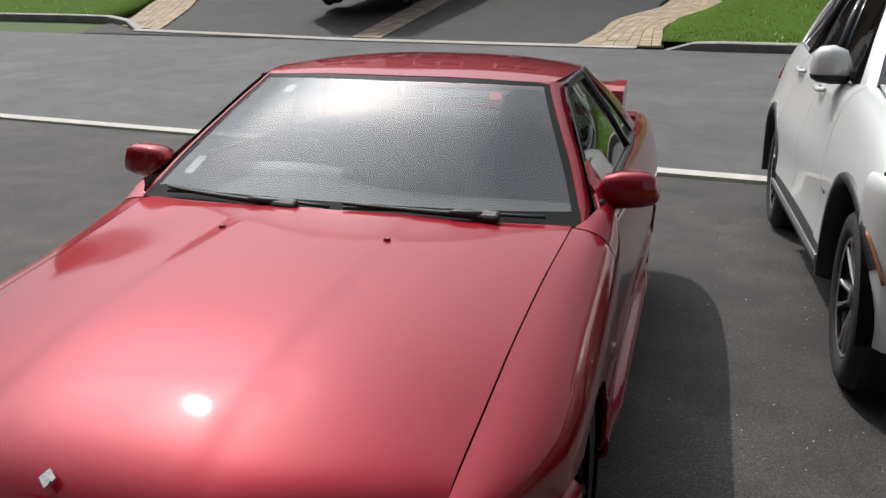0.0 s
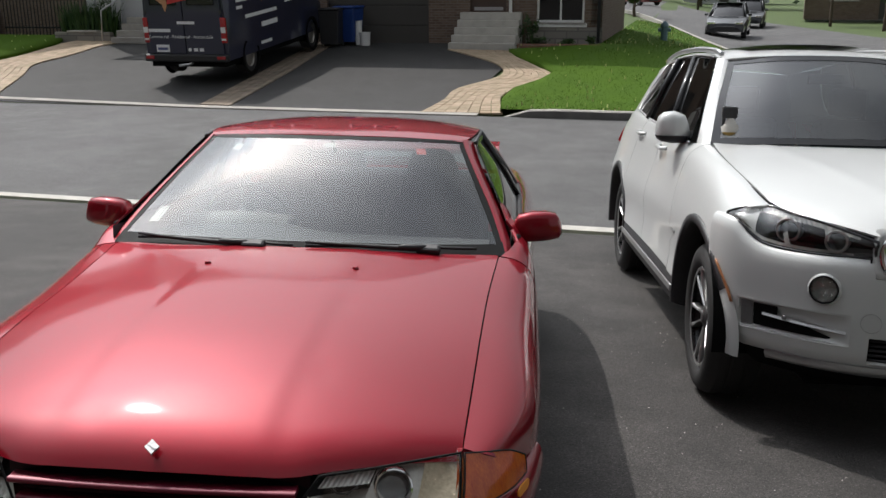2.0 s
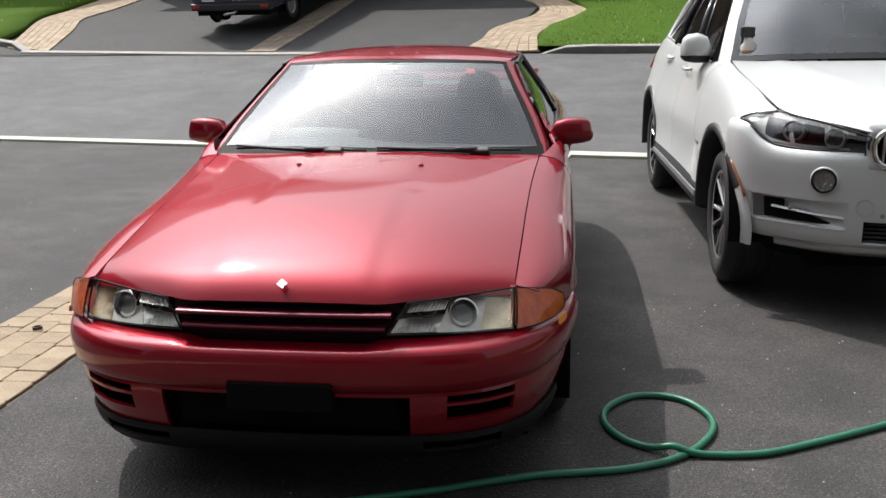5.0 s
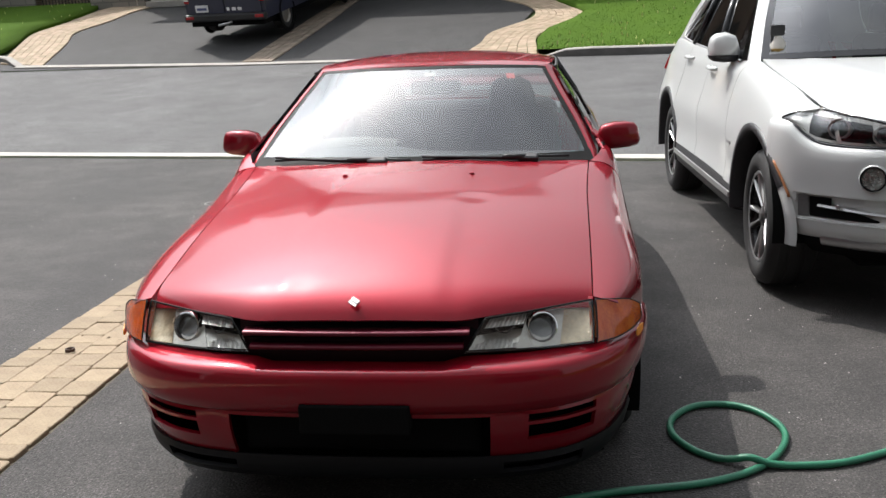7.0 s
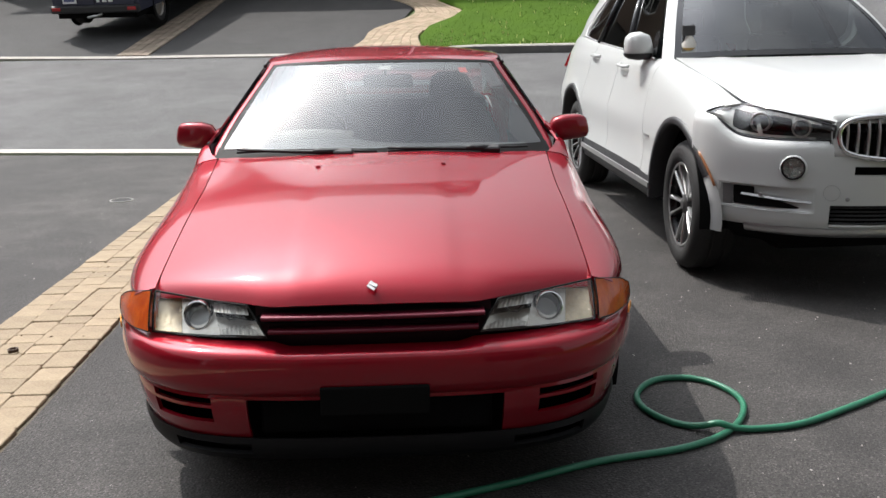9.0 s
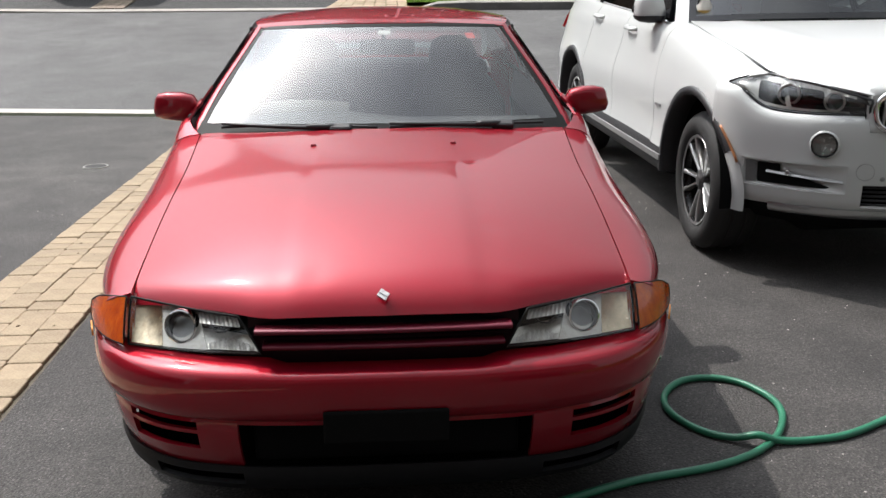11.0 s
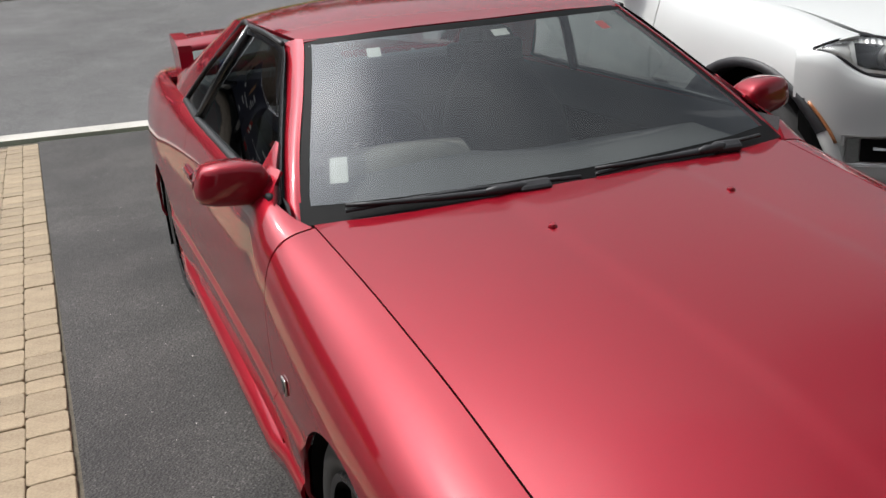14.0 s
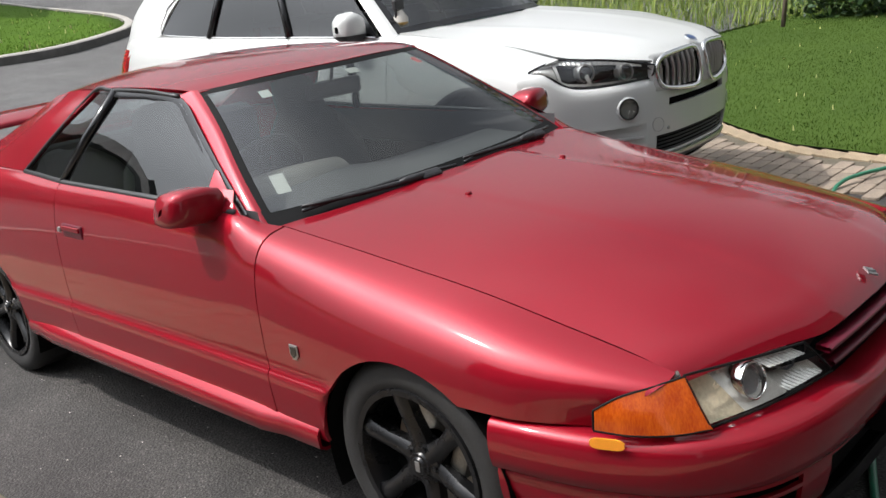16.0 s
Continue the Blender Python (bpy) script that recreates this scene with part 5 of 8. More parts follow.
suv_side("rear_quarter", sorted(set([2.557] + arch_ys(2.933, 0.50, 26)[7:-1] + [3.435, 3.5, 3.6, 3.7, 3.8, 3.9, 3.98])), lambda y: max(0.46, u_arch(y, 2.933)))
for s in (1, -1):
    for yc in (0.0, 2.933):
        # black arch cladding, and the well behind it, near-black as painted shade
        V, F = [], []
        for k in range(29):
            a = math.pi * (k / 28 * 1.06 - 0.03)
            for r, x in ((0.506, 0.958), (0.502, 0.972), (0.468, 0.972), (0.460, 0.955), (0.460, 0.86)):
                V.append((s * (x + curve_at(U_WIDE, yc + r * math.cos(a)) - 0.965), yc + r * math.cos(a), 0.37 + r * math.sin(a)))
        last = 23 if yc == 0.0 else 28
        F = [(5 * k + c, 5 * k + c + 1, 5 * k + c + 6, 5 * k + c + 5) for k in range(last) for c in range(4)]
        link("arch_cladding", V[:5 * last + 5], F, BLACK_PLASTIC, suv, "black plastic arch cladding")
        if yc == 0.0:
            # the bumper's own lip closes the front of the arch
            V, F = [], []
            for k in range(9):
                a = math.pi * ((23 + 5 * k / 8) / 28 * 1.06 - 0.03)
                inner = 0.460 - 0.034 * math.sin(math.pi / 2 * k / 8)
                for r, x in ((0.512, 0.958), (0.502, 0.969), (inner + 0.008, 0.969), (inner, 0.958), (inner, 0.86)):
                    V.append((s * (x + curve_at(U_WIDE, yc + r * math.cos(a)) - 0.965), yc + r * math.cos(a), 0.37 + r * math.sin(a)))
            F = [(5 * k + c, 5 * k + c + 1, 5 * k + c + 6, 5 * k + c + 5) for k in range(8) for c in range(4)]
            link("bumper_lip", V, F, WHITE, suv, "white bumper edge at the arch")
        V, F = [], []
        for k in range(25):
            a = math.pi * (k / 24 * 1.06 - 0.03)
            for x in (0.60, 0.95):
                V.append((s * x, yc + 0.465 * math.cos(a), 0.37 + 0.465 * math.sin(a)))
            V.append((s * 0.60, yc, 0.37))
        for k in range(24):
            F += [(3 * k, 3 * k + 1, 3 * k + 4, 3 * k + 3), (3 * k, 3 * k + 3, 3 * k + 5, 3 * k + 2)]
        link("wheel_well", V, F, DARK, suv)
    prof = [(0.945, 0.475), (0.958, 0.45), (0.962, 0.37), (0.94, 0.32), (0.86, 0.30)]
    sheet("sill", np.array([[(x, y, z) for x, z in prof] for y in np.linspace(0.47, 2.46, 9)]), BLACK_PLASTIC, suv, side=s, out=(1, 0, 0), thick=0.01)
    box("sill_trim", -1.0, 1.0, -0.006, 0.006, -0.018, 0.018, SILVER, suv, 0.004, pose(s * 0.966, 1.47, 0.405, 0, 0, 90))
    sheet("inner_panel", np.array([[(0.80, y, 1.10), (0.85, y, 0.8), (0.87, y, 0.45), (0.7, y, 0.32)] for y in (0.50, 1.2, 1.9, 2.43)]), DARK, suv, side=s)
box("floor_pan", -0.58, 0.58, -0.60, 3.8, 0.24, 0.32, DARK, suv, 0.01)

DULL_AMBER = material("dull_amber", (0.42, 0.17, 0.07), 0.3, 0, 0.15, 30)
FOG_GLITTER = material("fog_glitter", (0.30, 0.30, 0.28), 0.25, 0.8, 0.6, 60, 0.9, 180)
SCRIPT_GREY = material("script_grey", (0.30, 0.30, 0.30), 0.3, 0.6)
# front: bumper shell built round its openings
UP = spline([(0, -0.885), (0.25, -0.872), (0.45, -0.825), (0.62, -0.735), (0.76, -0.610), (0.86, -0.500), (0.915, -0.415), (0.945, -0.335), (0.955, -0.30)], 8)
UT = np.gradient(UP, axis=0)
UT /= np.linalg.norm(UT, axis=1)[:, None]
UN = np.stack([-UT[:, 1], UT[:, 0]], 1)
LAMP_FOOT = [(0.0, 0.0), (0.45, 0.024), (0.62, 0.022), (0.74, 0.022), (0.81, 0.034), (0.86, 0.070), (0.90, 0.118), (0.94, 0.135)]


def suv_wrap(levels, u1=None):
    half = [[(p[0] + n[0] * o, p[1] + n[1] * o, z + dz * curve_at(LAMP_FOOT, p[0])) for p, n in zip(UP[:u1], UN[:u1])] for z, o, dz in levels]
    return np.array([[(-x, y, z) for x, y, z in row[:0:-1]] + row for row in half])
levels = [(0.80, 0.030, 1.0), (0.79, 0.012, 0.98), (0.765, 0.003, 0.85), (0.74, 0.0, 0.6), (0.70, 0.0, 0.3), (0.66, 0.002, 0.1), (0.63, 0.004, 0), (0.59, 0.004, 0), (0.55, 0.008, 0), (0.51, 0.012, 0), (0.47, 0.016, 0), (0.43, 0.022, 0), (0.40, 0.03, 0), (0.375, 0.05, 0)]
B = suv_wrap(levels)
def suv_skip(i, j):
    x = abs(B[i][j][0] + B[i][j + 1][0]) / 2
    z = (levels[i][0] + levels[i + 1][0]) / 2
    ym = (B[i][j][1] + B[i][j + 1][1]) / 2
    if x > 0.85 and (ym * ym + (B[i + 1][j][2] - 0.37) ** 2) < 0.465 ** 2:
        return True
    return (x < 0.33 and 0.66 < z < 0.70) or (x < 0.42 and 0.40 < z < 0.51) or (0.50 < x < 0.86 and 0.47 < z < 0.59) or (x < 0.43 and z > 0.74)
sheet("bumper", B, WHITE, suv, skip=suv_skip, thick=0.018, out=(0, -1, 0))
# near-black backing paints the shade behind the bumper's openings
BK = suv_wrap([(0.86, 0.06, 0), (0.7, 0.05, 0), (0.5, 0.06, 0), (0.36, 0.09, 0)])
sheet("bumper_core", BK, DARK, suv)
BS = suv_wrap([(0.385, 0.030, 0), (0.37, 0.028, 0), (0.345, 0.04, 0), (0.33, 0.09, 0)], 34)
sheet("skid_edge", BS, SILVER, suv, thick=0.01, out=(0, -1, 0))
# near-black sheet stands in for the shade below the bumper
BL = suv_wrap([(0.40, 0.045, 0), (0.33, 0.07, 0), (0.28, 0.14, 0)], 40)
sheet("under_guard", BL, DARK, suv, out=(0, -1, 0), thick=0.01)


def vent_point(u, v, deep):
    """A point of the side intake: u from its outer to its inner end, v upwards, deep behind the bumper's skin."""
    x = 0.868 - 0.375 * u
    k = float(np.interp(x, UP[:, 0], np.arange(len(UP))))
    p = np.array([np.interp(k, np.arange(len(UP)), UP[:, c]) for c in (0, 1)])
    n = np.array([np.interp(k, np.arange(len(UP)), UN[:, c]) for c in (0, 1)])
    z = 0.463 + 0.134 * v
    o = float(np.interp(z, (0.47, 0.51, 0.55, 0.59), (0.016, 0.012, 0.008, 0.004))) + deep
    return (p[0] + n[0] * o, p[1] + n[1] * o, z)


for k in range(5):
    z = 0.415 + 0.02 * k
    tube("intake_bar", [(x, curve_at([(0, -0.845), (0.25, -0.835), (0.45, -0.785)], abs(x)), z) for x in np.linspace(-0.42, 0.42, 9)], 0.006, BLACK_PLASTIC, suv, 6)
for s in (1, -1):
    # side intake: a hollow in the bumper with a dark opening and a bright blade
    hollow = sheet("vent_hollow", np.array([[vent_point(u, v, -0.002 + 0.036 * min(1, u / 0.10, (1 - u) / 0.45) ** 0.7 * min(1, v / 0.16, (1 - v) / 0.30) ** 0.7) for u in np.linspace(0, 1, 37)] for v in np.linspace(0, 1, 17)]), WHITE, suv, side=s, out=(0.4, -1, 0), label="white hollow round the side intake")
    # openings are near-black patches that paint unlit depth
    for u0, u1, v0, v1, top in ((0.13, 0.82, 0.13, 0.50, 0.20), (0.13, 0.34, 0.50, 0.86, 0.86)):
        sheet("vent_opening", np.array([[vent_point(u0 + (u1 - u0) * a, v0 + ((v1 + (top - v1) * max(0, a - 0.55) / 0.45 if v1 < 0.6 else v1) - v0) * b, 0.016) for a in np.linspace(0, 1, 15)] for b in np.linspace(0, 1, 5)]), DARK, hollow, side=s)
    sheet("vent_trim", np.array([[vent_point(0.035 + 0.085 * a, 0.10 + 0.80 * b, 0.004 + 0.014 * a) for a in np.linspace(0, 1, 5)] for b in np.linspace(0, 1, 7)]), SCRIPT_GREY, hollow, side=s, out=(0.4, -1, 0))
    V = []
    for k in range(17):
        a = k / 16
        p = [vent_point(0.22 + 0.74 * a, 0.56 - 0.16 * a + dv, dd) for dv, dd in ((0.05, 0.004), (-0.02, -0.001), (-0.05, 0.010), (0.05, 0.024))]
        V += [(s * q[0], q[1], q[2]) for q in p]
    link("intake_blade", V, [(4 * k + c, 4 * k + (c + 1) % 4, 4 * k + 4 + (c + 1) % 4, 4 * k + 4 + c) for k in range(16) for c in range(4)], SILVER, hollow, "", False)
    aim = pose(s * 0.590, -0.752, 0.690, 0, 0, -90 + s * 32)
    fog = lathe("fog_lamp", [(0.056, 0.004), (0.058, 0.009), (0.061, 0.008), (0.066, 0.002), (0.07, -0.012)], 32, WHITE, suv, aim, "round fog lamp")
    lathe("fog_bowl", [(0.0, 0.002), (0.025, 0.004), (0.052, 0.008)], 28, FOG_GLITTER, fog, aim)
    lathe("fog_glass", [(0.0, 0.016), (0.03, 0.014), (0.051, 0.010)], 28, LENS, fog, aim)
    lathe("fog_ring", [(0.049, 0.006), (0.050, 0.013), (0.058, 0.013), (0.059, 0.004)], 28, BLACK_GLOSS, fog, aim)
    k = int(np.argmin(np.abs(UP[:, 0] - 0.43)))
    tow = pose(s * UP[k, 0], UP[k, 1] - 0.004, 0.575, 0, 0, -90 + s * 23)
    lathe("tow_seam", [(0.0372, 0.0), (0.0376, 0.0024), (0.0390, 0.0024), (0.0394, 0.0)], 36, SCRIPT_GREY, suv, tow, "round seam of the tow eye cap")
    for px in (0.36, 0.72):
        k = int(np.argmin(np.abs(UP[:, 0] - px)))
        lathe("parking_sensor", [(0.0, 0.004), (0.009, 0.003), (0.011, 0.0)], 14, SCRIPT_GREY, suv, pose(s * UP[k, 0], UP[k, 1] - 0.006, 0.545, 0, 0, -90 + s * (24 if px < 0.5 else 40)), "small parking sensor")
    # head lamp
    foot = B[0][len(B[0]) // 2:]
    edge_k = [wing_point(-0.445, k) for k in range(17)]
    corner = [np.array(min(edge_k, key=lambda p: abs(p[2] - z))) for z in (0.962, 0.932)]
    at = [foot[int(np.argmin(np.abs(foot[:, 0] - x)))] + np.array([0, 0, 0.004]) for x in (0.428, 0.56, 0.68, 0.79, 0.86)] + [corner[1] + np.array([0.004, -0.010, -0.010])]
    brow = [np.array(p) for p in ((0.428, -0.838, 0.900), (0.605, -0.690, 0.953), (0.685, -0.570, 0.970), (0.744, -0.446, 0.982))] + corner
    hl = net([at, [(a + b) / 2 + np.array([0.014, -0.014, 0.0]) * (1 if k < 5 else 0) for k, (a, b) in enumerate(zip(at, brow))], brow], 5, 5)
    lamp = sheet("headlamp", hl + np.array([-0.04, 0.09, 0]), BLACK_GLOSS, suv, side=s, label="dark headlamp with twin round lenses")
    sheet("lamp_glass", hl, LENS, lamp, side=s)
    line = [hl[0, k] for k in range(hl.shape[1])] + [hl[k, -1] for k in range(1, hl.shape[0])] + [hl[-1, k] for k in range(hl.shape[1] - 2, -1, -1)] + [hl[k, 0] for k in range(hl.shape[0] - 2, 0, -1)]
    tube("lamp_seal", [(s * p[0], p[1] + 0.003, p[2]) for p in line], 0.006, BLACK_GLOSS, lamp, 6, True)
    for x, y, z, r in ((0.545, -0.715, 0.882, 0.040), (0.690, -0.560, 0.900, 0.044)):
        aim = pose(s * x, y, z, 0, 0, -90 + s * 30)
        lathe("lamp_lens", [(0.0, 0.030), (r * 0.6, 0.026), (r * 0.85, 0.018), (r * 0.9, 0.0)], 24, glass("dark_lens", (0.3, 0.32, 0.35)), lamp, aim)
        lathe("lamp_ring", [(r * 0.9, 0.012), (r * 0.95, 0.022), (r * 1.12, 0.022), (r * 1.2, 0.0), (r * 1.2, -0.03)], 28, SILVER, lamp, aim)
        lathe("lamp_bowl", [(r * 0.9, 0.0), (r * 0.5, -0.02), (0.0, -0.025)], 24, DASH, lamp, aim)
    hn = hl.shape

    def in_lamp(u, v, d):
        a, b = min(v, 0.9999) * (hn[0] - 1), min(u, 0.9999) * (hn[1] - 1)
        i, j = int(a), int(b)
        a, b = a - i, b - j
        return hl[i, j] * (1 - a) * (1 - b) + hl[i + 1, j] * a * (1 - b) + hl[i, j + 1] * (1 - a) * b + hl[i + 1, j + 1] * a * b + np.array([-0.45 * d, 0.9 * d, 0])
    for nm, u0, u1, v0, v1, d, fl in (("lamp_brow", 0.06, 0.94, 0.80, 0.93, 0.016, 24), ("lamp_wing", 0.68, 0.95, 0.14, 0.78, 0.030, 0), ("lamp_sill", 0.10, 0.90, 0.04, 0.13, 0.018, 0), ("lamp_frame", 0.44, 0.47, 0.12, 0.80, 0.016, 0), ("lamp_frame", 0.17, 0.195, 0.12, 0.80, 0.016, 0), ("lamp_frame", 0.655, 0.69, 0.12, 0.80, 0.014, 0)):
        sheet(nm, np.array([[in_lamp(u0 + (u1 - u0) * a, v0 + (v1 - v0) * b, d + (0.003 * math.sin(a * 6.283 * fl) if fl else 0)) for a in np.linspace(0, 1, 8 * fl + 1 if fl else 9)] for b in np.linspace(0, 1, 5)]), LAMP_GREY, lamp, side=s)
    # kidney grille
    kc = [(0.055, -0.880, 0.940), (0.20, -0.872, 0.950), (0.365, -0.842, 0.928), (0.410, -0.832, 0.86), (0.375, -0.852, 0.775), (0.20, -0.895, 0.742), (0.075, -0.908, 0.750), (0.040, -0.902, 0.85)]
    P = kc + kc[:1]
    loop = spline([kc[-1]] + P + [kc[1]], 6)[6:-6]
    kid = tube("kidney_grille", [(s * p[0], p[1], p[2]) for p in loop[:-1]], 0.014, CHROME, suv, 8, True, "chrome framed kidney grille")
    around = [[(p[0], p[1] + 0.004, p[2]), (min(0.430, max(0.001, 0.22 + (p[0] - 0.22) * 1.22)), p[1] + 0.010, min(0.952, max(0.738, 0.85 + (p[2] - 0.85) * 1.10))), (min(0.432, max(0.001, 0.22 + (p[0] - 0.22) * 1.45)), p[1] + 0.040, min(0.958, max(0.735, 0.85 + (p[2] - 0.85) * 1.25)))] for p in loop]
    sheet("grille_surround", np.array(around), WHITE, suv, side=s, thick=0.004, out=(0, -1, 0))
    for k in range(7):
        x = 0.092 + 0.046 * k
        zt = 0.945 - 0.25 * max(0, x - 0.22) ** 1.5
        zb = 0.758 + 0.30 * max(0, x - 0.22) ** 1.5
        y = -0.885 + 0.55 * (x - 0.05) ** 2
        pts = [(s * x, y + 0.012, zt), (s * (x + 0.002), y - 0.008, (zt + zb) / 2 + 0.02), (s * x, y - 0.004, zb)]
        V = []
        for px, py, pz in spline(pts, 4):
            V += [(px - 0.007, py, pz), (px, py - 0.010, pz), (px + 0.007, py, pz), (px + 0.005, py + 0.04, pz), (px - 0.005, py + 0.04, pz)]
        n = len(V) // 5
        link("grille_bar", V, [(5 * i + c, 5 * i + (c + 1) % 5, 5 * i + 5 + (c + 1) % 5, 5 * i + 5 + c) for i in range(n - 1) for c in range(5)], SILVER, kid)
    sheet("grille_back", np.array([[(x, -0.82 + 0.5 * (x - 0.05) ** 2, z) for x in np.linspace(0.03, 0.42, 6)] for z in (0.96, 0.74)]), DARK, kid, side=s)
lathe("badge", [(0.0, 0.006), (0.035, 0.005), (0.041, 0.0)], 28, CHROME, suv, pose(0, -0.832, 0.985, 0, 62, 90) @ pose(0, 0, 0, 0, 0, 180), "round nose badge")
lathe("badge_field", [(0.0, 0.0075), (0.026, 0.0068)], 24, material("badge_blue", (0.03, 0.07, 0.18), 0.3), suv, pose(0, -0.832, 0.985, 0, 62, 90) @ pose(0, 0, 0, 0, 0, 180))

# cabin: screen, roof, pillars, windows
UW = net([[(-0.765, 0.725, 1.165), (-0.4, 0.63, 1.178), (0, 0.60, 1.182), (0.4, 0.63, 1.178), (0.765, 0.725, 1.165)],
          [(-0.690, 1.02, 1.410), (-0.36, 0.93, 1.430), (0, 0.90, 1.435), (0.36, 0.93, 1.430), (0.690, 1.02, 1.410)],
          [(-0.585, 1.36, 1.630), (-0.30, 1.28, 1.658), (0, 1.25, 1.666), (0.30, 1.28, 1.658), (0.585, 1.36, 1.630)]], 8, 8)
sheet("windscreen", UW, glass("tinted_screen", (0.36, 0.45, 0.47), boost=2.6), suv, label="grey tinted windscreen")
ur, uc = UW.shape[:2]
sheet("windscreen_border", UW + np.array([0, -0.002, 0.002]), BLACK_GLOSS, suv, skip=lambda i, j: not (i < 1 or i >= ur - 2 or j < 1 or j >= uc - 2))
rows = []
for y, zc, xe, ze in ((1.25, 1.668, 0.60, 1.640), (1.6, 1.715, 0.645, 1.668), (2.1, 1.735, 0.660, 1.680), (2.7, 1.722, 0.655, 1.668), (3.3, 1.680, 0.635, 1.628), (3.75, 1.625, 0.61, 1.580)):
    rows.append([(u * xe, y + (0.11 * u * u if y < 1.3 else 0), zc - (zc - ze) * abs(u) ** 2.5) for u in (-1, -0.9, -0.7, -0.4, 0, 0.4, 0.7, 0.9, 1)])
sheet("roof", net(rows, 4, 5), WHITE, suv, thick=0.015)
sheet("sunroof", np.array([[(x, y, 1.742 - 0.06 * (x / 0.66) ** 2.5 if x > 0 else 1.742 - 0.06 * (-x / 0.66) ** 2.5) for x in np.linspace(-0.42, 0.42, 7)] for y in np.linspace(1.55, 2.6, 6)]), BLACK_GLOSS, suv)
for s in (1, -1):
    sheet("windscreen_pillar", net([[(0.766, 0.72, 1.160), (0.80, 0.75, 1.165), (0.83, 0.80, 1.160)], [(0.692, 1.02, 1.412), (0.722, 1.04, 1.414), (0.752, 1.09, 1.408)], [(0.588, 1.36, 1.634), (0.618, 1.38, 1.646), (0.650, 1.43, 1.645)]], 5, 6), WHITE, suv, side=s, thick=0.02, out=(1, -1, 1))
    gl = net([[(0.862, 0.83, 1.162), (0.876, 1.6, 1.185), (0.868, 2.6, 1.222), (0.840, 3.30, 1.262)], [(0.762, 1.12, 1.408), (0.775, 1.75, 1.435), (0.765, 2.55, 1.450), (0.750, 3.25, 1.40)], [(0.656, 1.445, 1.640), (0.668, 1.9, 1.660), (0.662, 2.5, 1.655), (0.650, 3.05, 1.615)]], 6, 8)
    sheet("side_glass", gl, PRIVACY, suv, side=s, label="dark tinted side windows")
    sheet("mirror_sail", np.array([[(0.868, 0.80, 1.160), (0.876, 1.06, 1.166)], [(0.838, 0.90, 1.24), (0.846, 1.06, 1.25)], [(0.80, 1.01, 1.325), (0.808, 1.06, 1.345)]]), BLACK_GLOSS, suv, side=s)
    top = [tuple(p) for p in gl[-1]]
    bot = [tuple(p) for p in gl[0]]
    tube("window_trim", [(s * (p[0] + 0.006), p[1], p[2]) for p in bot] + [(s * 0.805, 3.35, 1.33), (s * 0.73, 3.30, 1.46), (s * 0.655, 3.08, 1.622)], 0.009, SILVER, suv, 6)
    tube("window_trim", [(s * (p[0] + 0.004), p[1], p[2] + 0.006) for p in top], 0.008, BLACK_GLOSS, suv, 6)
    for ya, yb in ((1.70, 1.98), (2.62, 2.55)):
        tube("door_post", [(s * 0.878, ya, 1.185 + 0.035 * (ya - 1.7)), (s * 0.778, (ya + yb) / 2, 1.44), (s * 0.672, yb, 1.658)], 0.028, BLACK_GLOSS, suv, 8)
    sheet("roof_side", net([[(0.645, 1.42, 1.648), (0.668, 2.0, 1.672), (0.660, 2.6, 1.664), (0.640, 3.1, 1.625)], [(0.652, 1.50, 1.668), (0.655, 2.0, 1.690), (0.650, 2.7, 1.675), (0.632, 3.3, 1.630)]], 6, 3), WHITE, suv, side=s, thick=0.012, out=(1, 0, 0))
    sheet("rear_pillar", net([[(0.650, 3.06, 1.618), (0.640, 3.4, 1.605), (0.605, 3.75, 1.575)], [(0.752, 3.26, 1.42), (0.74, 3.55, 1.42), (0.69, 3.88, 1.41)], [(0.845, 3.32, 1.255), (0.815, 3.7, 1.25), (0.74, 3.96, 1.23)]], 5, 6), WHITE, suv, side=s, thick=0.015, out=(1, 0, 0))
    tube("roof_rail", spline([(s * 0.602, 1.50, 1.672), (s * 0.615, 1.62, 1.696), (s * 0.628, 2.1, 1.718), (s * 0.622, 2.8, 1.710), (s * 0.608, 3.25, 1.672), (s * 0.600, 3.38, 1.640)], 5), 0.017, SILVER, suv, 8)
    # mirror, handles, lamp, side marker
    rws = []
    for x, yc, zc, a_, b_ in ((0.850, 0.985, 1.185, 0.03, 0.02), (0.87, 0.970, 1.212, 0.05, 0.055), (0.892, 0.965, 1.232, 0.078, 0.080), (0.955, 0.965, 1.242, 0.085, 0.092), (1.018, 0.975, 1.242, 0.080, 0.084), (1.048, 0.985, 1.238, 0.06, 0.064), (1.060, 0.99, 1.234, 0.02, 0.02)):
        rws.append([(x, yc + a_ * math.copysign(abs(math.cos(t)) ** 0.7, math.cos(t)), zc + b_ * math.copysign(abs(math.sin(t)) ** 0.7, math.sin(t))) for t in np.linspace(0, 2 * math.pi, 25)[:-1]])
    G = np.array(rws)
    mirror = sheet("door_mirror", G[:, ::-1], WHITE, suv, side=s, closed=True, label="white door mirror with a black base")
    low_m = G[1:].copy()
    low_m[..., 2] = np.minimum(low_m[..., 2], 1.195)
    low_m = (low_m - np.array([0.955, 0.965, 1.187])) * np.array([1.01, 1.03, 1.04]) + np.array([0.955, 0.965, 1.187])
    sheet("mirror_base", low_m[:, ::-1], BLACK_PLASTIC, mirror, side=s, closed=True)
    tube("mirror_arm", [(s * 0.85, 1.0, 1.165), (s * 0.93, 0.985, 1.18)], 0.022, BLACK_PLASTIC, mirror, 8)
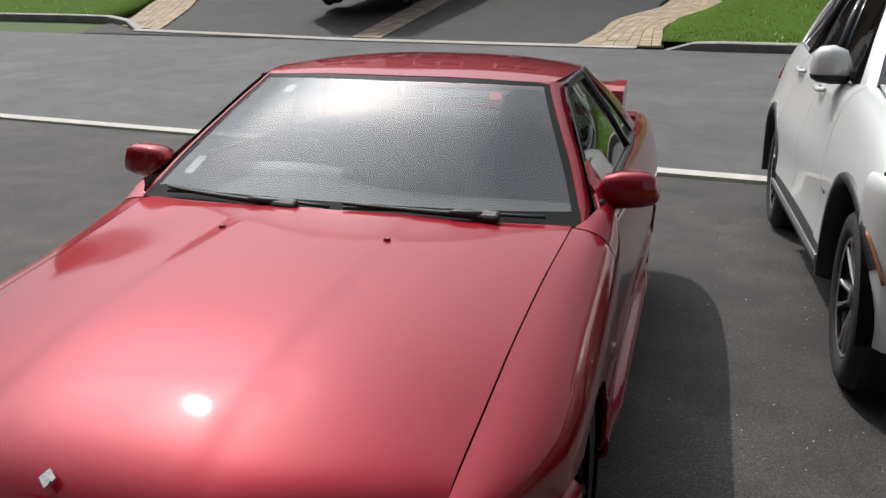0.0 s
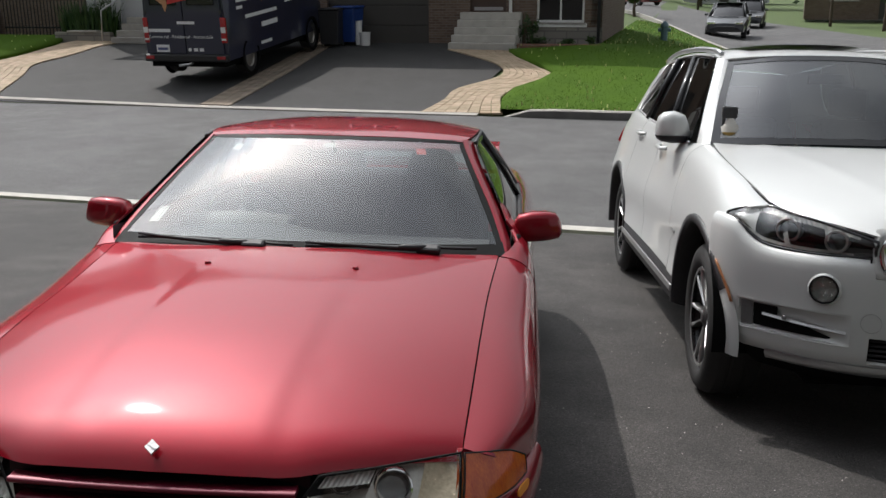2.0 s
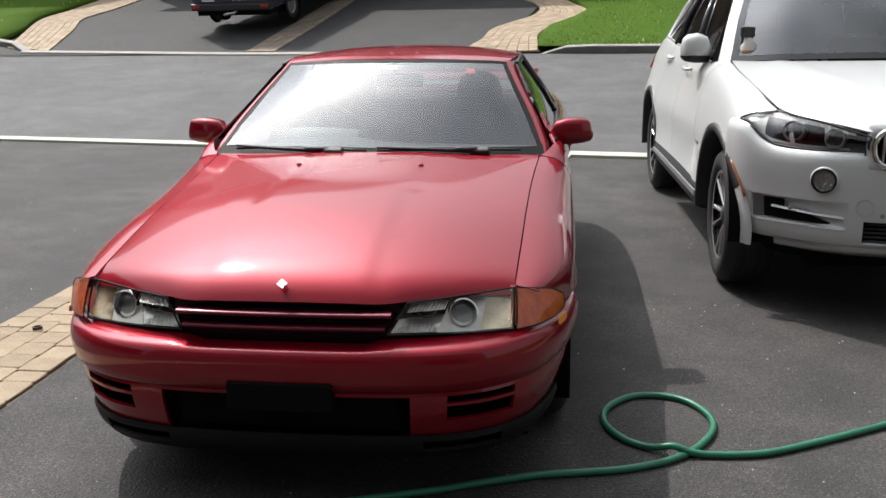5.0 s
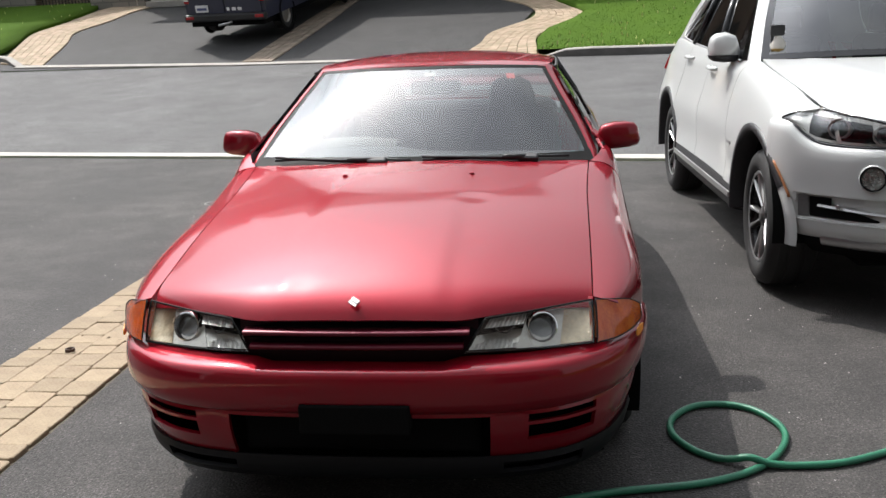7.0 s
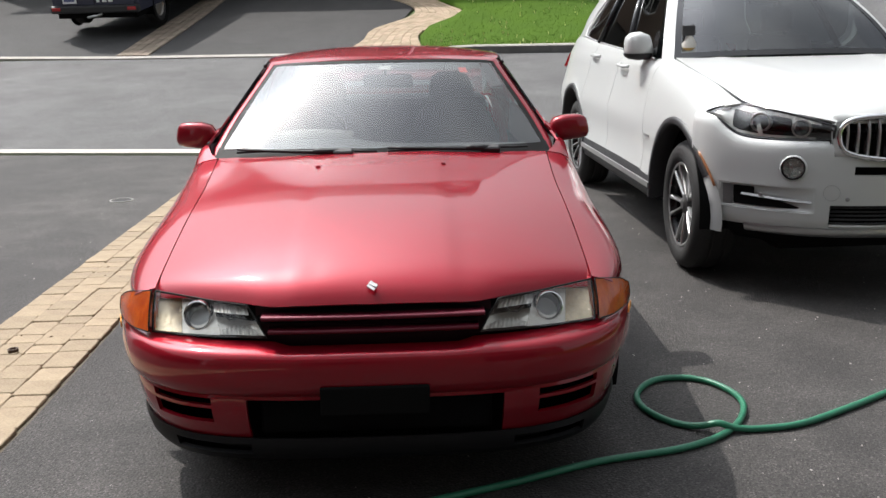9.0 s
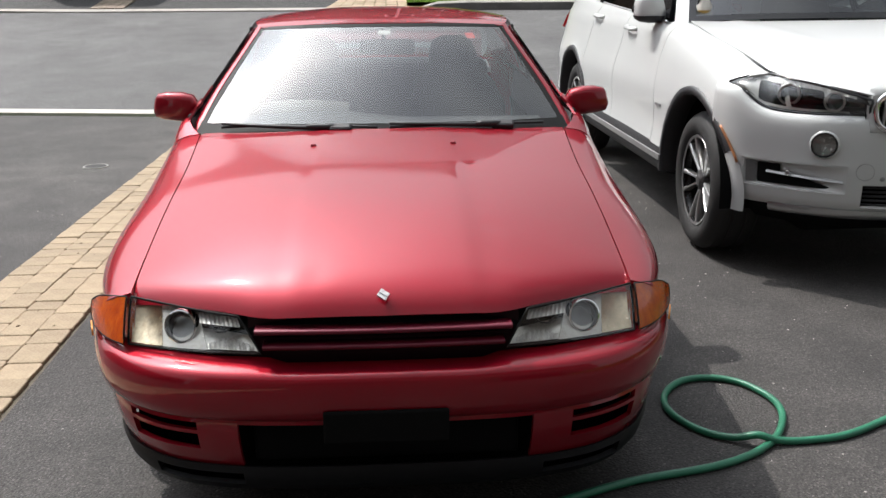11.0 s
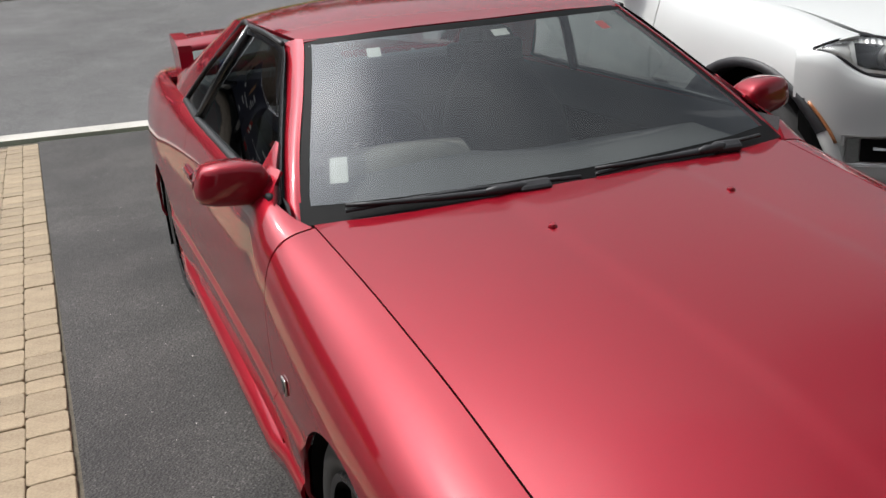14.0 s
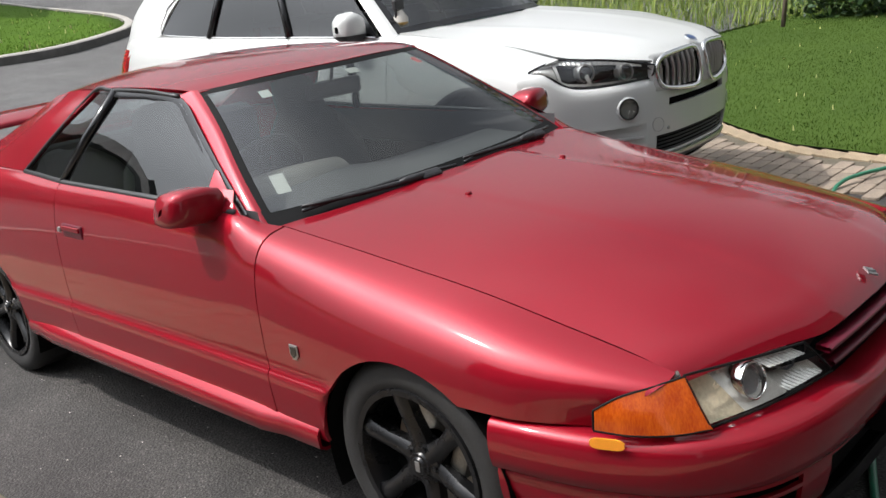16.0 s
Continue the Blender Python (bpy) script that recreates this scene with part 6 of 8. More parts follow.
    for y, z in ((1.50, 1.088), (2.42, 1.125)):
        hx = 0.952
        handle = tube("door_handle", spline([(s * (hx - 0.02), y - 0.11, z), (s * (hx + 0.016), y - 0.08, z), (s * (hx + 0.020), y, z + 0.004), (s * (hx + 0.016), y + 0.08, z + 0.005), (s * (hx - 0.02), y + 0.11, z + 0.005)], 4), 0.013, WHITE, suv, 8)
        handle["label"] = "white door handle"
    sheet("tail_lamp", net([[(0.86, 3.72, 1.16), (0.80, 3.93, 1.17), (0.68, 4.03, 1.17)], [(0.885, 3.78, 1.08), (0.82, 3.96, 1.08), (0.68, 4.06, 1.08)], [(0.90, 3.80, 0.98), (0.83, 3.97, 0.97), (0.70, 4.06, 0.97)]], 4, 4), RED_LENS, suv, side=s, thick=0.02, out=(1, 1, 0), label="red tail lamp")
    V = []
    for k in range(9):
        a = math.radians(136 + 22 * k / 8)
        for r in (0.510, 0.521):
            y, z = r * math.cos(a), 0.37 + r * math.sin(a)
            V.append((s * (curve_at(U_WIDE, y) + 0.003), y, z))
    link("side_marker", V, [(2 * k, 2 * k + 1, 2 * k + 3, 2 * k + 2) for k in range(8)], DULL_AMBER, suv, "slim amber marker along the arch").modifiers.new("thickness", "SOLIDIFY").thickness = 0.006
    box("fender_script", -0.055, 0.055, -0.002, 0.002, -0.008, 0.008, SCRIPT_GREY, suv, 0.002, pose(s * 0.952, 0.60, 0.70, 0, 0, 90), "small grey lettering as a plain bar")
sheet("tailgate", net([[(-0.60, 3.76, 1.575), (0, 3.85, 1.60), (0.60, 3.76, 1.575)], [(-0.74, 3.97, 1.22), (0, 4.05, 1.22), (0.74, 3.97, 1.22)], [(-0.76, 4.02, 0.9), (0, 4.10, 0.9), (0.76, 4.02, 0.9)], [(-0.78, 4.0, 0.42), (0, 4.08, 0.42), (0.78, 4.0, 0.42)]], 5, 5), WHITE, suv, thick=0.01, out=(0, 1, 0))
sheet("cowl", np.array([[(x, 0.585 + 0.12 * (x / 0.75) ** 2 + 0.06 * v, 1.163 + 0.004 * v - 0.012 * (x / 0.75) ** 2) for x in np.linspace(-0.75, 0.75, 13)] for v in (0, 1)]), BLACK_PLASTIC, suv)
tube("wiper", [(x, 0.66 + 0.10 * (x / 0.75) ** 2, 1.196 + 0.004 * math.sin(3 * x)) for x in np.linspace(-0.62, 0.55, 9)], 0.010, BLACK_PLASTIC, suv, 6)
sheet("dashboard", np.array([[(x, y, z) for x in np.linspace(-0.74, 0.74, 7)] for y, z in ((0.66, 1.13), (1.0, 1.15), (1.2, 1.12), (1.25, 0.9))]), DASH, suv)
for x in (-0.38, 0.38):
    st = box("front_seat", x - 0.25, x + 0.25, 1.62, 1.80, 0.8, 1.28, CLOTH, suv, 0.06, None, "", 3)
    box("headrest", x - 0.13, x + 0.13, 1.72, 1.82, 1.30, 1.48, CLOTH, st, 0.04, None, "", 3)
box("cabin_mirror", -0.11, 0.11, 1.20, 1.23, 1.50, 1.56, BLACK_PLASTIC, suv, 0.012)


HUB_GREY = material("hub_grey", (0.10, 0.10, 0.10), 0.4, 0.6, 0.2)


def suv_wheel(parent):
    R = 0.37
    rim = lathe("wheel", [(0.225, -0.01), (0.236, -0.002), (0.240, -0.004), (0.245, -0.010), (0.234, -0.03), (0.222, -0.12), (0.236, -0.22)], 48, RIM_BLACK, parent, None, "silver multi-spoke alloy wheel")
    lathe("tyre", [(0.243, -0.006), (0.262, 0.012), (0.30, 0.022), (0.335, 0.012), (0.358, -0.010), (0.366, -0.03), (R, -0.035), (R, -0.075), (0.364, -0.08), (0.364, -0.09), (R, -0.095), (R, -0.145), (0.364, -0.15), (0.364, -0.16), (R, -0.165), (R, -0.20), (0.355, -0.225), (0.30, -0.25), (0.243, -0.235)], 64, RUBBER, rim)
    lathe("rim_lip", [(0.230, 0.000), (0.236, 0.003), (0.243, 0.004), (0.247, -0.004)], 48, SILVER, rim)
    for k in range(5):
        for d in (-13, 13):
            bm = bmesh.new()
            rings = []
            for r, w, x, o in ((0.045, 0.010, -0.026, 0.0), (0.10, 0.007, -0.016, 0.1), (0.17, 0.008, -0.006, 0.25), (0.232, 0.014, 0.0, 0.4)):
                rings.append([bm.verts.new((x - dd, yy, r)) for dd, yy in ((0.006, -w), (0.0, -w * 0.6), (0.0, w * 0.6), (0.006, w), (0.04, w * 0.7), (0.04, -w * 0.7))])
            for a, b in zip(rings, rings[1:]):
                for i in range(6):
                    bm.faces.new((a[i], b[i], b[(i + 1) % 6], a[(i + 1) % 6]))
            bmesh.ops.recalc_face_normals(bm, faces=bm.faces)
            bmesh.ops.transform(bm, matrix=pose(0, 0, 0, 72 * k + d, 0, 0), verts=bm.verts)
            weld(part("spoke", bm, SILVER, rim))
    lathe("hub", [(0.0, -0.006), (0.028, -0.008), (0.034, -0.014), (0.055, -0.022), (0.062, -0.05)], 28, HUB_GREY, rim)
    # near-black disc paints the shade between the spokes
    lathe("wheel_back", [(0.0, -0.07), (0.21, -0.07), (0.222, -0.04)], 36, DARK, rim)
    lathe("brake_disc", [(0.07, -0.062), (0.17, -0.062), (0.17, -0.069)], 36, STEEL, rim)
    return rim


# the body narrows above its shoulders
reshape(suv, lambda x, y, z: x * (1 - 0.095 * smooth((z - 0.75) / 0.5) * smooth((y - 0.4) / 1.2)))
front = suv_wheel(suv)
front.matrix_basis = pose(0.905, 0, 0.37)
copy_sub(front, suv, pose(0.905, 2.933, 0.37, 20))
copy_sub(front, suv, pose(-0.905, 0, 0.37, 30, 0, 178))
copy_sub(front, suv, pose(-0.905, 2.933, 0.37, 50, 0, 180))

# spray can on the dashboard
can = empty("spray_bottle", suv.matrix_basis @ pose(-0.635, 0.80, 1.155), "spray bottle with a black trigger on the dashboard", "spray bottle")
lathe("bottle", [(0.0, 0.0), (0.045, 0.0), (0.048, 0.02), (0.048, 0.10), (0.03, 0.13), (0.018, 0.15), (0.0, 0.15)], 18, material("bottle_plastic", (0.55, 0.53, 0.48), 0.4), can, pose(0, 0, 0, 0, -90, 0))
lathe("bottle_label", [(0.0495, 0.045), (0.0495, 0.075)], 18, material("bottle_stripe", (0.35, 0.22, 0.05), 0.5), can, pose(0, 0, 0, 0, -90, 0))
box("trigger_head", -0.05, 0.035, -0.018, 0.018, 0.15, 0.215, BLACK_PLASTIC, can, 0.01)
box("trigger", -0.045, -0.03, -0.008, 0.008, 0.10, 0.16, BLACK_PLASTIC, can, 0.004)
# ---- across the street ----
def brick_material(name, c1, c2, mortar, scale=1.0):
    m = material(name, c1, 0.9, 0, 0.2, 4, 0.0, 60)
    n, l = m.node_tree.nodes, m.node_tree.links
    b = n["Principled BSDF"]
    co = next(x for x in n if x.type == "TEX_COORD")
    mp = n.new("ShaderNodeMapping")
    mp.inputs["Rotation"].default_value = (radians(90), 0, 0)
    br = n.new("ShaderNodeTexBrick")
    br.inputs["Color1"].default_value, br.inputs["Color2"].default_value, br.inputs["Mortar"].default_value = (*c1, 1), (*c2, 1), (*mortar, 1)
    br.inputs["Scale"].default_value = scale
    br.inputs["Brick Width"].default_value, br.inputs["Row Height"].default_value, br.inputs["Mortar Size"].default_value = 0.21, 0.07, 0.006
    l.new(co.outputs["Object"], mp.inputs["Vector"])
    l.new(mp.outputs["Vector"], br.inputs["Vector"])
    l.new(br.outputs["Color"], b.inputs["Base Color"])
    bp = n.new("ShaderNodeBump")
    bp.inputs["Strength"].default_value, bp.inputs["Distance"].default_value = 0.4, 0.01
    bp.invert = True
    l.new(br.outputs["Fac"], bp.inputs["Height"])
    l.new(bp.outputs["Normal"], b.inputs["Normal"])
    return m


BRICK = brick_material("brown_brick", (0.115, 0.075, 0.055), (0.165, 0.115, 0.085), (0.19, 0.17, 0.15))
BRICK_RED = brick_material("red_brick", (0.20, 0.085, 0.06), (0.26, 0.12, 0.085), (0.24, 0.22, 0.19))
STONE = brick_material("grey_block", (0.20, 0.185, 0.165), (0.27, 0.25, 0.22), (0.15, 0.14, 0.13), 0.35)
SIDING = material("pale_siding", (0.52, 0.53, 0.54), 0.6, 0, 0.05, 2, 0, 40)
SHINGLE = material("dark_shingles", (0.055, 0.052, 0.05), 0.9, 0, 0.3, 5, 0.5, 60)
GARAGE_DARK = material("dark_garage_door", (0.055, 0.050, 0.045), 0.5, 0, 0.08, 2)
WHITE_TRIM = material("white_trim", (0.74, 0.74, 0.72), 0.5, 0, 0.05, 4)
WINDOW = glass("house_glass", (0.08, 0.09, 0.10))
ROOM = material("dim_room", (0.03, 0.03, 0.032), 0.9, 0, 0.2)
IRON = material("black_iron", (0.015, 0.015, 0.016), 0.5, 0.4, 0.2)
LEAF = per_island(material("shrub_leaf", (0.030, 0.070, 0.014), 0.6, 0, 0.3, 6), 0.5, 0.03)
LEAF_TREE = per_island(material("tree_leaf", (0.045, 0.085, 0.016), 0.6, 0, 0.3, 3), 0.5, 0.03)
LEAF_BLADE = per_island(material("long_leaf", (0.028, 0.075, 0.014), 0.5, 0, 0.3, 6), 0.45, 0.03)
BARK = material("bark", (0.085, 0.062, 0.045), 0.95, 0, 0.4, 14, 0.7, 40, stretch=(1, 1, 0.2))


def wall(name, m, x0, x1, z0, z1, holes, mat_, parent, depth=0.28):
    """A wall in its own plane (x, z), thick towards +y, with holes (x0, x1, z0, z1) right through."""
    xs = sorted({x0, x1, *[h[0] for h in holes], *[h[1] for h in holes]})
    zs = sorted({z0, z1, *[h[2] for h in holes], *[h[3] for h in holes]})
    solid = {}
    for i in range(len(xs) - 1):
        for j in range(len(zs) - 1):
            cx, cz = (xs[i] + xs[i + 1]) / 2, (zs[j] + zs[j + 1]) / 2
            solid[i, j] = not any(h[0] < cx < h[1] and h[2] < cz < h[3] for h in holes)
    V, F, ids = [], [], {}
    def vid(i, j, k):
        if (i, j, k) not in ids:
            ids[i, j, k] = len(V)
            V.append((xs[i], depth * k, zs[j]))
        return ids[i, j, k]
    for (i, j), on in solid.items():
        if not on:
            continue
        F.append((vid(i, j, 0), vid(i + 1, j, 0), vid(i + 1, j + 1, 0), vid(i, j + 1, 0)))
        F.append((vid(i, j, 1), vid(i, j + 1, 1), vid(i + 1, j + 1, 1), vid(i + 1, j, 1)))
        if not solid.get((i - 1, j)):
            F.append((vid(i, j, 0), vid(i, j + 1, 0), vid(i, j + 1, 1), vid(i, j, 1)))
        if not solid.get((i + 1, j)):
            F.append((vid(i + 1, j, 0), vid(i + 1, j, 1), vid(i + 1, j + 1, 1), vid(i + 1, j + 1, 0)))
        if not solid.get((i, j - 1)):
            F.append((vid(i, j, 0), vid(i, j, 1), vid(i + 1, j, 1), vid(i + 1, j, 0)))
        if not solid.get((i, j + 1)):
            F.append((vid(i, j + 1, 0), vid(i + 1, j + 1, 0), vid(i + 1, j + 1, 1), vid(i, j + 1, 1)))
    return link(name, V, F, mat_, parent, "", False, m)


def house_window(parent, x0, x1, z0, z1, y=0.0, bars=1):
    win = box("window", x0, x1, y + 0.20, y + 0.24, z0, z1, ROOM, parent)
    for nm, a in (("window_frame", (x0, x0 + 0.06, z0, z1)), ("window_frame", (x1 - 0.06, x1, z0, z1)), ("window_frame", (x0 + 0.06, x1 - 0.06, z0, z0 + 0.06)), ("window_frame", (x0 + 0.06, x1 - 0.06, z1 - 0.06, z1))):
        box(nm, a[0], a[1], y + 0.06, y + 0.14, a[2], a[3], WHITE_TRIM, win, 0.006)
    for k in range(bars):
        xm = x0 + (x1 - x0) * (k + 1) / (bars + 1)
        box("window_bar", xm - 0.025, xm + 0.025, y + 0.07, y + 0.13, z0 + 0.06, z1 - 0.06, WHITE_TRIM, win, 0.005)
    box("pane", x0 + 0.05, x1 - 0.05, y + 0.095, y + 0.103, z0 + 0.05, z1 - 0.05, WINDOW, win)
    box("window_sill", x0 - 0.05, x1 + 0.05, y - 0.05, y + 0.08, z0 - 0.07, z0, CONCRETE, win, 0.008)
    return win


def garage_door(parent, x0, x1, z0, z1, mat_, y=0.1):
    door = box("garage_door", x0, x1, y + 0.03, y + 0.06, z0, z1, mat_, parent)
    n = 4
    h = (z1 - z0) / n
    for i in range(n):
        pn = box("door_panel", x0 + 0.01, x1 - 0.01, y, y + 0.03, z0 + h * i + 0.008, z0 + h * (i + 1) - 0.008, mat_, door, 0.008)
    return door


def gable_roof(parent, x0, x1, y0, y1, z, rise, mat_):
    """Pitched roof with its ridge along x and eaves over y0 and y1."""
    ym, t = (y0 + y1) / 2, 0.22
    sec = [(y0 - 0.4, z - 0.1), (ym, z + rise), (y1 + 0.4, z - 0.1), (y1 + 0.4, z - 0.1 - t), (ym, z + rise - t), (y0 - 0.4, z - 0.1 - t)]
    V = [(x, y, zz) for x in (x0 - 0.4, x1 + 0.4) for y, zz in sec]
    F = [tuple(range(5, -1, -1)), tuple(range(6, 12))] + [(k, (k + 1) % 6, 6 + (k + 1) % 6, 6 + k) for k in range(6)]
    r = link("roof", V, F, mat_, parent, "", False)
    for x in (x0, x1):
        link("gable", [(x, y0, z - 0.3), (x, y1, z - 0.3), (x, ym, z + rise - t)], [(0, 1, 2)], SIDING, parent, "", False)
    return r


# semi-detached brick house with two garages
house = empty("brick_house", STREET @ pose(0, 16.4, 0), "dark brown brick house with garages and pale windows", "house")
W0 = -13.4
holes = [(-12.95, -10.92, 0.0, 2.15), (-10.1, -7.12, 0.0, 2.15), (-5.95, -4.95, 0.90, 3.0), (-4.12, -2.85, 0.62, 2.1), (-12.4, -10.6, 3.6, 5.0), (-9.4, -7.6, 3.6, 5.0), (-5.2, -3.4, 3.8, 5.1)]
wall("wall", None, W0, -2.38, -0.5, 6.6, holes, BRICK, house)
wall("wall", pose(-2.38, 0, 0, 0, 0, 90), 0.0, 9.0, -1.0, 6.6, [], BRICK, house)
wall("wall", pose(W0, 9.0, 0, 0, 0, -90), 0.0, 9.0, -0.5, 6.6, [], BRICK, house)
wall("wall", pose(-2.38, 9.0, 0, 0, 0, 180), 0.0, 11.0, -1.0, 6.6, [], BRICK, house)
gable_roof(house, W0, -2.1, 0.0, 9.0, 6.6, 2.0, SHINGLE)
garage_door(house, -12.95, -10.92, -0.02, 2.15, GARAGE_DARK)
garage_door(house, -10.1, -7.12, -0.02, 2.15, GARAGE_DARK)
box("door_threshold", -10.1, -7.12, -0.02, 0.14, -0.06, 0.03, CONCRETE_PALE, house, 0.008)
house_window(house, -4.12, -2.85, 0.62, 2.1, bars=1)
for x0, x1 in ((-4.05, -3.52), (-3.44, -2.92)):
    box("window_blind", x0, x1, 0.11, 0.125, 0.70, 2.04, WHITE_TRIM, house)
box("window_surround", -4.20, -2.77, -0.05, 0.0, 0.50, 0.60, WHITE_TRIM, house, 0.01)
for h in holes[4:]:
    house_window(house, *h)
front_door = box("front_door", -5.95, -4.95, 0.10, 0.16, 0.90, 3.0, material("brown_door", (0.07, 0.045, 0.035), 0.4), house, 0.01)
box("kick_plate", -5.85, -5.05, 0.085, 0.10, 0.93, 1.02, SILVER, front_door, 0.003)
box("foundation", -4.4, -2.36, -0.03, 0.0, -0.3, 0.50, STONE, house)
box("rain_pipe", -4.86, -4.78, -0.09, -0.01, 0.3, 5.8, WHITE_TRIM, house, 0.01)
box("rain_pipe", -2.50, -2.42, -0.09, -0.01, 0.1, 5.8, IRON, house, 0.01)

steps = empty("front_steps", STREET @ pose(0, 0, 0), "pale concrete block front steps", "steps")
for k in range(5):
    z1 = -0.05 + 0.187 * (k + 1)
    box("step", -6.28 + 0.03 * k, -4.50, 15.22 + 0.22 * k, 16.38, z1 - 0.187, z1, CONCRETE_PALE, steps, 0.015)
box("step_base", -6.28, -4.50, 15.25, 16.36, -0.4, -0.05, CONCRETE, steps)


def leaf_cloud(name, centre, size, count, leaf, mat_, parent, seed, flat=0.0):
    """Many small leaves scattered in clumps through an uneven volume."""
    r = np.random.RandomState(seed)
    clumps = r.normal(size=(max(5, count // 60), 3))
    clumps /= np.maximum(1, np.linalg.norm(clumps, axis=1))[:, None]
    clumps *= r.uniform(0.45, 1.0, (len(clumps), 1))
    c = clumps[r.randint(0, len(clumps), count)] + r.normal(scale=0.22, size=(count, 3))
    c = c * np.array(size) + np.array(centre)
    V = np.zeros((count, 4, 3))
    d1 = r.normal(size=(count, 3))
    d1 /= np.linalg.norm(d1, axis=1)[:, None]
    d2 = np.cross(d1, r.normal(size=(count, 3)))
    d2 /= np.linalg.norm(d2, axis=1)[:, None]
    ls = leaf * r.uniform(0.6, 1.4, (count, 1))
    V[:, 0], V[:, 1], V[:, 2], V[:, 3] = c - d1 * ls, c + d2 * ls * 0.45, c + d1 * ls, c - d2 * ls * 0.45
    F = np.arange(count * 4).reshape(-1, 4)
    return link(name, V.reshape(-1, 3).tolist(), F.tolist(), mat_, parent, "", False)


def blades(name, spots, height, width, mat_, parent=None, seed=1, lean=0.4):
    """Long leaves or grass blades from their feet; spots is (n, 3)."""
    r = np.random.RandomState(seed)
    P = np.asarray(spots, float)
    n = len(P)
    a = r.uniform(0, 2 * math.pi, n)
    h = height * r.uniform(0.55, 1.25, n)
    w = width * r.uniform(0.7, 1.3, n)
    dx, dy = np.cos(a), np.sin(a)
    le = lean * h * r.uniform(0.2, 1.0, n)
    V = np.zeros((n, 5, 3))
    V[:, 0] = P + np.stack([-dy * w, dx * w, 0 * a], 1)
    V[:, 1] = P + np.stack([dy * w, -dx * w, 0 * a], 1)
    mid = P + np.stack([dx * le * 0.35, dy * le * 0.35, h * 0.6], 1)
    V[:, 2] = mid + np.stack([dy * w * 0.7, -dx * w * 0.7, 0 * a], 1)
    V[:, 3] = mid + np.stack([-dy * w * 0.7, dx * w * 0.7, 0 * a], 1)
    V[:, 4] = P + np.stack([dx * le, dy * le, h], 1)
    b = np.arange(n)[:, None] * 5
    F = [tuple(q) for q in (b + np.array([0, 1, 2, 3]))] + [tuple(q) for q in (b + np.array([3, 2, 4]))]
    return link(name, V.reshape(-1, 3).tolist(), F, mat_, parent, "", False)


def shrub(name, m, size, count, leaf, label, seed, mat_=None):
    ob = empty(name, m, label, "shrub")
    leaf_cloud("foliage", (0, 0, size[2] * 0.9), size, count, leaf, mat_ or LEAF, ob, seed)
    r = random.Random(seed)
    for k in range(5):
        a = r.uniform(0, 6.28)
        tube("stem", [(0, 0, -0.1), (size[0] * 0.3 * math.cos(a), size[1] * 0.3 * math.sin(a), size[2] * 0.6), (size[0] * 0.6 * math.cos(a), size[1] * 0.6 * math.sin(a), size[2] * 1.2)], [0.012, 0.008, 0.004], BARK, ob, 5)
    return ob


def tree(m, height, spread, seed, label, leaves=2600, leaf=0.09, trunk=0.16, clear=0.35):
    ob = empty("tree", m, label, "tree")
    r = random.Random(seed)
    top = height * 0.9
    tr = [(0, 0, -0.2), (r.uniform(-.05, .05), r.uniform(-.05, .05), height * clear), (r.uniform(-.15, .15), r.uniform(-.15, .15), height * 0.62), (r.uniform(-.2, .2), r.uniform(-.2, .2), top)]
    tube("trunk", spline(tr, 4), [trunk * (1 - 0.85 * k / 12) for k in range(13)], BARK, ob, 9)
    V, F = [], []
    for k in range(9):
        z = height * (clear + (0.92 - clear) * k / 9)
        a = k * 2.4 + r.uniform(-.3, .3)
        ln = spread * (1.05 - 0.5 * k / 9) * r.uniform(0.7, 1.1)
        v, f = tube_mesh([(0, 0, z), (ln * 0.5 * math.cos(a), ln * 0.5 * math.sin(a), z + ln * 0.28), (ln * math.cos(a), ln * math.sin(a), z + ln * 0.42)], [trunk * 0.35, trunk * 0.2, trunk * 0.06], 6)
        o = len(V)
        V += v
        F += [tuple(i + o for i in q) for q in f]
    link("limbs", V, F, BARK, ob)
    leaf_cloud("crown", (0, 0, height * (clear + 1) / 2 + 0.2), (spread, spread, height * (1 - clear) * 0.5), leaves, leaf, LEAF_TREE, ob, seed)
    return ob


# beds, planter and shrubs in front of the houses
bedf = box("bed_edge", -4.50, -2.30, 15.55, 15.75, -0.25, 0.10, BRICK_RED, None, 0.01)
bedf.matrix_basis = STREET
tagged(bedf, "low brick edging of a planting bed", "edging")
for a, s, w, h, sd in ((-4.25, 16.0, 0.22, 0.55, 3), (-3.95, 15.95, 0.28, 0.14, 4), (-3.2, 16.0, 0.3, 0.12, 5), (-2.6, 15.95, 0.12, 0.18, 6)):
    shrub("shrub", STREET @ pose(a, s, -0.02), (w, w, h), 420, 0.045, "small leafy shrub in a bed by the wall", sd)
planter = empty("planter", STREET @ pose(0, 0, 0), "stone block planter with long green leaves", "planter")
box("planter_wall", -18.75, -16.85, 15.95, 16.15, -0.25, 0.30, STONE, planter, 0.015)
box("planter_cap", -18.3, -17.3, 15.92, 16.2, 0.30, 0.35, CONCRETE_PALE, planter, 0.01)
r_ = np.random.RandomState(7)
sp = np.stack([r_.uniform(-18.7, -16.9, 700), r_.uniform(16.2, 16.7, 700), np.full(700, 0.1)], 1)
blades("long_leaves", sp, 0.95, 0.022, LEAF_BLADE, planter, 3, 0.5)
box("soil", -18.75, -16.85, 16.15, 16.75, -0.2, 0.18, SAND, planter)
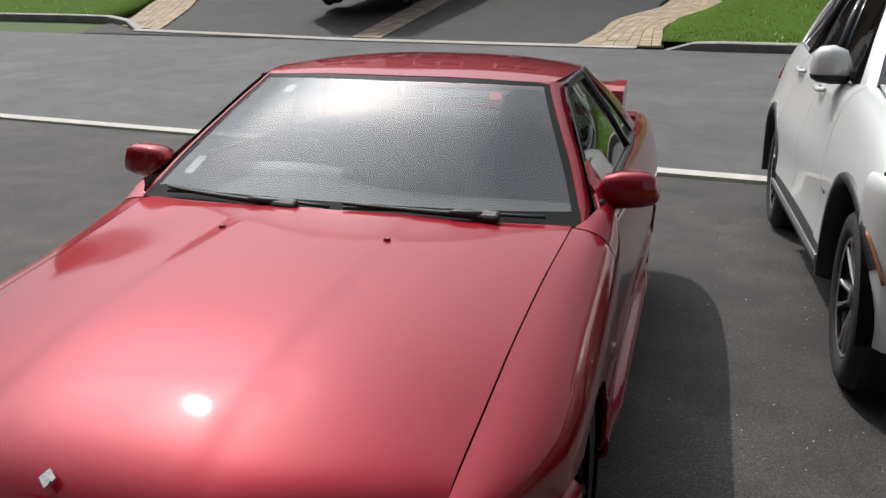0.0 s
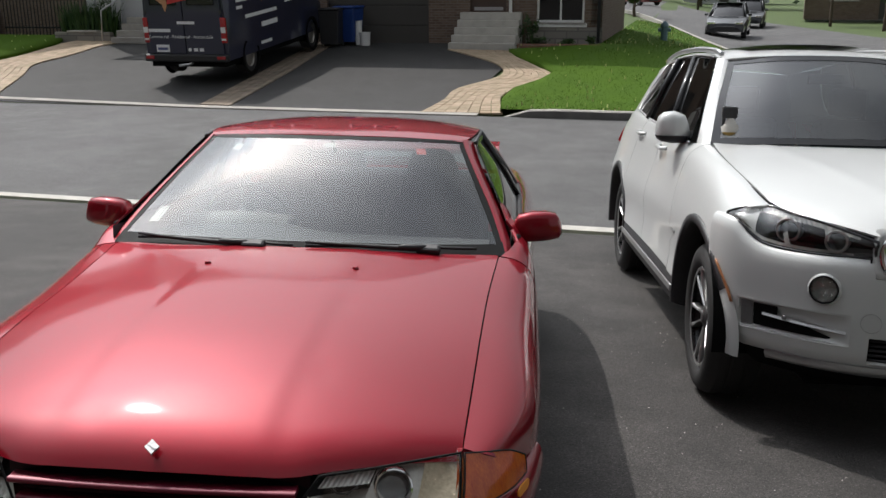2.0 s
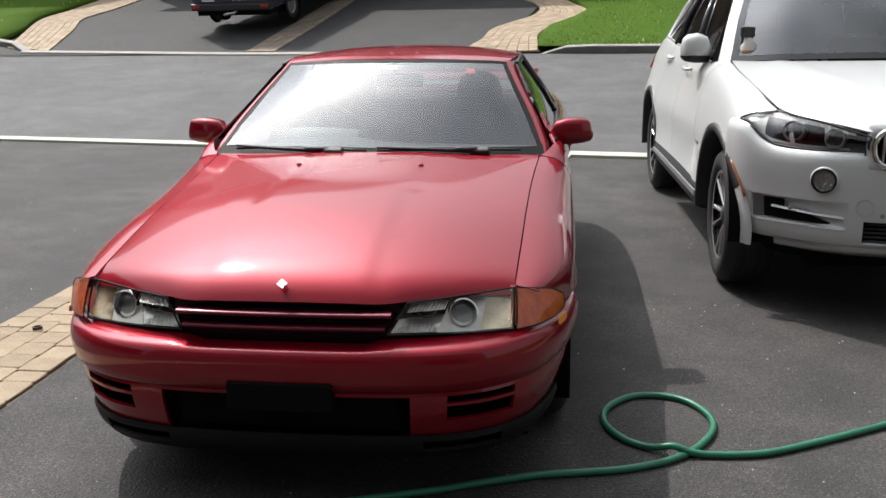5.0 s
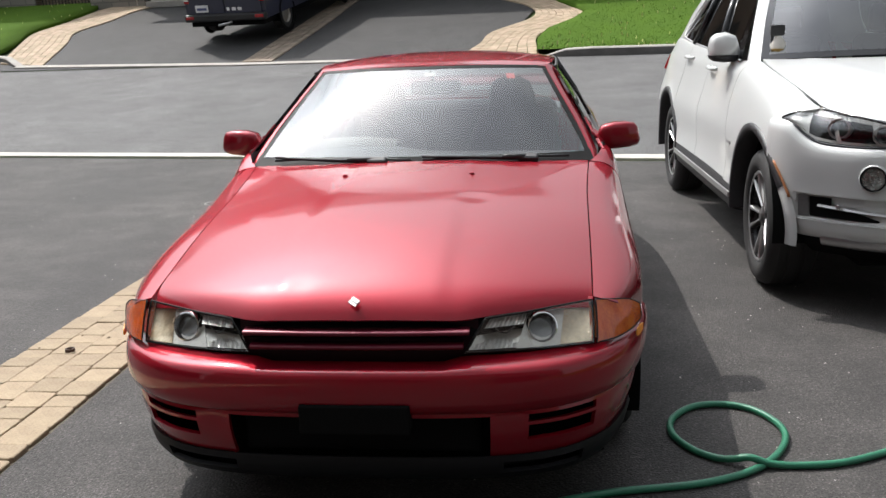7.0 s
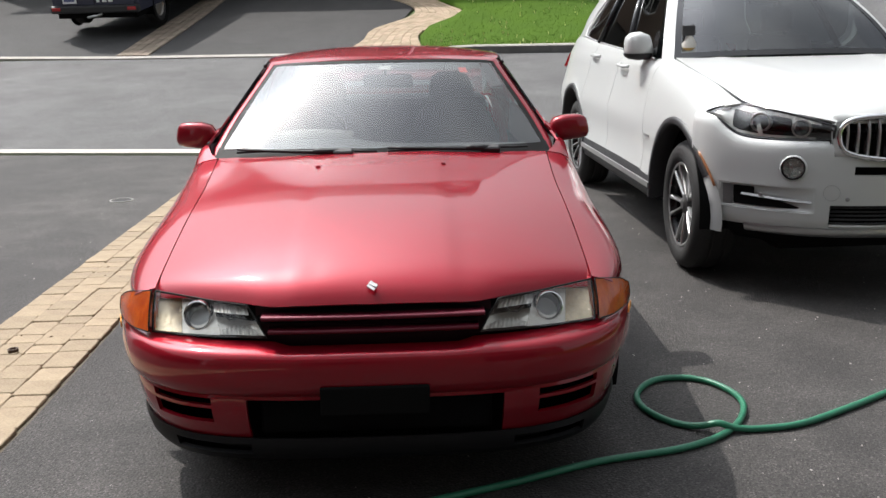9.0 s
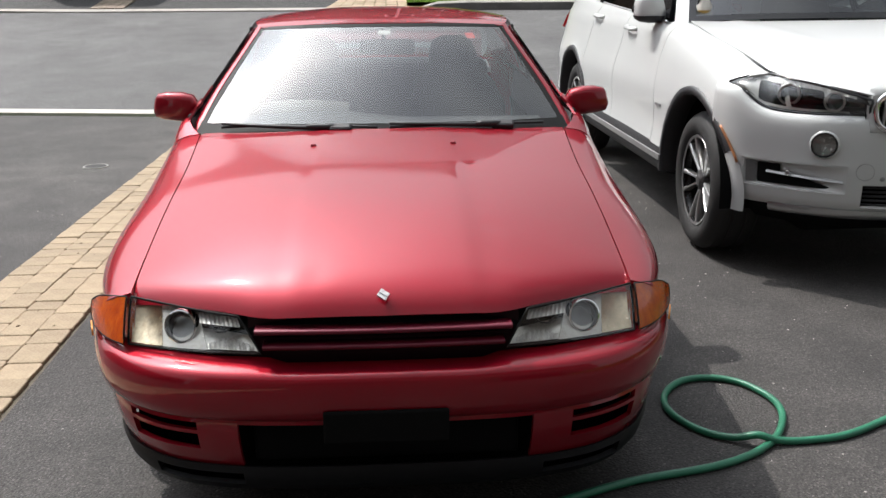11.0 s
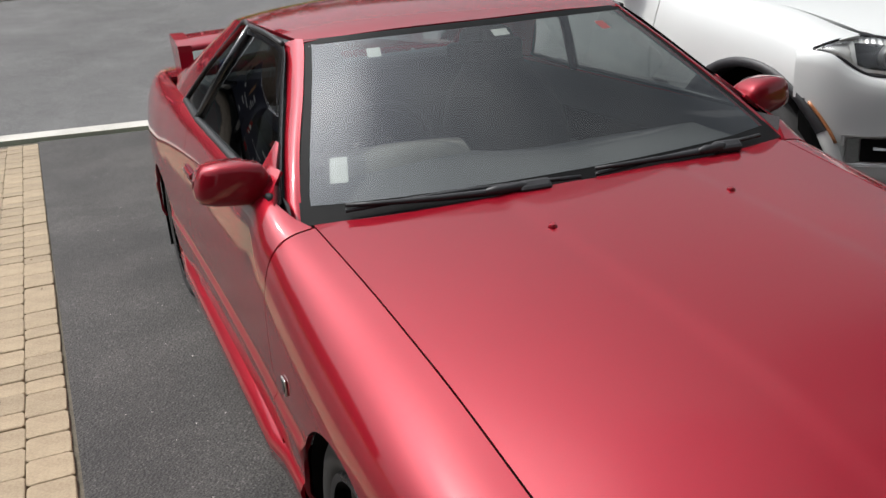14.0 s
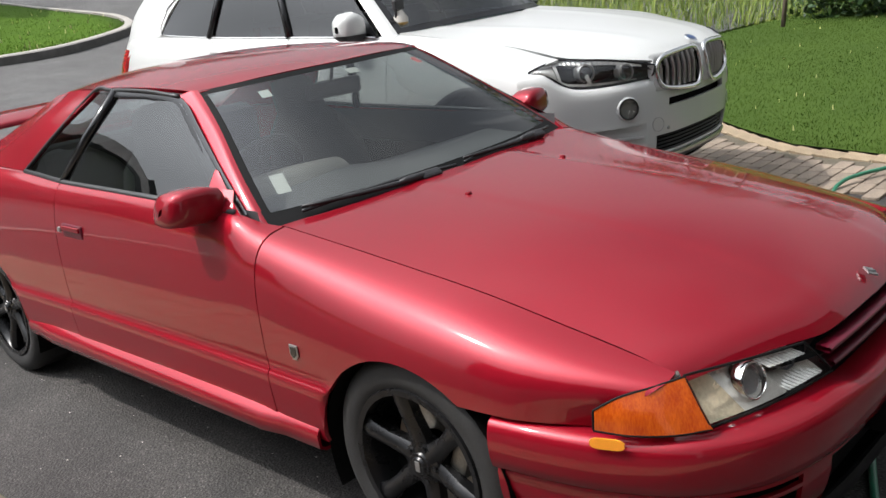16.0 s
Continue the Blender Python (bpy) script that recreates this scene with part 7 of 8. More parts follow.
tree(STREET @ pose(-17.1, 16.5, 0.15), 2.4, 0.55, 21, "thin leafy ornamental shrub in the planter", 700, 0.05, 0.03, 0.25)

# attached neighbour on the other side of the passage
left_house = empty("pale_house", STREET @ pose(0, 16.9, 0), "pale house with white door panels and a stone base", "house")
wall("wall", None, -18.2, W0 - 0.05, -0.5, 6.6, [(-17.95, -17.0, 0.6, 2.6), (-16.6, -14.4, 3.4, 4.8)], SIDING, left_house)
house_window(left_house, -16.6, -14.4, 3.4, 4.8)
box("white_door", -17.95, -17.0, 0.1, 0.15, 0.6, 2.6, WHITE_TRIM, left_house, 0.01)
gable_roof(left_house, -18.2, W0, 0.0, 9.0, 6.6, 2.2, SHINGLE)
wall("wall", pose(-18.2, 9.0, 0, 0, 0, -90), 0.0, 9.0, -0.5, 6.6, [], SIDING, left_house)
wall("wall", pose(W0, 9.0, 0, 0, 0, 180), 0.0, 4.7, -0.5, 6.6, [], SIDING, left_house)
grey_house = empty("grey_house", STREET @ pose(0, 17.0, 0), "brown brick house with white window panels", "house")
wall("wall", None, -34, -21.6, -0.3, 6.0, [(-23.6, -22.55, 1.05, 2.6), (-29, -26, 1.0, 2.6)], BRICK, grey_house)
house_window(grey_house, -23.6, -22.55, 1.05, 2.6)
box("window_blind", -23.5, -22.65, 0.11, 0.13, 1.1, 2.55, WHITE_TRIM, grey_house)
house_window(grey_house, -29, -26, 1.0, 2.6)
box("base", -34, -21.55, -0.06, 0.0, -0.3, 0.95, STONE, grey_house)
wall("wall", pose(-21.6, 0, 0, 0, 0, 90), 0.0, 9.0, -0.3, 6.0, [], BRICK, grey_house)
wall("wall", pose(-34, 9.0, 0, 0, 0, -90), 0.0, 9.0, -0.3, 6.0, [], BRICK, grey_house)
wall("wall", pose(-21.6, 9.0, 0, 0, 0, 180), 0.0, 12.4, -0.3, 6.0, [], BRICK, grey_house)
gable_roof(grey_house, -34, -21.6, 0.0, 9.0, 6.0, 2.6, SHINGLE)
gate = empty("iron_gate", STREET @ pose(0, 17.2, 0), "black iron gate between two houses", "gate")
for z in (0.35, 1.9):
    box("gate_rail", -21.5, -18.3, -0.02, 0.02, z, z + 0.05, IRON, gate)
for k in range(26):
    x = -21.45 + k * 0.125
    box("gate_bar", x - 0.012, x + 0.012, -0.012, 0.012, 0.1, 2.0, IRON, gate)
for k, (a, s) in enumerate(((-25.5, 16.0), (-24.2, 16.2), (-23.0, 16.1))):
    shrub("shrub", STREET @ pose(a, s, 0.05), (0.5, 0.4, 0.28), 500, 0.06, "low shrub by the house wall", 30 + k)
rail = tube("handrail", [STREET @ Vector(p) for p in ((-16.75, 15.4, 0.1), (-16.70, 15.4, 0.95), (-15.9, 16.5, 1.75), (-15.9, 16.5, 0.9))], 0.022, SILVER, None, 8)
tagged(rail, "grey metal handrail beside the steps", "handrail")
st2 = empty("side_steps", STREET @ pose(0, 0, 0), "concrete steps beside the planter", "steps")
for k in range(4):
    box("step", -16.6, -15.2, 15.6 + 0.3 * k, 16.88, 0.0 + 0.18 * k, 0.18 + 0.18 * k, CONCRETE, st2, 0.012)

# delivery van
NAVY = material("navy_paint", (0.012, 0.014, 0.040), 0.35, 0.1, 0.05, 2, 0, 300, 0.8)
VAN_TEXT = material("white_lettering", (0.75, 0.75, 0.76), 0.5, 0, 0.03)
LOGO_RED = material("red_lettering", (0.55, 0.04, 0.04), 0.5, 0, 0.05)
LOGO_TAN = material("tan_print", (0.50, 0.26, 0.13), 0.5, 0, 0.2, 8)
van = empty("van", STREET @ pose(-10.78, 9.75, ground_z(-10.78, 11.5) - 0.02, 4.9), "dark navy delivery van with white lettering on its rear doors", "van")
rows = []
for y, w, zt in ((0.0, 0.98, 2.62), (0.05, 1.0, 2.66), (1.5, 1.01, 2.68), (3.6, 1.01, 2.66), (4.3, 1.0, 2.55), (4.9, 0.97, 2.10), (5.2, 0.95, 1.45), (5.7, 0.90, 1.20), (5.85, 0.80, 0.9)):
    rows.append([(-w, y, 0.42), (-w - 0.01, y, 0.9), (-w + 0.0, y, min(1.3, zt * 0.9)), (-w * 0.93, y, zt * 0.88), (-w * 0.84, y, zt - 0.06), (-w * 0.5, y, zt), (0, y, zt + 0.02), (w * 0.5, y, zt), (w * 0.84, y, zt - 0.06), (w * 0.93, y, zt * 0.88), (w, y, min(1.3, zt * 0.9)), (w + 0.01, y, 0.9), (w, y, 0.42)])
vb = sheet("body", np.array(rows), NAVY, van)
weld(vb, 35)
rear = rows[0]
link("rear_panel", rear, [tuple(range(13))], NAVY, van, "", False)
for s in (1, -1):
    dr = box("rear_door", 0.008 if s > 0 else -0.90, 0.90 if s > 0 else -0.008, -0.035, -0.004, 0.55, 2.45, NAVY, van, 0.02)
    box("door_window", s * 0.45 - 0.32, s * 0.45 + 0.32, -0.045, -0.03, 1.60, 2.25, BLACK_GLOSS, dr, 0.02)
    box("door_hinge", s * 0.90 - 0.03, s * 0.90 + 0.03, -0.05, -0.02, 1.42, 1.50, BLACK_PLASTIC, dr, 0.01)
    tl = box("tail_lamp", s * 0.93 - 0.06, s * 0.93 + 0.06, -0.05, 0.03, 0.80, 1.34, RED_LENS, van, 0.015)
    box("reverse_lens", s * 0.93 - 0.055, s * 0.93 + 0.055, -0.054, -0.045, 1.02, 1.14, WHITE_TRIM, tl, 0.004)
    box("lens_bar", s * 0.93 - 0.055, s * 0.93 + 0.055, -0.054, -0.045, 0.86, 0.90, WHITE_TRIM, tl, 0.002)
    tube("side_mirror", [(s * 1.0, 4.75, 1.5), (s * 1.22, 4.70, 1.55), (s * 1.22, 4.70, 1.85)], 0.07, BLACK_PLASTIC, van, 8)
    box("side_window", s * 1.0 - 0.012, s * 1.0 + 0.012, 3.75, 4.6, 1.5, 2.05, BLACK_GLOSS, van, 0.008)
    for y in (1.05, 4.75):
        wh = lathe("wheel", [(0.0, 0.0), (0.06, 0.01), (0.12, 0.0), (0.2, -0.02), (0.215, 0.015)], 24, STEEL, van, pose(s * 0.96, y, 0.34, 0, 0, 0 if s > 0 else 180))
        lathe("tyre", [(0.21, 0.01), (0.25, 0.03), (0.32, 0.02), (0.345, -0.02), (0.345, -0.2), (0.30, -0.23), (0.2, -0.22)], 28, RUBBER, wh, pose(s * 0.96, y, 0.34, 0, 0, 0 if s > 0 else 180))
        lathe("wheel_arch", [(0.44, 0.0), (0.36, 0.0), (0.36, -0.25)], 28, DARK, van, pose(s * 1.012, y, 0.38, 0, 0, 0 if s > 0 else 180))
bump = box("rear_bumper", -1.0, 1.0, -0.12, 0.05, 0.40, 0.56, BLACK_PLASTIC, van, 0.03)
for s in (1, -1):
    box("bumper_reflector", s * 0.86 - 0.10, s * 0.86 + 0.10, -0.13, -0.115, 0.46, 0.53, RED_LENS, bump, 0.006)
tube("tow_hitch", [(-0.12, -0.2, 0.33), (0.10, -0.2, 0.36), (0.16, -0.1, 0.38)], 0.03, SILVER, van, 8)
box("under_tray", -0.9, 0.9, 0.0, 5.6, 0.28, 0.42, DARK, van)
plate = box("number_plate", -0.72, -0.40, -0.055, -0.04, 0.60, 0.76, VAN_TEXT, van, 0.006)
box("plate_bar", -0.68, -0.44, -0.058, -0.0545, 0.645, 0.70, material("plate_blue", (0.08, 0.10, 0.22), 0.5), plate)


def lettering(text, size, m, mat_, parent, name="lettering", label=""):
    cu = bpy.data.curves.new(name, "FONT")
    cu.body, cu.size, cu.extrude, cu.resolution_u = text, size, 0.001, 2
    cu.align_x = "LEFT"
    tmp = new(name, cu)
    bpy.context.view_layer.update()
    me = bpy.data.meshes.new_from_object(tmp.evaluated_get(bpy.context.evaluated_depsgraph_get()))
    bpy.data.objects.remove(tmp)
    bpy.data.curves.remove(cu)
    ob = new(name, me)
    me.materials.append(mat_)
    ob.parent, ob.matrix_basis = parent, m
    if label:
        ob["label"] = label
    return ob


x = -0.88
for word in ("Commercial", "-", "Résidentiel", "-", "Automobile"):
    ob = lettering(word, 0.098, pose(x, -0.040, 0.90, 90), VAN_TEXT, van, label="white lettering on the doors")
    x += max(v.co.x for v in ob.data.vertices) + 0.03
box("phone_bar", -0.88, -0.34, -0.039, -0.036, 1.03, 1.10, VAN_TEXT, van, 0, None, "white bar in place of a number")
box("brand_bar", -0.16, 0.26, -0.039, -0.036, 1.20, 1.26, VAN_TEXT, van, 0, None, "white wordmark as a plain bar")
for k, (x0, x1) in enumerate(((0.05, 0.12), (0.18, 0.28), (0.32, 0.42))):
    box("small_mark", x0, x1, -0.039, -0.036, 0.62, 0.69, VAN_TEXT, van)
slab("logo_letters", [(-0.34, 1.62), (0.24, 1.74), (0.28, 1.98), (-0.30, 1.90)], 0.0, 0.003, LOGO_RED, van, "red and white logo as plain shapes", pose(0, -0.052, 0, 90))
slab("logo_outline", [(-0.30, 1.74), (0.22, 1.83), (0.225, 1.86), (-0.295, 1.775)], 0.003, 0.005, VAN_TEXT, van, "", pose(0, -0.052, 0, 90))
slab("logo_figure", [(-0.70, 1.80), (-0.60, 1.95), (-0.42, 2.0), (-0.25, 2.12), (-0.22, 1.95), (-0.36, 1.86), (-0.34, 1.60), (-0.40, 1.45), (-0.46, 1.62), (-0.60, 1.72)], 0.0, 0.0028, LOGO_TAN, van, "tan logo figure as a plain shape", pose(0, -0.052, 0, 90))
for y0, y1, z0, z1 in ((0.5, 1.2, 1.95, 2.03), (0.5, 0.85, 1.78, 1.86), (0.5, 1.1, 1.60, 1.68), (0.5, 0.8, 1.45, 1.52), (0.9, 2.6, 1.22, 1.30), (1.7, 2.6, 0.92, 1.05), (1.6, 2.2, 0.55, 0.62), (3.1, 3.7, 1.35, 1.45)):
    box("side_bar", 1.016, 1.019, y0, y1, z0, z1, VAN_TEXT, van, 0, None, "white lettering as a plain bar")
slab("side_figure", [(1.6, 2.2), (1.9, 2.3), (2.0, 1.9), (1.8, 1.5), (1.65, 1.8)], 1.015, 1.018, LOGO_TAN, van, "", Matrix(((0, 0, 1, 0), (1, 0, 0, 0), (0, 1, 0, 0), (0, 0, 0, 1))))

# bins and pails by the garage
BLUE_BIN = material("blue_plastic", (0.012, 0.045, 0.20), 0.45, 0, 0.1, 5)
def wheelie_bin(m, body_mat, lid_mat, label):
    ob = empty("wheelie_bin", m, label, "bin", "bins by the garage")
    V = [(-0.24, -0.26, 0.08), (0.24, -0.26, 0.08), (0.24, 0.26, 0.08), (-0.24, 0.26, 0.08), (-0.30, -0.33, 0.98), (0.30, -0.33, 0.98), (0.30, 0.33, 0.98), (-0.30, 0.33, 0.98)]
    b = link("bin_body", V, [(3, 2, 1, 0), (0, 1, 5, 4), (1, 2, 6, 5), (2, 3, 7, 6), (3, 0, 4, 7), (4, 5, 6, 7)], body_mat, ob, "", False)
    bv = b.modifiers.new("bevel", "BEVEL")
    bv.width, bv.segments = 0.03, 2
    box("bin_lid", -0.32, 0.32, -0.36, 0.36, 0.98, 1.05, lid_mat, ob, 0.03)
    tube("bin_grip", [(-0.26, 0.38, 0.96), (0.26, 0.38, 0.96)], 0.016, lid_mat, ob, 6)
    for s in (1, -1):
        lathe("bin_wheel", [(0.0, 0.02), (0.09, 0.02), (0.10, 0.0), (0.10, -0.04)], 18, RUBBER, ob, pose(s * 0.25, 0.24, 0.10, 0, 0, 0 if s > 0 else 180))
    return ob
wheelie_bin(STREET @ pose(-9.62, 15.45, ground_z(-9.6, 15.45), 0, 0, 5), BLACK_PLASTIC, BLACK_PLASTIC, "black wheeled bin beside the garage door")
wheelie_bin(STREET @ pose(-9.28, 15.95, ground_z(-9.3, 15.95), 0, 0, -8), BLUE_BIN, BLUE_BIN, "blue wheeled recycling bin beside the garage door")
for a, s, h, r0 in ((-8.98, 15.85, 0.66, 0.10), (-8.78, 15.8, 0.36, 0.15)):
    pail = empty("pail", STREET @ pose(a, s, ground_z(a, s)), "white plastic pail standing on the asphalt", "pail")
    lathe("pail_body", [(0.0, 0.0), (r0 * 0.88, 0.0), (r0, h * 0.93), (r0 * 1.07, h * 0.94), (r0 * 1.07, h), (r0 * 0.95, h), (r0 * 0.85, 0.03), (0, 0.03)], 20, WHITE_TRIM, pail, pose(0, 0, 0, 0, -90, 0))
    tube("pail_handle", [(r0 * math.cos(t), 0.02, h * 0.9 - r0 * math.sin(t)) for t in np.linspace(0, math.pi, 9)], 0.004, SILVER, pail, 5)


# far cars, hydrant, poles, trees along the side street
def small_car(m, paint, label, tall=1.45, length=4.5):
    ob = empty("parked_car", m, label, "car")
    L = length
    prof = [(0.0, 0.45, 0.62), (0.08, 0.62, 0.74), (0.5, 0.76, 0.80), (1.15, 0.90, 0.85), (1.25, 0.92, 0.86), (L - 0.75, 0.98, 0.86), (L - 0.15, 0.92, 0.82), (L, 0.6, 0.72)]
    rws = []
    for y, zt, w in prof:
        rws.append([(-w, y, 0.28), (-w - 0.03, y, 0.5 if zt > 0.5 else 0.4), (-w, y, zt - 0.06), (-w * 0.85, y, zt), (0, y, zt + 0.03), (w * 0.85, y, zt), (w, y, zt - 0.06), (w + 0.03, y, 0.5 if zt > 0.5 else 0.4), (w, y, 0.28)])
    body = sheet("body", np.array(rws), paint, ob)
    weld(body, 40)
    link("nose", rws[0], [tuple(range(9))], paint, ob, "", False)
    cab = []
    for y, z, w in ((1.15, 0.90, 0.76), (1.85, tall - 0.04, 0.62), (2.4, tall, 0.62), (3.1, tall - 0.04, 0.60), (L - 0.6, 0.98, 0.72)):
        cab.append([(-w - 0.06 * (z < 1.2), y, 0.88), (-w, y, z - 0.02), (-w * 0.8, y, z), (0, y, z + 0.02), (w * 0.8, y, z), (w, y, z - 0.02), (w + 0.06 * (z < 1.2), y, 0.88)])
    sheet("cabin", np.array(cab), BLACK_GLOSS, ob)
    sheet("roof", np.array([[(x, y, tall + 0.025 - 0.03 * abs(x)) for x in (-0.56, -0.3, 0, 0.3, 0.56)] for y in (1.80, 2.4, 3.15)]), paint, ob, thick=0.02)
    for s in (1, -1):
        box("headlamp", s * 0.58 - 0.16, s * 0.58 + 0.16, 0.02, 0.14, 0.60, 0.70, REFLECTOR, ob, 0.02)
        tube("pillar", [(s * 0.77, 1.18, 0.90), (s * 0.62, 1.84, tall)], 0.03, paint, ob, 6)
        tube("rear_pillar", [(s * 0.74, L - 0.7, 0.96), (s * 0.60, 3.1, tall)], 0.05, paint, ob, 6)
        box("side_mirror", s * 0.92 - 0.08, s * 0.92 + 0.08, 1.38, 1.48, 0.92, 1.02, paint, ob, 0.03)
        for y in (0.85, L - 0.9):
            lathe("wheel", [(0.0, 0.0), (0.2, 0.0), (0.22, 0.02), (0.31, 0.01), (0.32, -0.03), (0.32, -0.2)], 22, RUBBER, ob, pose(s * 0.84, y, 0.32, 0, 0, 0 if s > 0 else 180))
    box("grille", -0.4, 0.4, -0.02, 0.05, 0.34, 0.52, BLACK_PLASTIC, ob, 0.02)
    return ob


DARK_PAINT = material("dark_grey_paint", (0.02, 0.022, 0.026), 0.3, 0.3, 0.05, 3, 0, 300, 0.8)
small_car(STREET @ pose(1.35, 33.2, ground_z(1.35, 33.2), 0, 0, -6), DARK_PAINT, "dark grey saloon car parked on the side street")
small_car(STREET @ pose(2.9, 45.0, ground_z(3, 45), 0, 0, -6), DARK_PAINT, "dark hatchback parked on the side street", 1.6)
small_car(STREET @ pose(-2.9, 68.0, ground_z(-3, 68), 0, 0, 30), material("maroon_paint", (0.12, 0.01, 0.012), 0.35, 0.2, 0.05, 3, 0, 300, 0.8), "maroon car far down the side street")
hyd = empty("fire_hydrant", STREET @ pose(-0.9, 22.5, ground_z(-0.9, 22.5) + 0.02), "grey-blue fire hydrant standing on the lawn", "hydrant")
HYD = material("hydrant_paint", (0.12, 0.20, 0.24), 0.5, 0, 0.1)
lathe("hydrant_body", [(0.0, 0.0), (0.17, 0.0), (0.17, 0.05), (0.11, 0.06), (0.11, 0.50), (0.14, 0.52), (0.12, 0.60), (0.05, 0.68), (0.0, 0.70)], 18, HYD, hyd, pose(0, 0, 0, 0, -90, 0))
for s in (1, -1):
    lathe("hydrant_cap", [(0.0, 0.2), (0.06, 0.2), (0.07, 0.1), (0.07, 0.0)], 12, HYD, hyd, pose(0, 0, 0.42, 0, 0, 0 if s > 0 else 180))
# backdrop of trees and houses down the side street
for k, (a, s, h, w) in enumerate(((-14, 96, 9, 4.5), (-9, 100, 8, 4), (-4, 102, 9, 4.5), (1, 98, 8, 4), (6, 92, 9, 4.5), (11, 86, 8, 4), (16, 80, 9, 4.5), (22, 76, 8, 4.2), (28, 72, 8.5, 4.5), (-20, 92, 9, 4.6), (-26, 88, 9, 4.5))):
    tree(STREET @ pose(a, s, -0.5), h, w, 60 + k, "leafy street tree in the distance", 1500, 0.30, 0.22, 0.22)
for k, (a, s, h, w) in enumerate(((-4.0, 47.0, 4.2, 0.9), (-3.0, 43.5, 1.5, 0.35), (7.8, 50, 6, 1.8), (11.5, 49, 6, 2.0), (9.6, 44, 5, 1.6), (14.5, 52, 7, 2.4), (13, 44, 5, 1.7))):
    tree(STREET @ pose(a, s, ground_z(a, s)), h, w, 90 + k, "young street tree with a thin trunk", 900, 0.12, 0.10, 0.30)
for k, (a, s) in enumerate(((12, 56), (26, 52), (-12, 112), (4, 114))):
    hs = empty("distant_house", STREET @ pose(a, s, -0.6, 0, 0, -6), "pale distant house with a dark roof", "house")
    wall("wall", None, -5, 5, 0, 4.5, [(-3.5, -1.8, 1.2, 2.6), (1.6, 3.4, 1.2, 2.6), (-0.6, 0.5, 0, 2.2)], SIDING if k % 2 else BRICK, hs)
    house_window(hs, -3.5, -1.8, 1.2, 2.6)
    house_window(hs, 1.6, 3.4, 1.2, 2.6)
    box("front_door", -0.6, 0.5, 0.1, 0.16, 0, 2.2, GARAGE_DARK, hs)
    for x, t in ((-5, -90), (5, 90)):
        wall("wall", pose(x, 8.0 if t < 0 else 0, 0, 0, 0, t), 0, 8, 0, 4.5, [], SIDING if k % 2 else BRICK, hs)
    gable_roof(hs, -5, 5, 0, 8, 4.5, 2.4, SHINGLE)
for a, s in ((0.6, 80), (-8.3, 72)):
    pole = tube("street_pole", [STREET @ Vector((a, s, -0.8)), STREET @ Vector((a, s, 7.5))], 0.11, BARK, None, 8)
    tagged(pole, "dark wooden street pole", "pole")

# lawns across the street: turf sheets with blades
TURF = material("lawn_green", (0.046, 0.095, 0.008), 0.95, 0, 0.35, 1.4, 0.3, 90, color2=(0.066, 0.126, 0.011), spec=0.1)
BLADE = per_island(material("grass_blade", (0.054, 0.108, 0.008), 0.9, 0, 0.2, 3, spec=0.05), 0.16, 0.02)
BLADE_PALE = per_island(material("dandelion", (0.55, 0.55, 0.25), 0.7, 0, 0.2, 3), 0.3, 0.02)


def far_lawn(lim, s0, s1, n, seed, label, lift=0.11):
    S = [s0 + (s1 - s0) * k / 26 for k in range(27)]
    V, F = [], []
    for s in S:
        l0, l1 = lim(s)
        for k in range(-1, 20):
            V.append(on_street(l0 + (l1 - l0) * min(18, max(0, k)) / 18, s, lift if 0 <= k <= 18 else lift - 0.10))
    F = [(21 * i + j, 21 * i + j + 1, 21 * i + 22 + j, 21 * i + 21 + j) for i in range(26) for j in range(20)]
    tagged(link("lawn", V, F, TURF), label, "lawn", "", "structure")
    r = np.random.RandomState(seed)
    pts = []
    for _ in range(n):
        s = s0 + (s1 - s0) * r.rand() ** 1.6
        l0, l1 = lim(s)
        p = on_street(l0 + (l1 - l0) * r.rand(), s, lift - 0.01)
        pts.append(tuple(p))
    tagged(blades("grass", pts, 0.032, 0.005, BLADE, None, seed, 0.7), "mown green grass blades", "grass", "", "stuff")
    tagged(blades("dandelions", [p for p in pts[:n // 60]], 0.08, 0.016, BLADE_PALE, None, seed + 1, 0.3), "pale dandelion heads in the grass", "flowers", "", "stuff")


def lim_right(s):
    lo = curve_at([(7.66, -3.4), (9.2, -3.6), (10.2, -3.38), (11.4, -2.9), (12.7, -3.45), (14.2, -4.25), (15.4, -4.4), (15.6, -2.4), (40, -2.4)], s)
    if s > 16.3:
        lo = -2.38
    return lo, max(lo + 0.05, lawn_edge(s) - 0.17)


far_lawn(lim_right, 7.68, 34, 26000, 3, "green lawn with dandelions beside the brick house")
far_lawn(lambda s: (-40, curve_at([(9.08, -16.7), (10.3, -17.1), (12, -17.9), (13.3, -17.95), (15.2, -18.2), (16.8, -18.9)], s)), 9.08, 16.9, 16000, 4, "green lawn in front of the grey house")
# ---- things on and beside the near driveway ----
def near(x, y, z=0.0):
    return Vector((x, y, world_z(x, y) + z))


HOSE = material("green_hose", (0.018, 0.135, 0.075), 0.38, 0, 0.25, 14, 0.2, 300, color2=(0.030, 0.19, 0.105))
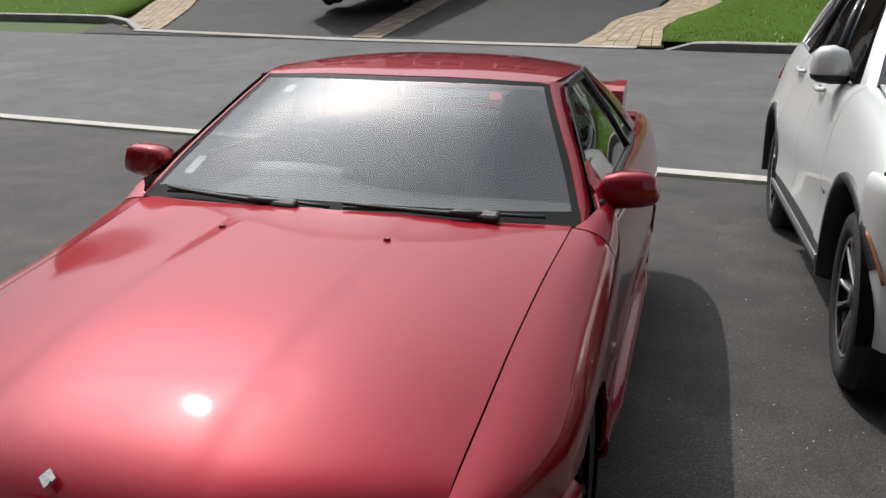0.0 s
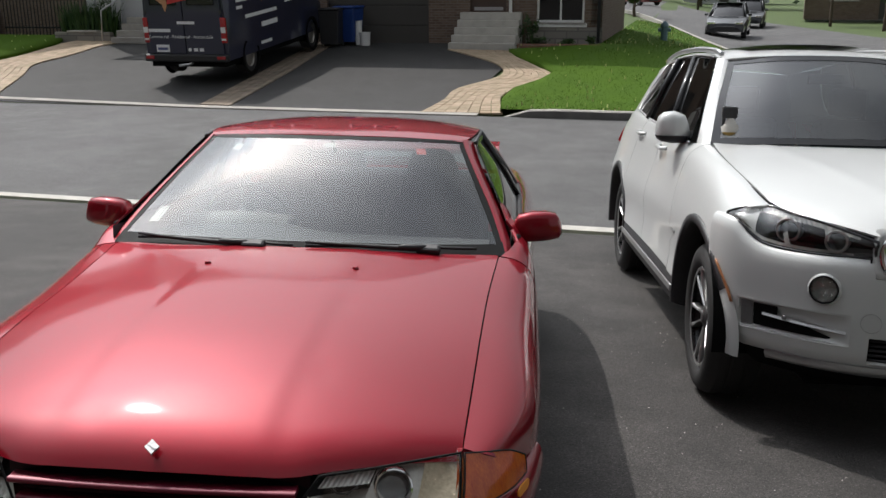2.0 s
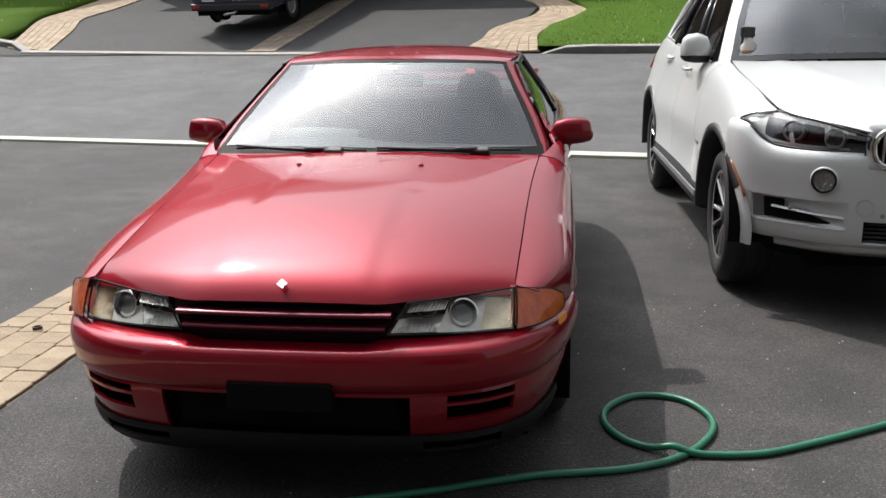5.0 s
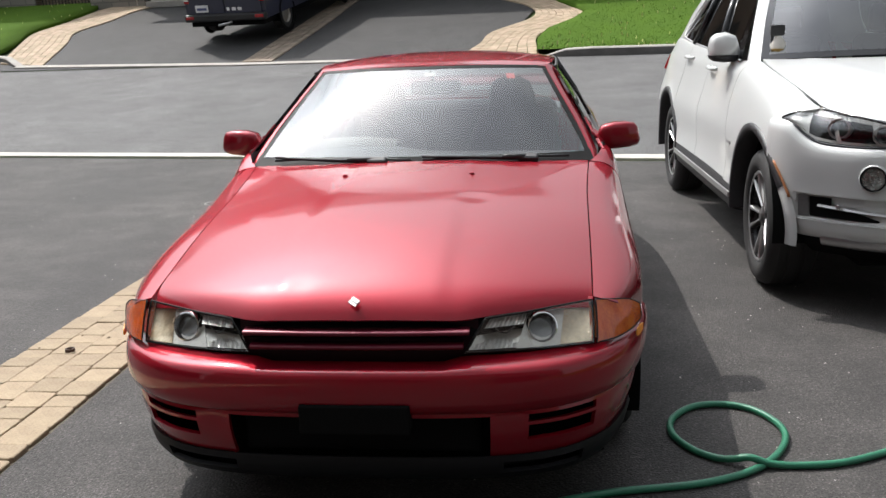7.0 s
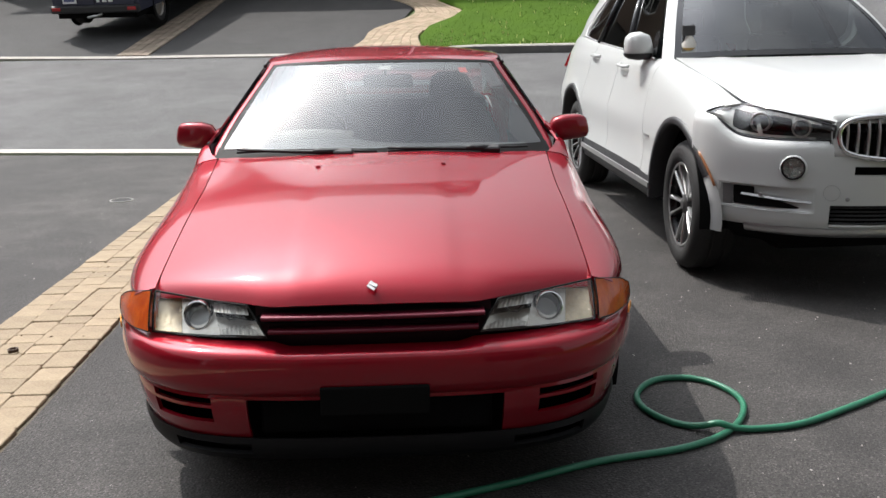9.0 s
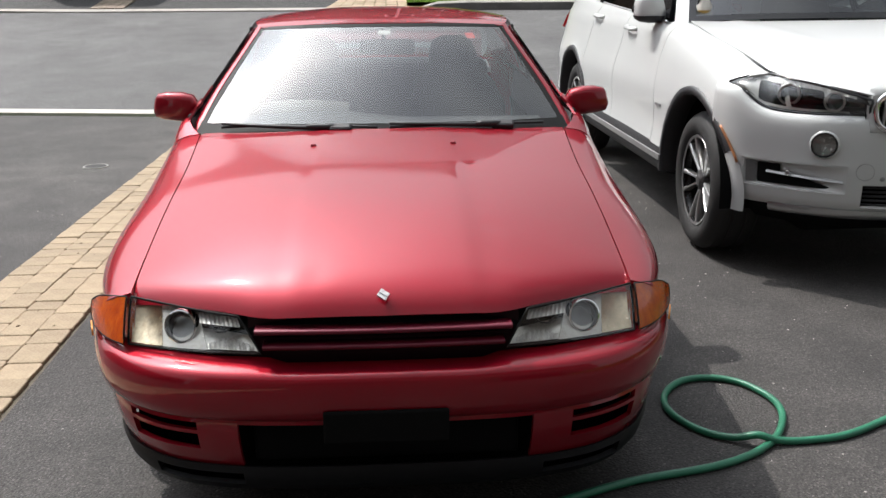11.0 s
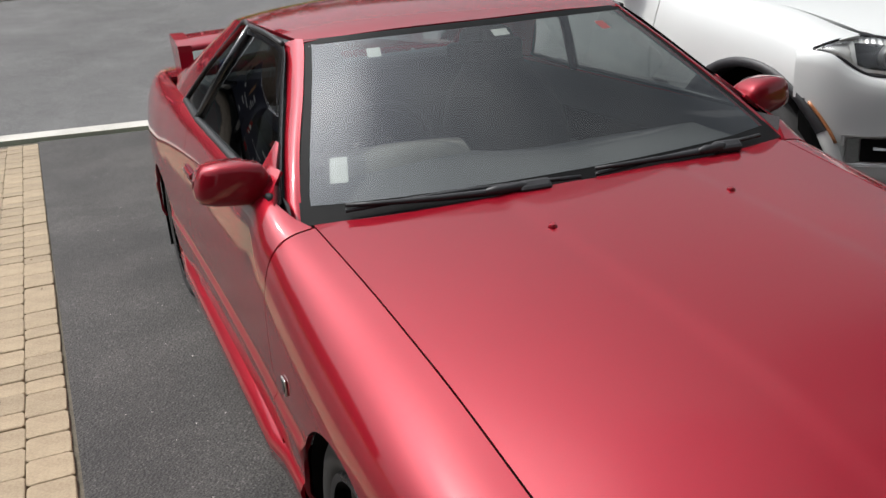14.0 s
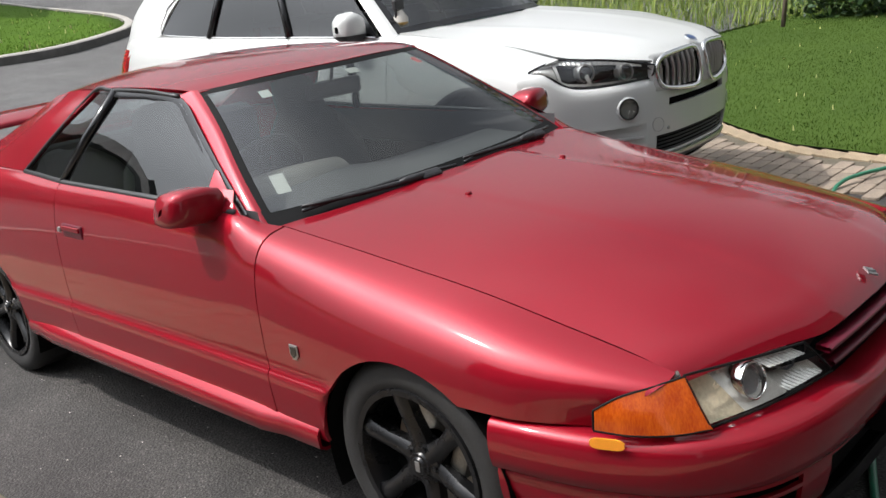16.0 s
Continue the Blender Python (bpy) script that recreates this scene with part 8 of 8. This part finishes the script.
run = [(-1.30, 1.06), (-0.895, 1.225), (-0.659, 1.315), (-0.363, 1.44), (-0.057, 1.52), (0.136, 1.635), (0.250, 1.80), (0.275, 1.95), (0.215, 2.09), (0.113, 2.145), (-0.008, 2.12), (-0.100, 2.0), (-0.110, 1.865), (-0.042, 1.735), (0.075, 1.665), (0.18, 1.65), (0.394, 1.675), (0.608, 1.785), (0.876, 1.95), (1.25, 2.20), (1.65, 2.40), (2.0, 2.45), (2.25, 2.40), (2.5, 2.28), (2.9, 2.05), (3.4, 1.85)]
hp = spline(run, 8)
P = []
for k, (x, y) in enumerate(hp):
    z = 0.013
    if 13.2 * 8 < k < 15.2 * 8:
        z += 0.026 * math.exp(-((k - 14.35 * 8) / 4.0) ** 2)
    if k > 21 * 8:
        z += 0.045 * smooth((k - 20.5 * 8) / 10)
    P.append(near(x, y, z))
hose = tagged(tube("garden_hose", P, 0.0125, HOSE, None, 10), "green garden hose lying in a loop on the asphalt", "hose")

RUST = material("rusty_ring", (0.045, 0.022, 0.012), 0.6, 0.4, 0.4, 40, 0.4, 200)
ring = lathe("iron_ring", [(0.016, 0.0), (0.023, 0.0), (0.023, 0.014), (0.016, 0.014), (0.016, 0.0)], 20, RUST, None, pose(0, 0, 0, 0, -90, 0))
ring.matrix_basis = Matrix.Translation(near(-2.80, 2.68, 0.012)) @ pose(0, 0, 0, -5.3, 0, 20)
tagged(ring, "small rusty iron ring lying on the pavers", "ring")
cover = empty("valve_cover", Matrix.Translation(near(-3.46, 6.42, 0.0)) @ pose(0, 0, 0, -5.3, 1, 0), "round metal valve cover set in the asphalt", "cover")
lathe("cover_rim", [(0.085, -0.02), (0.085, 0.006), (0.097, 0.006), (0.097, -0.02)], 28, material("worn_cast_iron", (0.28, 0.27, 0.25), 0.5, 0.5, 0.2), cover, pose(0, 0, 0, 0, -90, 0))
lathe("cover_lid", [(0.0, 0.004), (0.085, 0.004)], 28, ASPHALT_DARK, cover, pose(0, 0, 0, 0, -90, 0))
# grit and pale specks on the asphalt
r = np.random.RandomState(12)
V, F = [], []
for _ in range(900):
    x, y = r.uniform(-2.3, 2.2), r.uniform(-0.6, 7.5)
    if r.rand() < 0.3:
        x = r.uniform(-6, -3.1)
    p = near(x, y)
    d = r.uniform(0.002, 0.0055)
    k = len(V)
    V += [p + Vector((d, 0, 0)), p + Vector((-d * 0.6, d * 0.8, 0)), p + Vector((-d * 0.5, -d, 0)), p + Vector((0, 0, d * 0.9))]
    F += [(k, k + 1, k + 3), (k + 1, k + 2, k + 3), (k + 2, k, k + 3)]
tagged(link("grit", V, F, material("pale_grit", (0.36, 0.34, 0.31), 0.8, 0, 0.3), None, "", False), "scattered pale grit on the asphalt", "grit", "", "stuff")
leafm = material("dry_leaf", (0.10, 0.06, 0.03), 0.8, 0, 0.3)
for k in range(26):
    x, y = r.uniform(-3.0, -2.5), r.uniform(1.0, 6.0)
    p = near(x, y, 0.013)
    a = r.uniform(0, 6.28)
    d = r.uniform(0.006, 0.014)
    ob = link("leaf_scrap", [p + Vector((d * math.cos(a), d * math.sin(a), 0.003)), p + Vector((-d * 0.4 * math.sin(a), d * 0.4 * math.cos(a), 0.005)), p - Vector((d * math.cos(a), d * math.sin(a), -0.002)), p + Vector((d * 0.4 * math.sin(a), -d * 0.4 * math.cos(a), 0.0))], [(0, 1, 2, 3)], leafm, None, "", False)
    tagged(ob, "dry brown scrap of leaf on the pavers", "leaf", "leaf scraps")

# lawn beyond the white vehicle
# darker copies of turf and blades: this lawn's shade is in the colour
TURF_SHADED = material("deep_lawn", (0.036, 0.066, 0.011), 0.95, 0, 0.35, 1.1, 0.3, 90, color2=(0.052, 0.088, 0.015), spec=0.1)
BLADE_SHADED = per_island(material("deep_blade", (0.044, 0.078, 0.012), 0.9, 0, 0.35, 0.8, spec=0.05), 0.16, 0.02)
EDGE = [(2.75, -6.0), (2.78, 0.0), (2.80, 1.6), (2.88, 2.45), (3.06, 3.15), (3.55, 3.80), (4.25, 4.6), (4.45, 7.9)]
fill("side_lawn", EDGE + [(18, 5.6), (26, 4.5), (26, -6)], 0.9, TURF_SHADED, 0.035, "shaded green lawn beside the driveway", "lawn")
pts = []
while len(pts) < 110000:
    u = r.rand()
    x, y = 2.7 + 11 * u ** 1.4, r.uniform(-1.5, 8.5)
    ex = np.interp(y, [e[1] for e in EDGE], [e[0] for e in EDGE])
    if x > ex + 0.01 and y < 8.0 - 0.1 * (x - 4.4):
        pts.append(tuple(near(x, y, 0.03)))
tagged(blades("side_grass", pts, 0.024, 0.0026, BLADE_SHADED, None, 8, 0.8), "mown green grass blades", "grass", "", "stuff")
tagged(blades("clover_heads", pts[:160], 0.045, 0.007, BLADE_PALE, None, 9, 0.2), "pale clover heads in the grass", "flowers", "", "stuff")
pts = [tuple(near(x, y, 0.0)) for x, y in zip(r.uniform(9.5, 20, 26000), r.uniform(3.5, 15, 26000)) if y > 17.2 - 0.98 * x * 1.0 + 0.0 and (x - 9.5) * 0.62 + (y - 6.4) * 0.78 > 0]
tagged(blades("rough_grass", pts, 0.26, 0.006, per_island(material("pale_tall_grass", (0.19, 0.26, 0.05), 0.8, 0, 0.25, 3), 0.3, 0.03), None, 10, 0.7), "tall unmown pale grass at the back of the lawn", "grass", "", "stuff")
FENCE = material("weathered_fence", (0.20, 0.22, 0.10), 0.85, 0, 0.25, 5, 0.3, 60)
fence = empty("board_fence", Matrix.Translation(near(15.5, 10.4)) @ pose(0, 0, 0, 0, 0, -52), "weathered board fence behind the lawn", "fence")
for k in range(56):
    box("board", -8.0 + k * 0.29, -8.0 + k * 0.29 + 0.25, -0.012, 0.012, 0.02, 1.75 + 0.03 * ((k * 7) % 5), FENCE, fence, 0.004)
for z in (0.4, 1.4):
    box("fence_rail", -8.0, 8.2, 0.012, 0.06, z, z + 0.09, FENCE, fence, 0.006)
for k, (x, y) in enumerate(((10.1, 6.3), (12.8, 8.75), (14.5, 10.7), (11.3, 4.7))):
    tree(Matrix.Translation(near(x, y)), 4.6, 1.2, 140 + k, "young tree with a thin trunk in the lawn", 900, 0.09, 0.035, 0.45)
for k, (x, y, w) in enumerate(((11.2, 5.9, 0.75), (11.9, 5.0, 0.8), (12.6, 4.0, 0.9), (11.6, 5.4, 0.7))):
    shrub("shrub", Matrix.Translation(near(x, y)), (w, w, 0.55), 1500, 0.06, "dense dark green shrub behind the lawn", 150 + k)

# own house behind the driveway, and the neighbour's, seen only in reflections
UNSEEN_BRICK = material("brown_brick", (0.07, 0.05, 0.042), 0.85, 0, 0.2, 8, 0.3, 60)
# out of view: set close and dark to block sky from the coupe's front
own = empty("own_house", Matrix.Translation((0, -4.6, 0.40)), "unseen brown brick house front, added to block sky", "house")
wall("wall", pose(-6.5, 0, 0, 0, 0, 0) @ pose(13.5, 0, 0, 0, 0, 180), 0, 13.5, -0.4, 5.6, [(3.4, 6.2, 0, 2.2), (8.0, 9.4, 0.8, 2.2), (4.0, 6.0, 3.4, 4.7)], UNSEEN_BRICK, own)
box("garage_door", 0.85, 3.55, -0.18, -0.10, 0.0, 2.2, BLACK_GLOSS, own, 0.01)
box("window", -2.4, -1.0, -0.2, -0.12, 0.8, 2.2, BLACK_GLOSS, own)
box("window", 1.0, 3.0, -0.2, -0.12, 3.4, 4.7, BLACK_GLOSS, own)
gable_roof(own, -6.5, 7.0, -9.0, 0.0, 5.6, 2.6, SHINGLE)
for x, t in ((-6.5, 90), (7.0, -90)):
    wall("wall", pose(x, -9.0 if t > 0 else 0, 0, 0, 0, t), 0, 9.0, -0.4, 5.6, [], UNSEEN_BRICK, own)
nb = empty("next_house", Matrix.Translation((-12.6, -5.0, 0.4)), "brown brick house beside the neighbouring driveway", "house")
wall("wall", pose(0, 0, 0, 0, 0, 90), -5.0, 13.0, -1.8, 5.6, [(-2, 0, 1.0, 2.4), (3, 5, 1.0, 2.4), (8, 10, 1.0, 2.4), (8, 10, 3.6, 4.9)], BRICK, nb)
for y, z in ((-2, 1.0), (3, 1.0), (8, 1.0), (8, 3.6)):
    box("window", -0.2, -0.12, y, y + 2, z, z + 1.4, BLACK_GLOSS, nb)
wall("wall", pose(-9.0, 12.72, 0, 0, 0, 0), 0, 8.72, -1.8, 5.6, [], BRICK, nb)
wall("wall", pose(-9.0, -5.0, 0, 0, 0, 0), 0, 9.0, -1.2, 5.6, [], BRICK, nb)
V = [(0.4, y, 5.5) for y in (-5.4, 13.4)] + [(-4.5, y, 8.4) for y in (-5.4, 13.4)] + [(-9.4, y, 5.5) for y in (-5.4, 13.4)]
rf = link("roof", V, [(0, 1, 3, 2), (2, 3, 5, 4)], SHINGLE, nb, "", False)
rf.modifiers.new("thickness", "SOLIDIFY").thickness = 0.2
for y in (-5.0, 13.0):
    link("gable", [(0, y, 5.4), (-9, y, 5.4), (-4.5, y, 8.2)], [(0, 1, 2)], SIDING, nb, "", False)
# ---- pavers of the near strip, piece by piece ----
def paver_mesh(w, d, rng):
    """A tumbled paver with rounded, uneven edges, top at z = 0."""
    e = 0.0035
    def ring(inset, z):
        pts = []
        for sx, sy in ((-1, -1), (1, -1), (1, 1), (-1, 1)):
            cx, cy = sx * (w / 2 - inset), sy * (d / 2 - inset)
            k = 0.011
            a, b = (cx - sx * k, cy), (cx, cy - sy * k)
            if sx * sy > 0:
                a, b = b, a
            pts += [a, b]
        return [(x + rng.uniform(-1, 1) * 0.0014, y + rng.uniform(-1, 1) * 0.0014, z) for x, y in pts]
    R = [ring(0.0, -0.05), ring(0.0, -e), ring(e, 0.0)]
    V = [p for r in R for p in r]
    F = [(8 * i + k, 8 * i + (k + 1) % 8, 8 * i + 8 + (k + 1) % 8, 8 * i + 8 + k) for i in range(2) for k in range(8)] + [tuple(range(16, 24))]
    me = bpy.data.meshes.new("paver")
    me.from_pydata(V, [], F)
    return me


rng = random.Random(11)
bed = fill("paver_strip", [(-3.05, -5), (-2.38, -5), (-2.42, 2), (-2.56, 8.93), (-3.05, 8.98)], 0.7, SAND, -0.006, "strip of buff tumbled pavers between two driveways", "paving")
SIZES = (0.115, 0.155, 0.195)
shapes = {(L, v): paver_mesh(0.1475, L - 0.003, rng) for L in SIZES for v in range(4)}
for me in shapes.values():
    me.materials.append(PAVER)
rest_v, rest_f = [], []
for col in range(4):
    y = -4.6 + rng.uniform(0, 0.1)
    while y < 8.75:
        L = rng.choice(SIZES)
        ym = y + L / 2
        x0, x1 = -3.04 + 0.0 * ym, -2.405 - 0.018 * max(ym, 0)
        w = (x1 - x0) / 4
        x = x0 + (col + 0.5) * w
        p = Vector((x, ym, world_z(x, ym) + 0.010 + rng.uniform(-0.003, 0.003)))
        m = Matrix.Translation(p) @ pose(0, 0, 0, -5.3 + rng.uniform(-0.8, 0.8), 1.0 + rng.uniform(-0.8, 0.8), rng.uniform(-1, 1)) @ Matrix.Diagonal(((w - 0.001) / 0.1475, 1, 1, 1))
        me = shapes[(L, rng.randrange(4))]
        if ym > 0.6:
            ob = new("paver", me)
            ob.parent = bed
            ob.matrix_basis = m
        else:
            k = len(rest_v)
            rest_v += [m @ v.co for v in me.vertices]
            rest_f += [tuple(k + i for i in f.vertices) for f in me.polygons]
        y += L
tagged(link("far_pavers", rest_v, rest_f, PAVER, bed), "", "", "", "stuff")

# brown pavers with a buff border between the driveway and the lawn
bed2 = fill("paver_margin", [(2.0, 1.14), (2.79, 1.14), (2.80, 1.6), (2.88, 2.45), (3.06, 3.15), (3.50, 3.78), (3.05, 3.9), (2.45, 3.6), (2.1, 3.0)], 0.5, SAND, 0.004, "margin of brown pavers with a buff border", "paving")
small = [paver_mesh(0.19, 0.095, rng) for _ in range(4)]
buff = [paver_mesh(0.19, 0.125, rng) for _ in range(4)]
for me in small:
    me.materials.append(PAVER_GREY)
for me in buff:
    me.materials.append(PAVER)
EP = spline([(2.80, 1.2), (2.80, 1.6), (2.88, 2.45), (3.06, 3.15), (3.52, 3.78), (3.9, 4.2)], 80)
d, last = 0.0, EP[0]
for k in range(1, len(EP)):
    seg = np.linalg.norm(EP[k] - EP[k - 1])
    d += seg
    if d >= 0.197:
        d = 0
        t = EP[k] - EP[k - 1]
        a = math.atan2(t[1], t[0])
        n2 = np.array([-math.sin(a), math.cos(a)])
        for off in (0.058,):
            x, y = EP[k] + n2 * off
            ob = new("paver", buff[rng.randrange(4)])
            ob.parent = bed2
            ob.matrix_basis = Matrix.Translation(near(x, y, 0.022)) @ pose(0, 0, 0, -5.3, 1, math.degrees(a) + rng.uniform(-1.5, 1.5))
row = 0
y = 1.2
while y < 3.8:
    x = 2.02 + (0.1 if row % 2 else 0)
    while True:
        ex = float(np.interp(y, EP[:, 1], EP[:, 0]))
        if x > ex - 0.24:
            break
        if not (y > 3.0 and x < 2.1 + (y - 3.0) * 0.6):
            ob = new("paver", small[rng.randrange(4)])
            ob.parent = bed2
            ob.matrix_basis = Matrix.Translation(near(x, y, 0.018)) @ pose(0, 0, 0, -5.3, 1, rng.uniform(-1, 1))
        x += 0.197
    y += 0.102
    row += 1
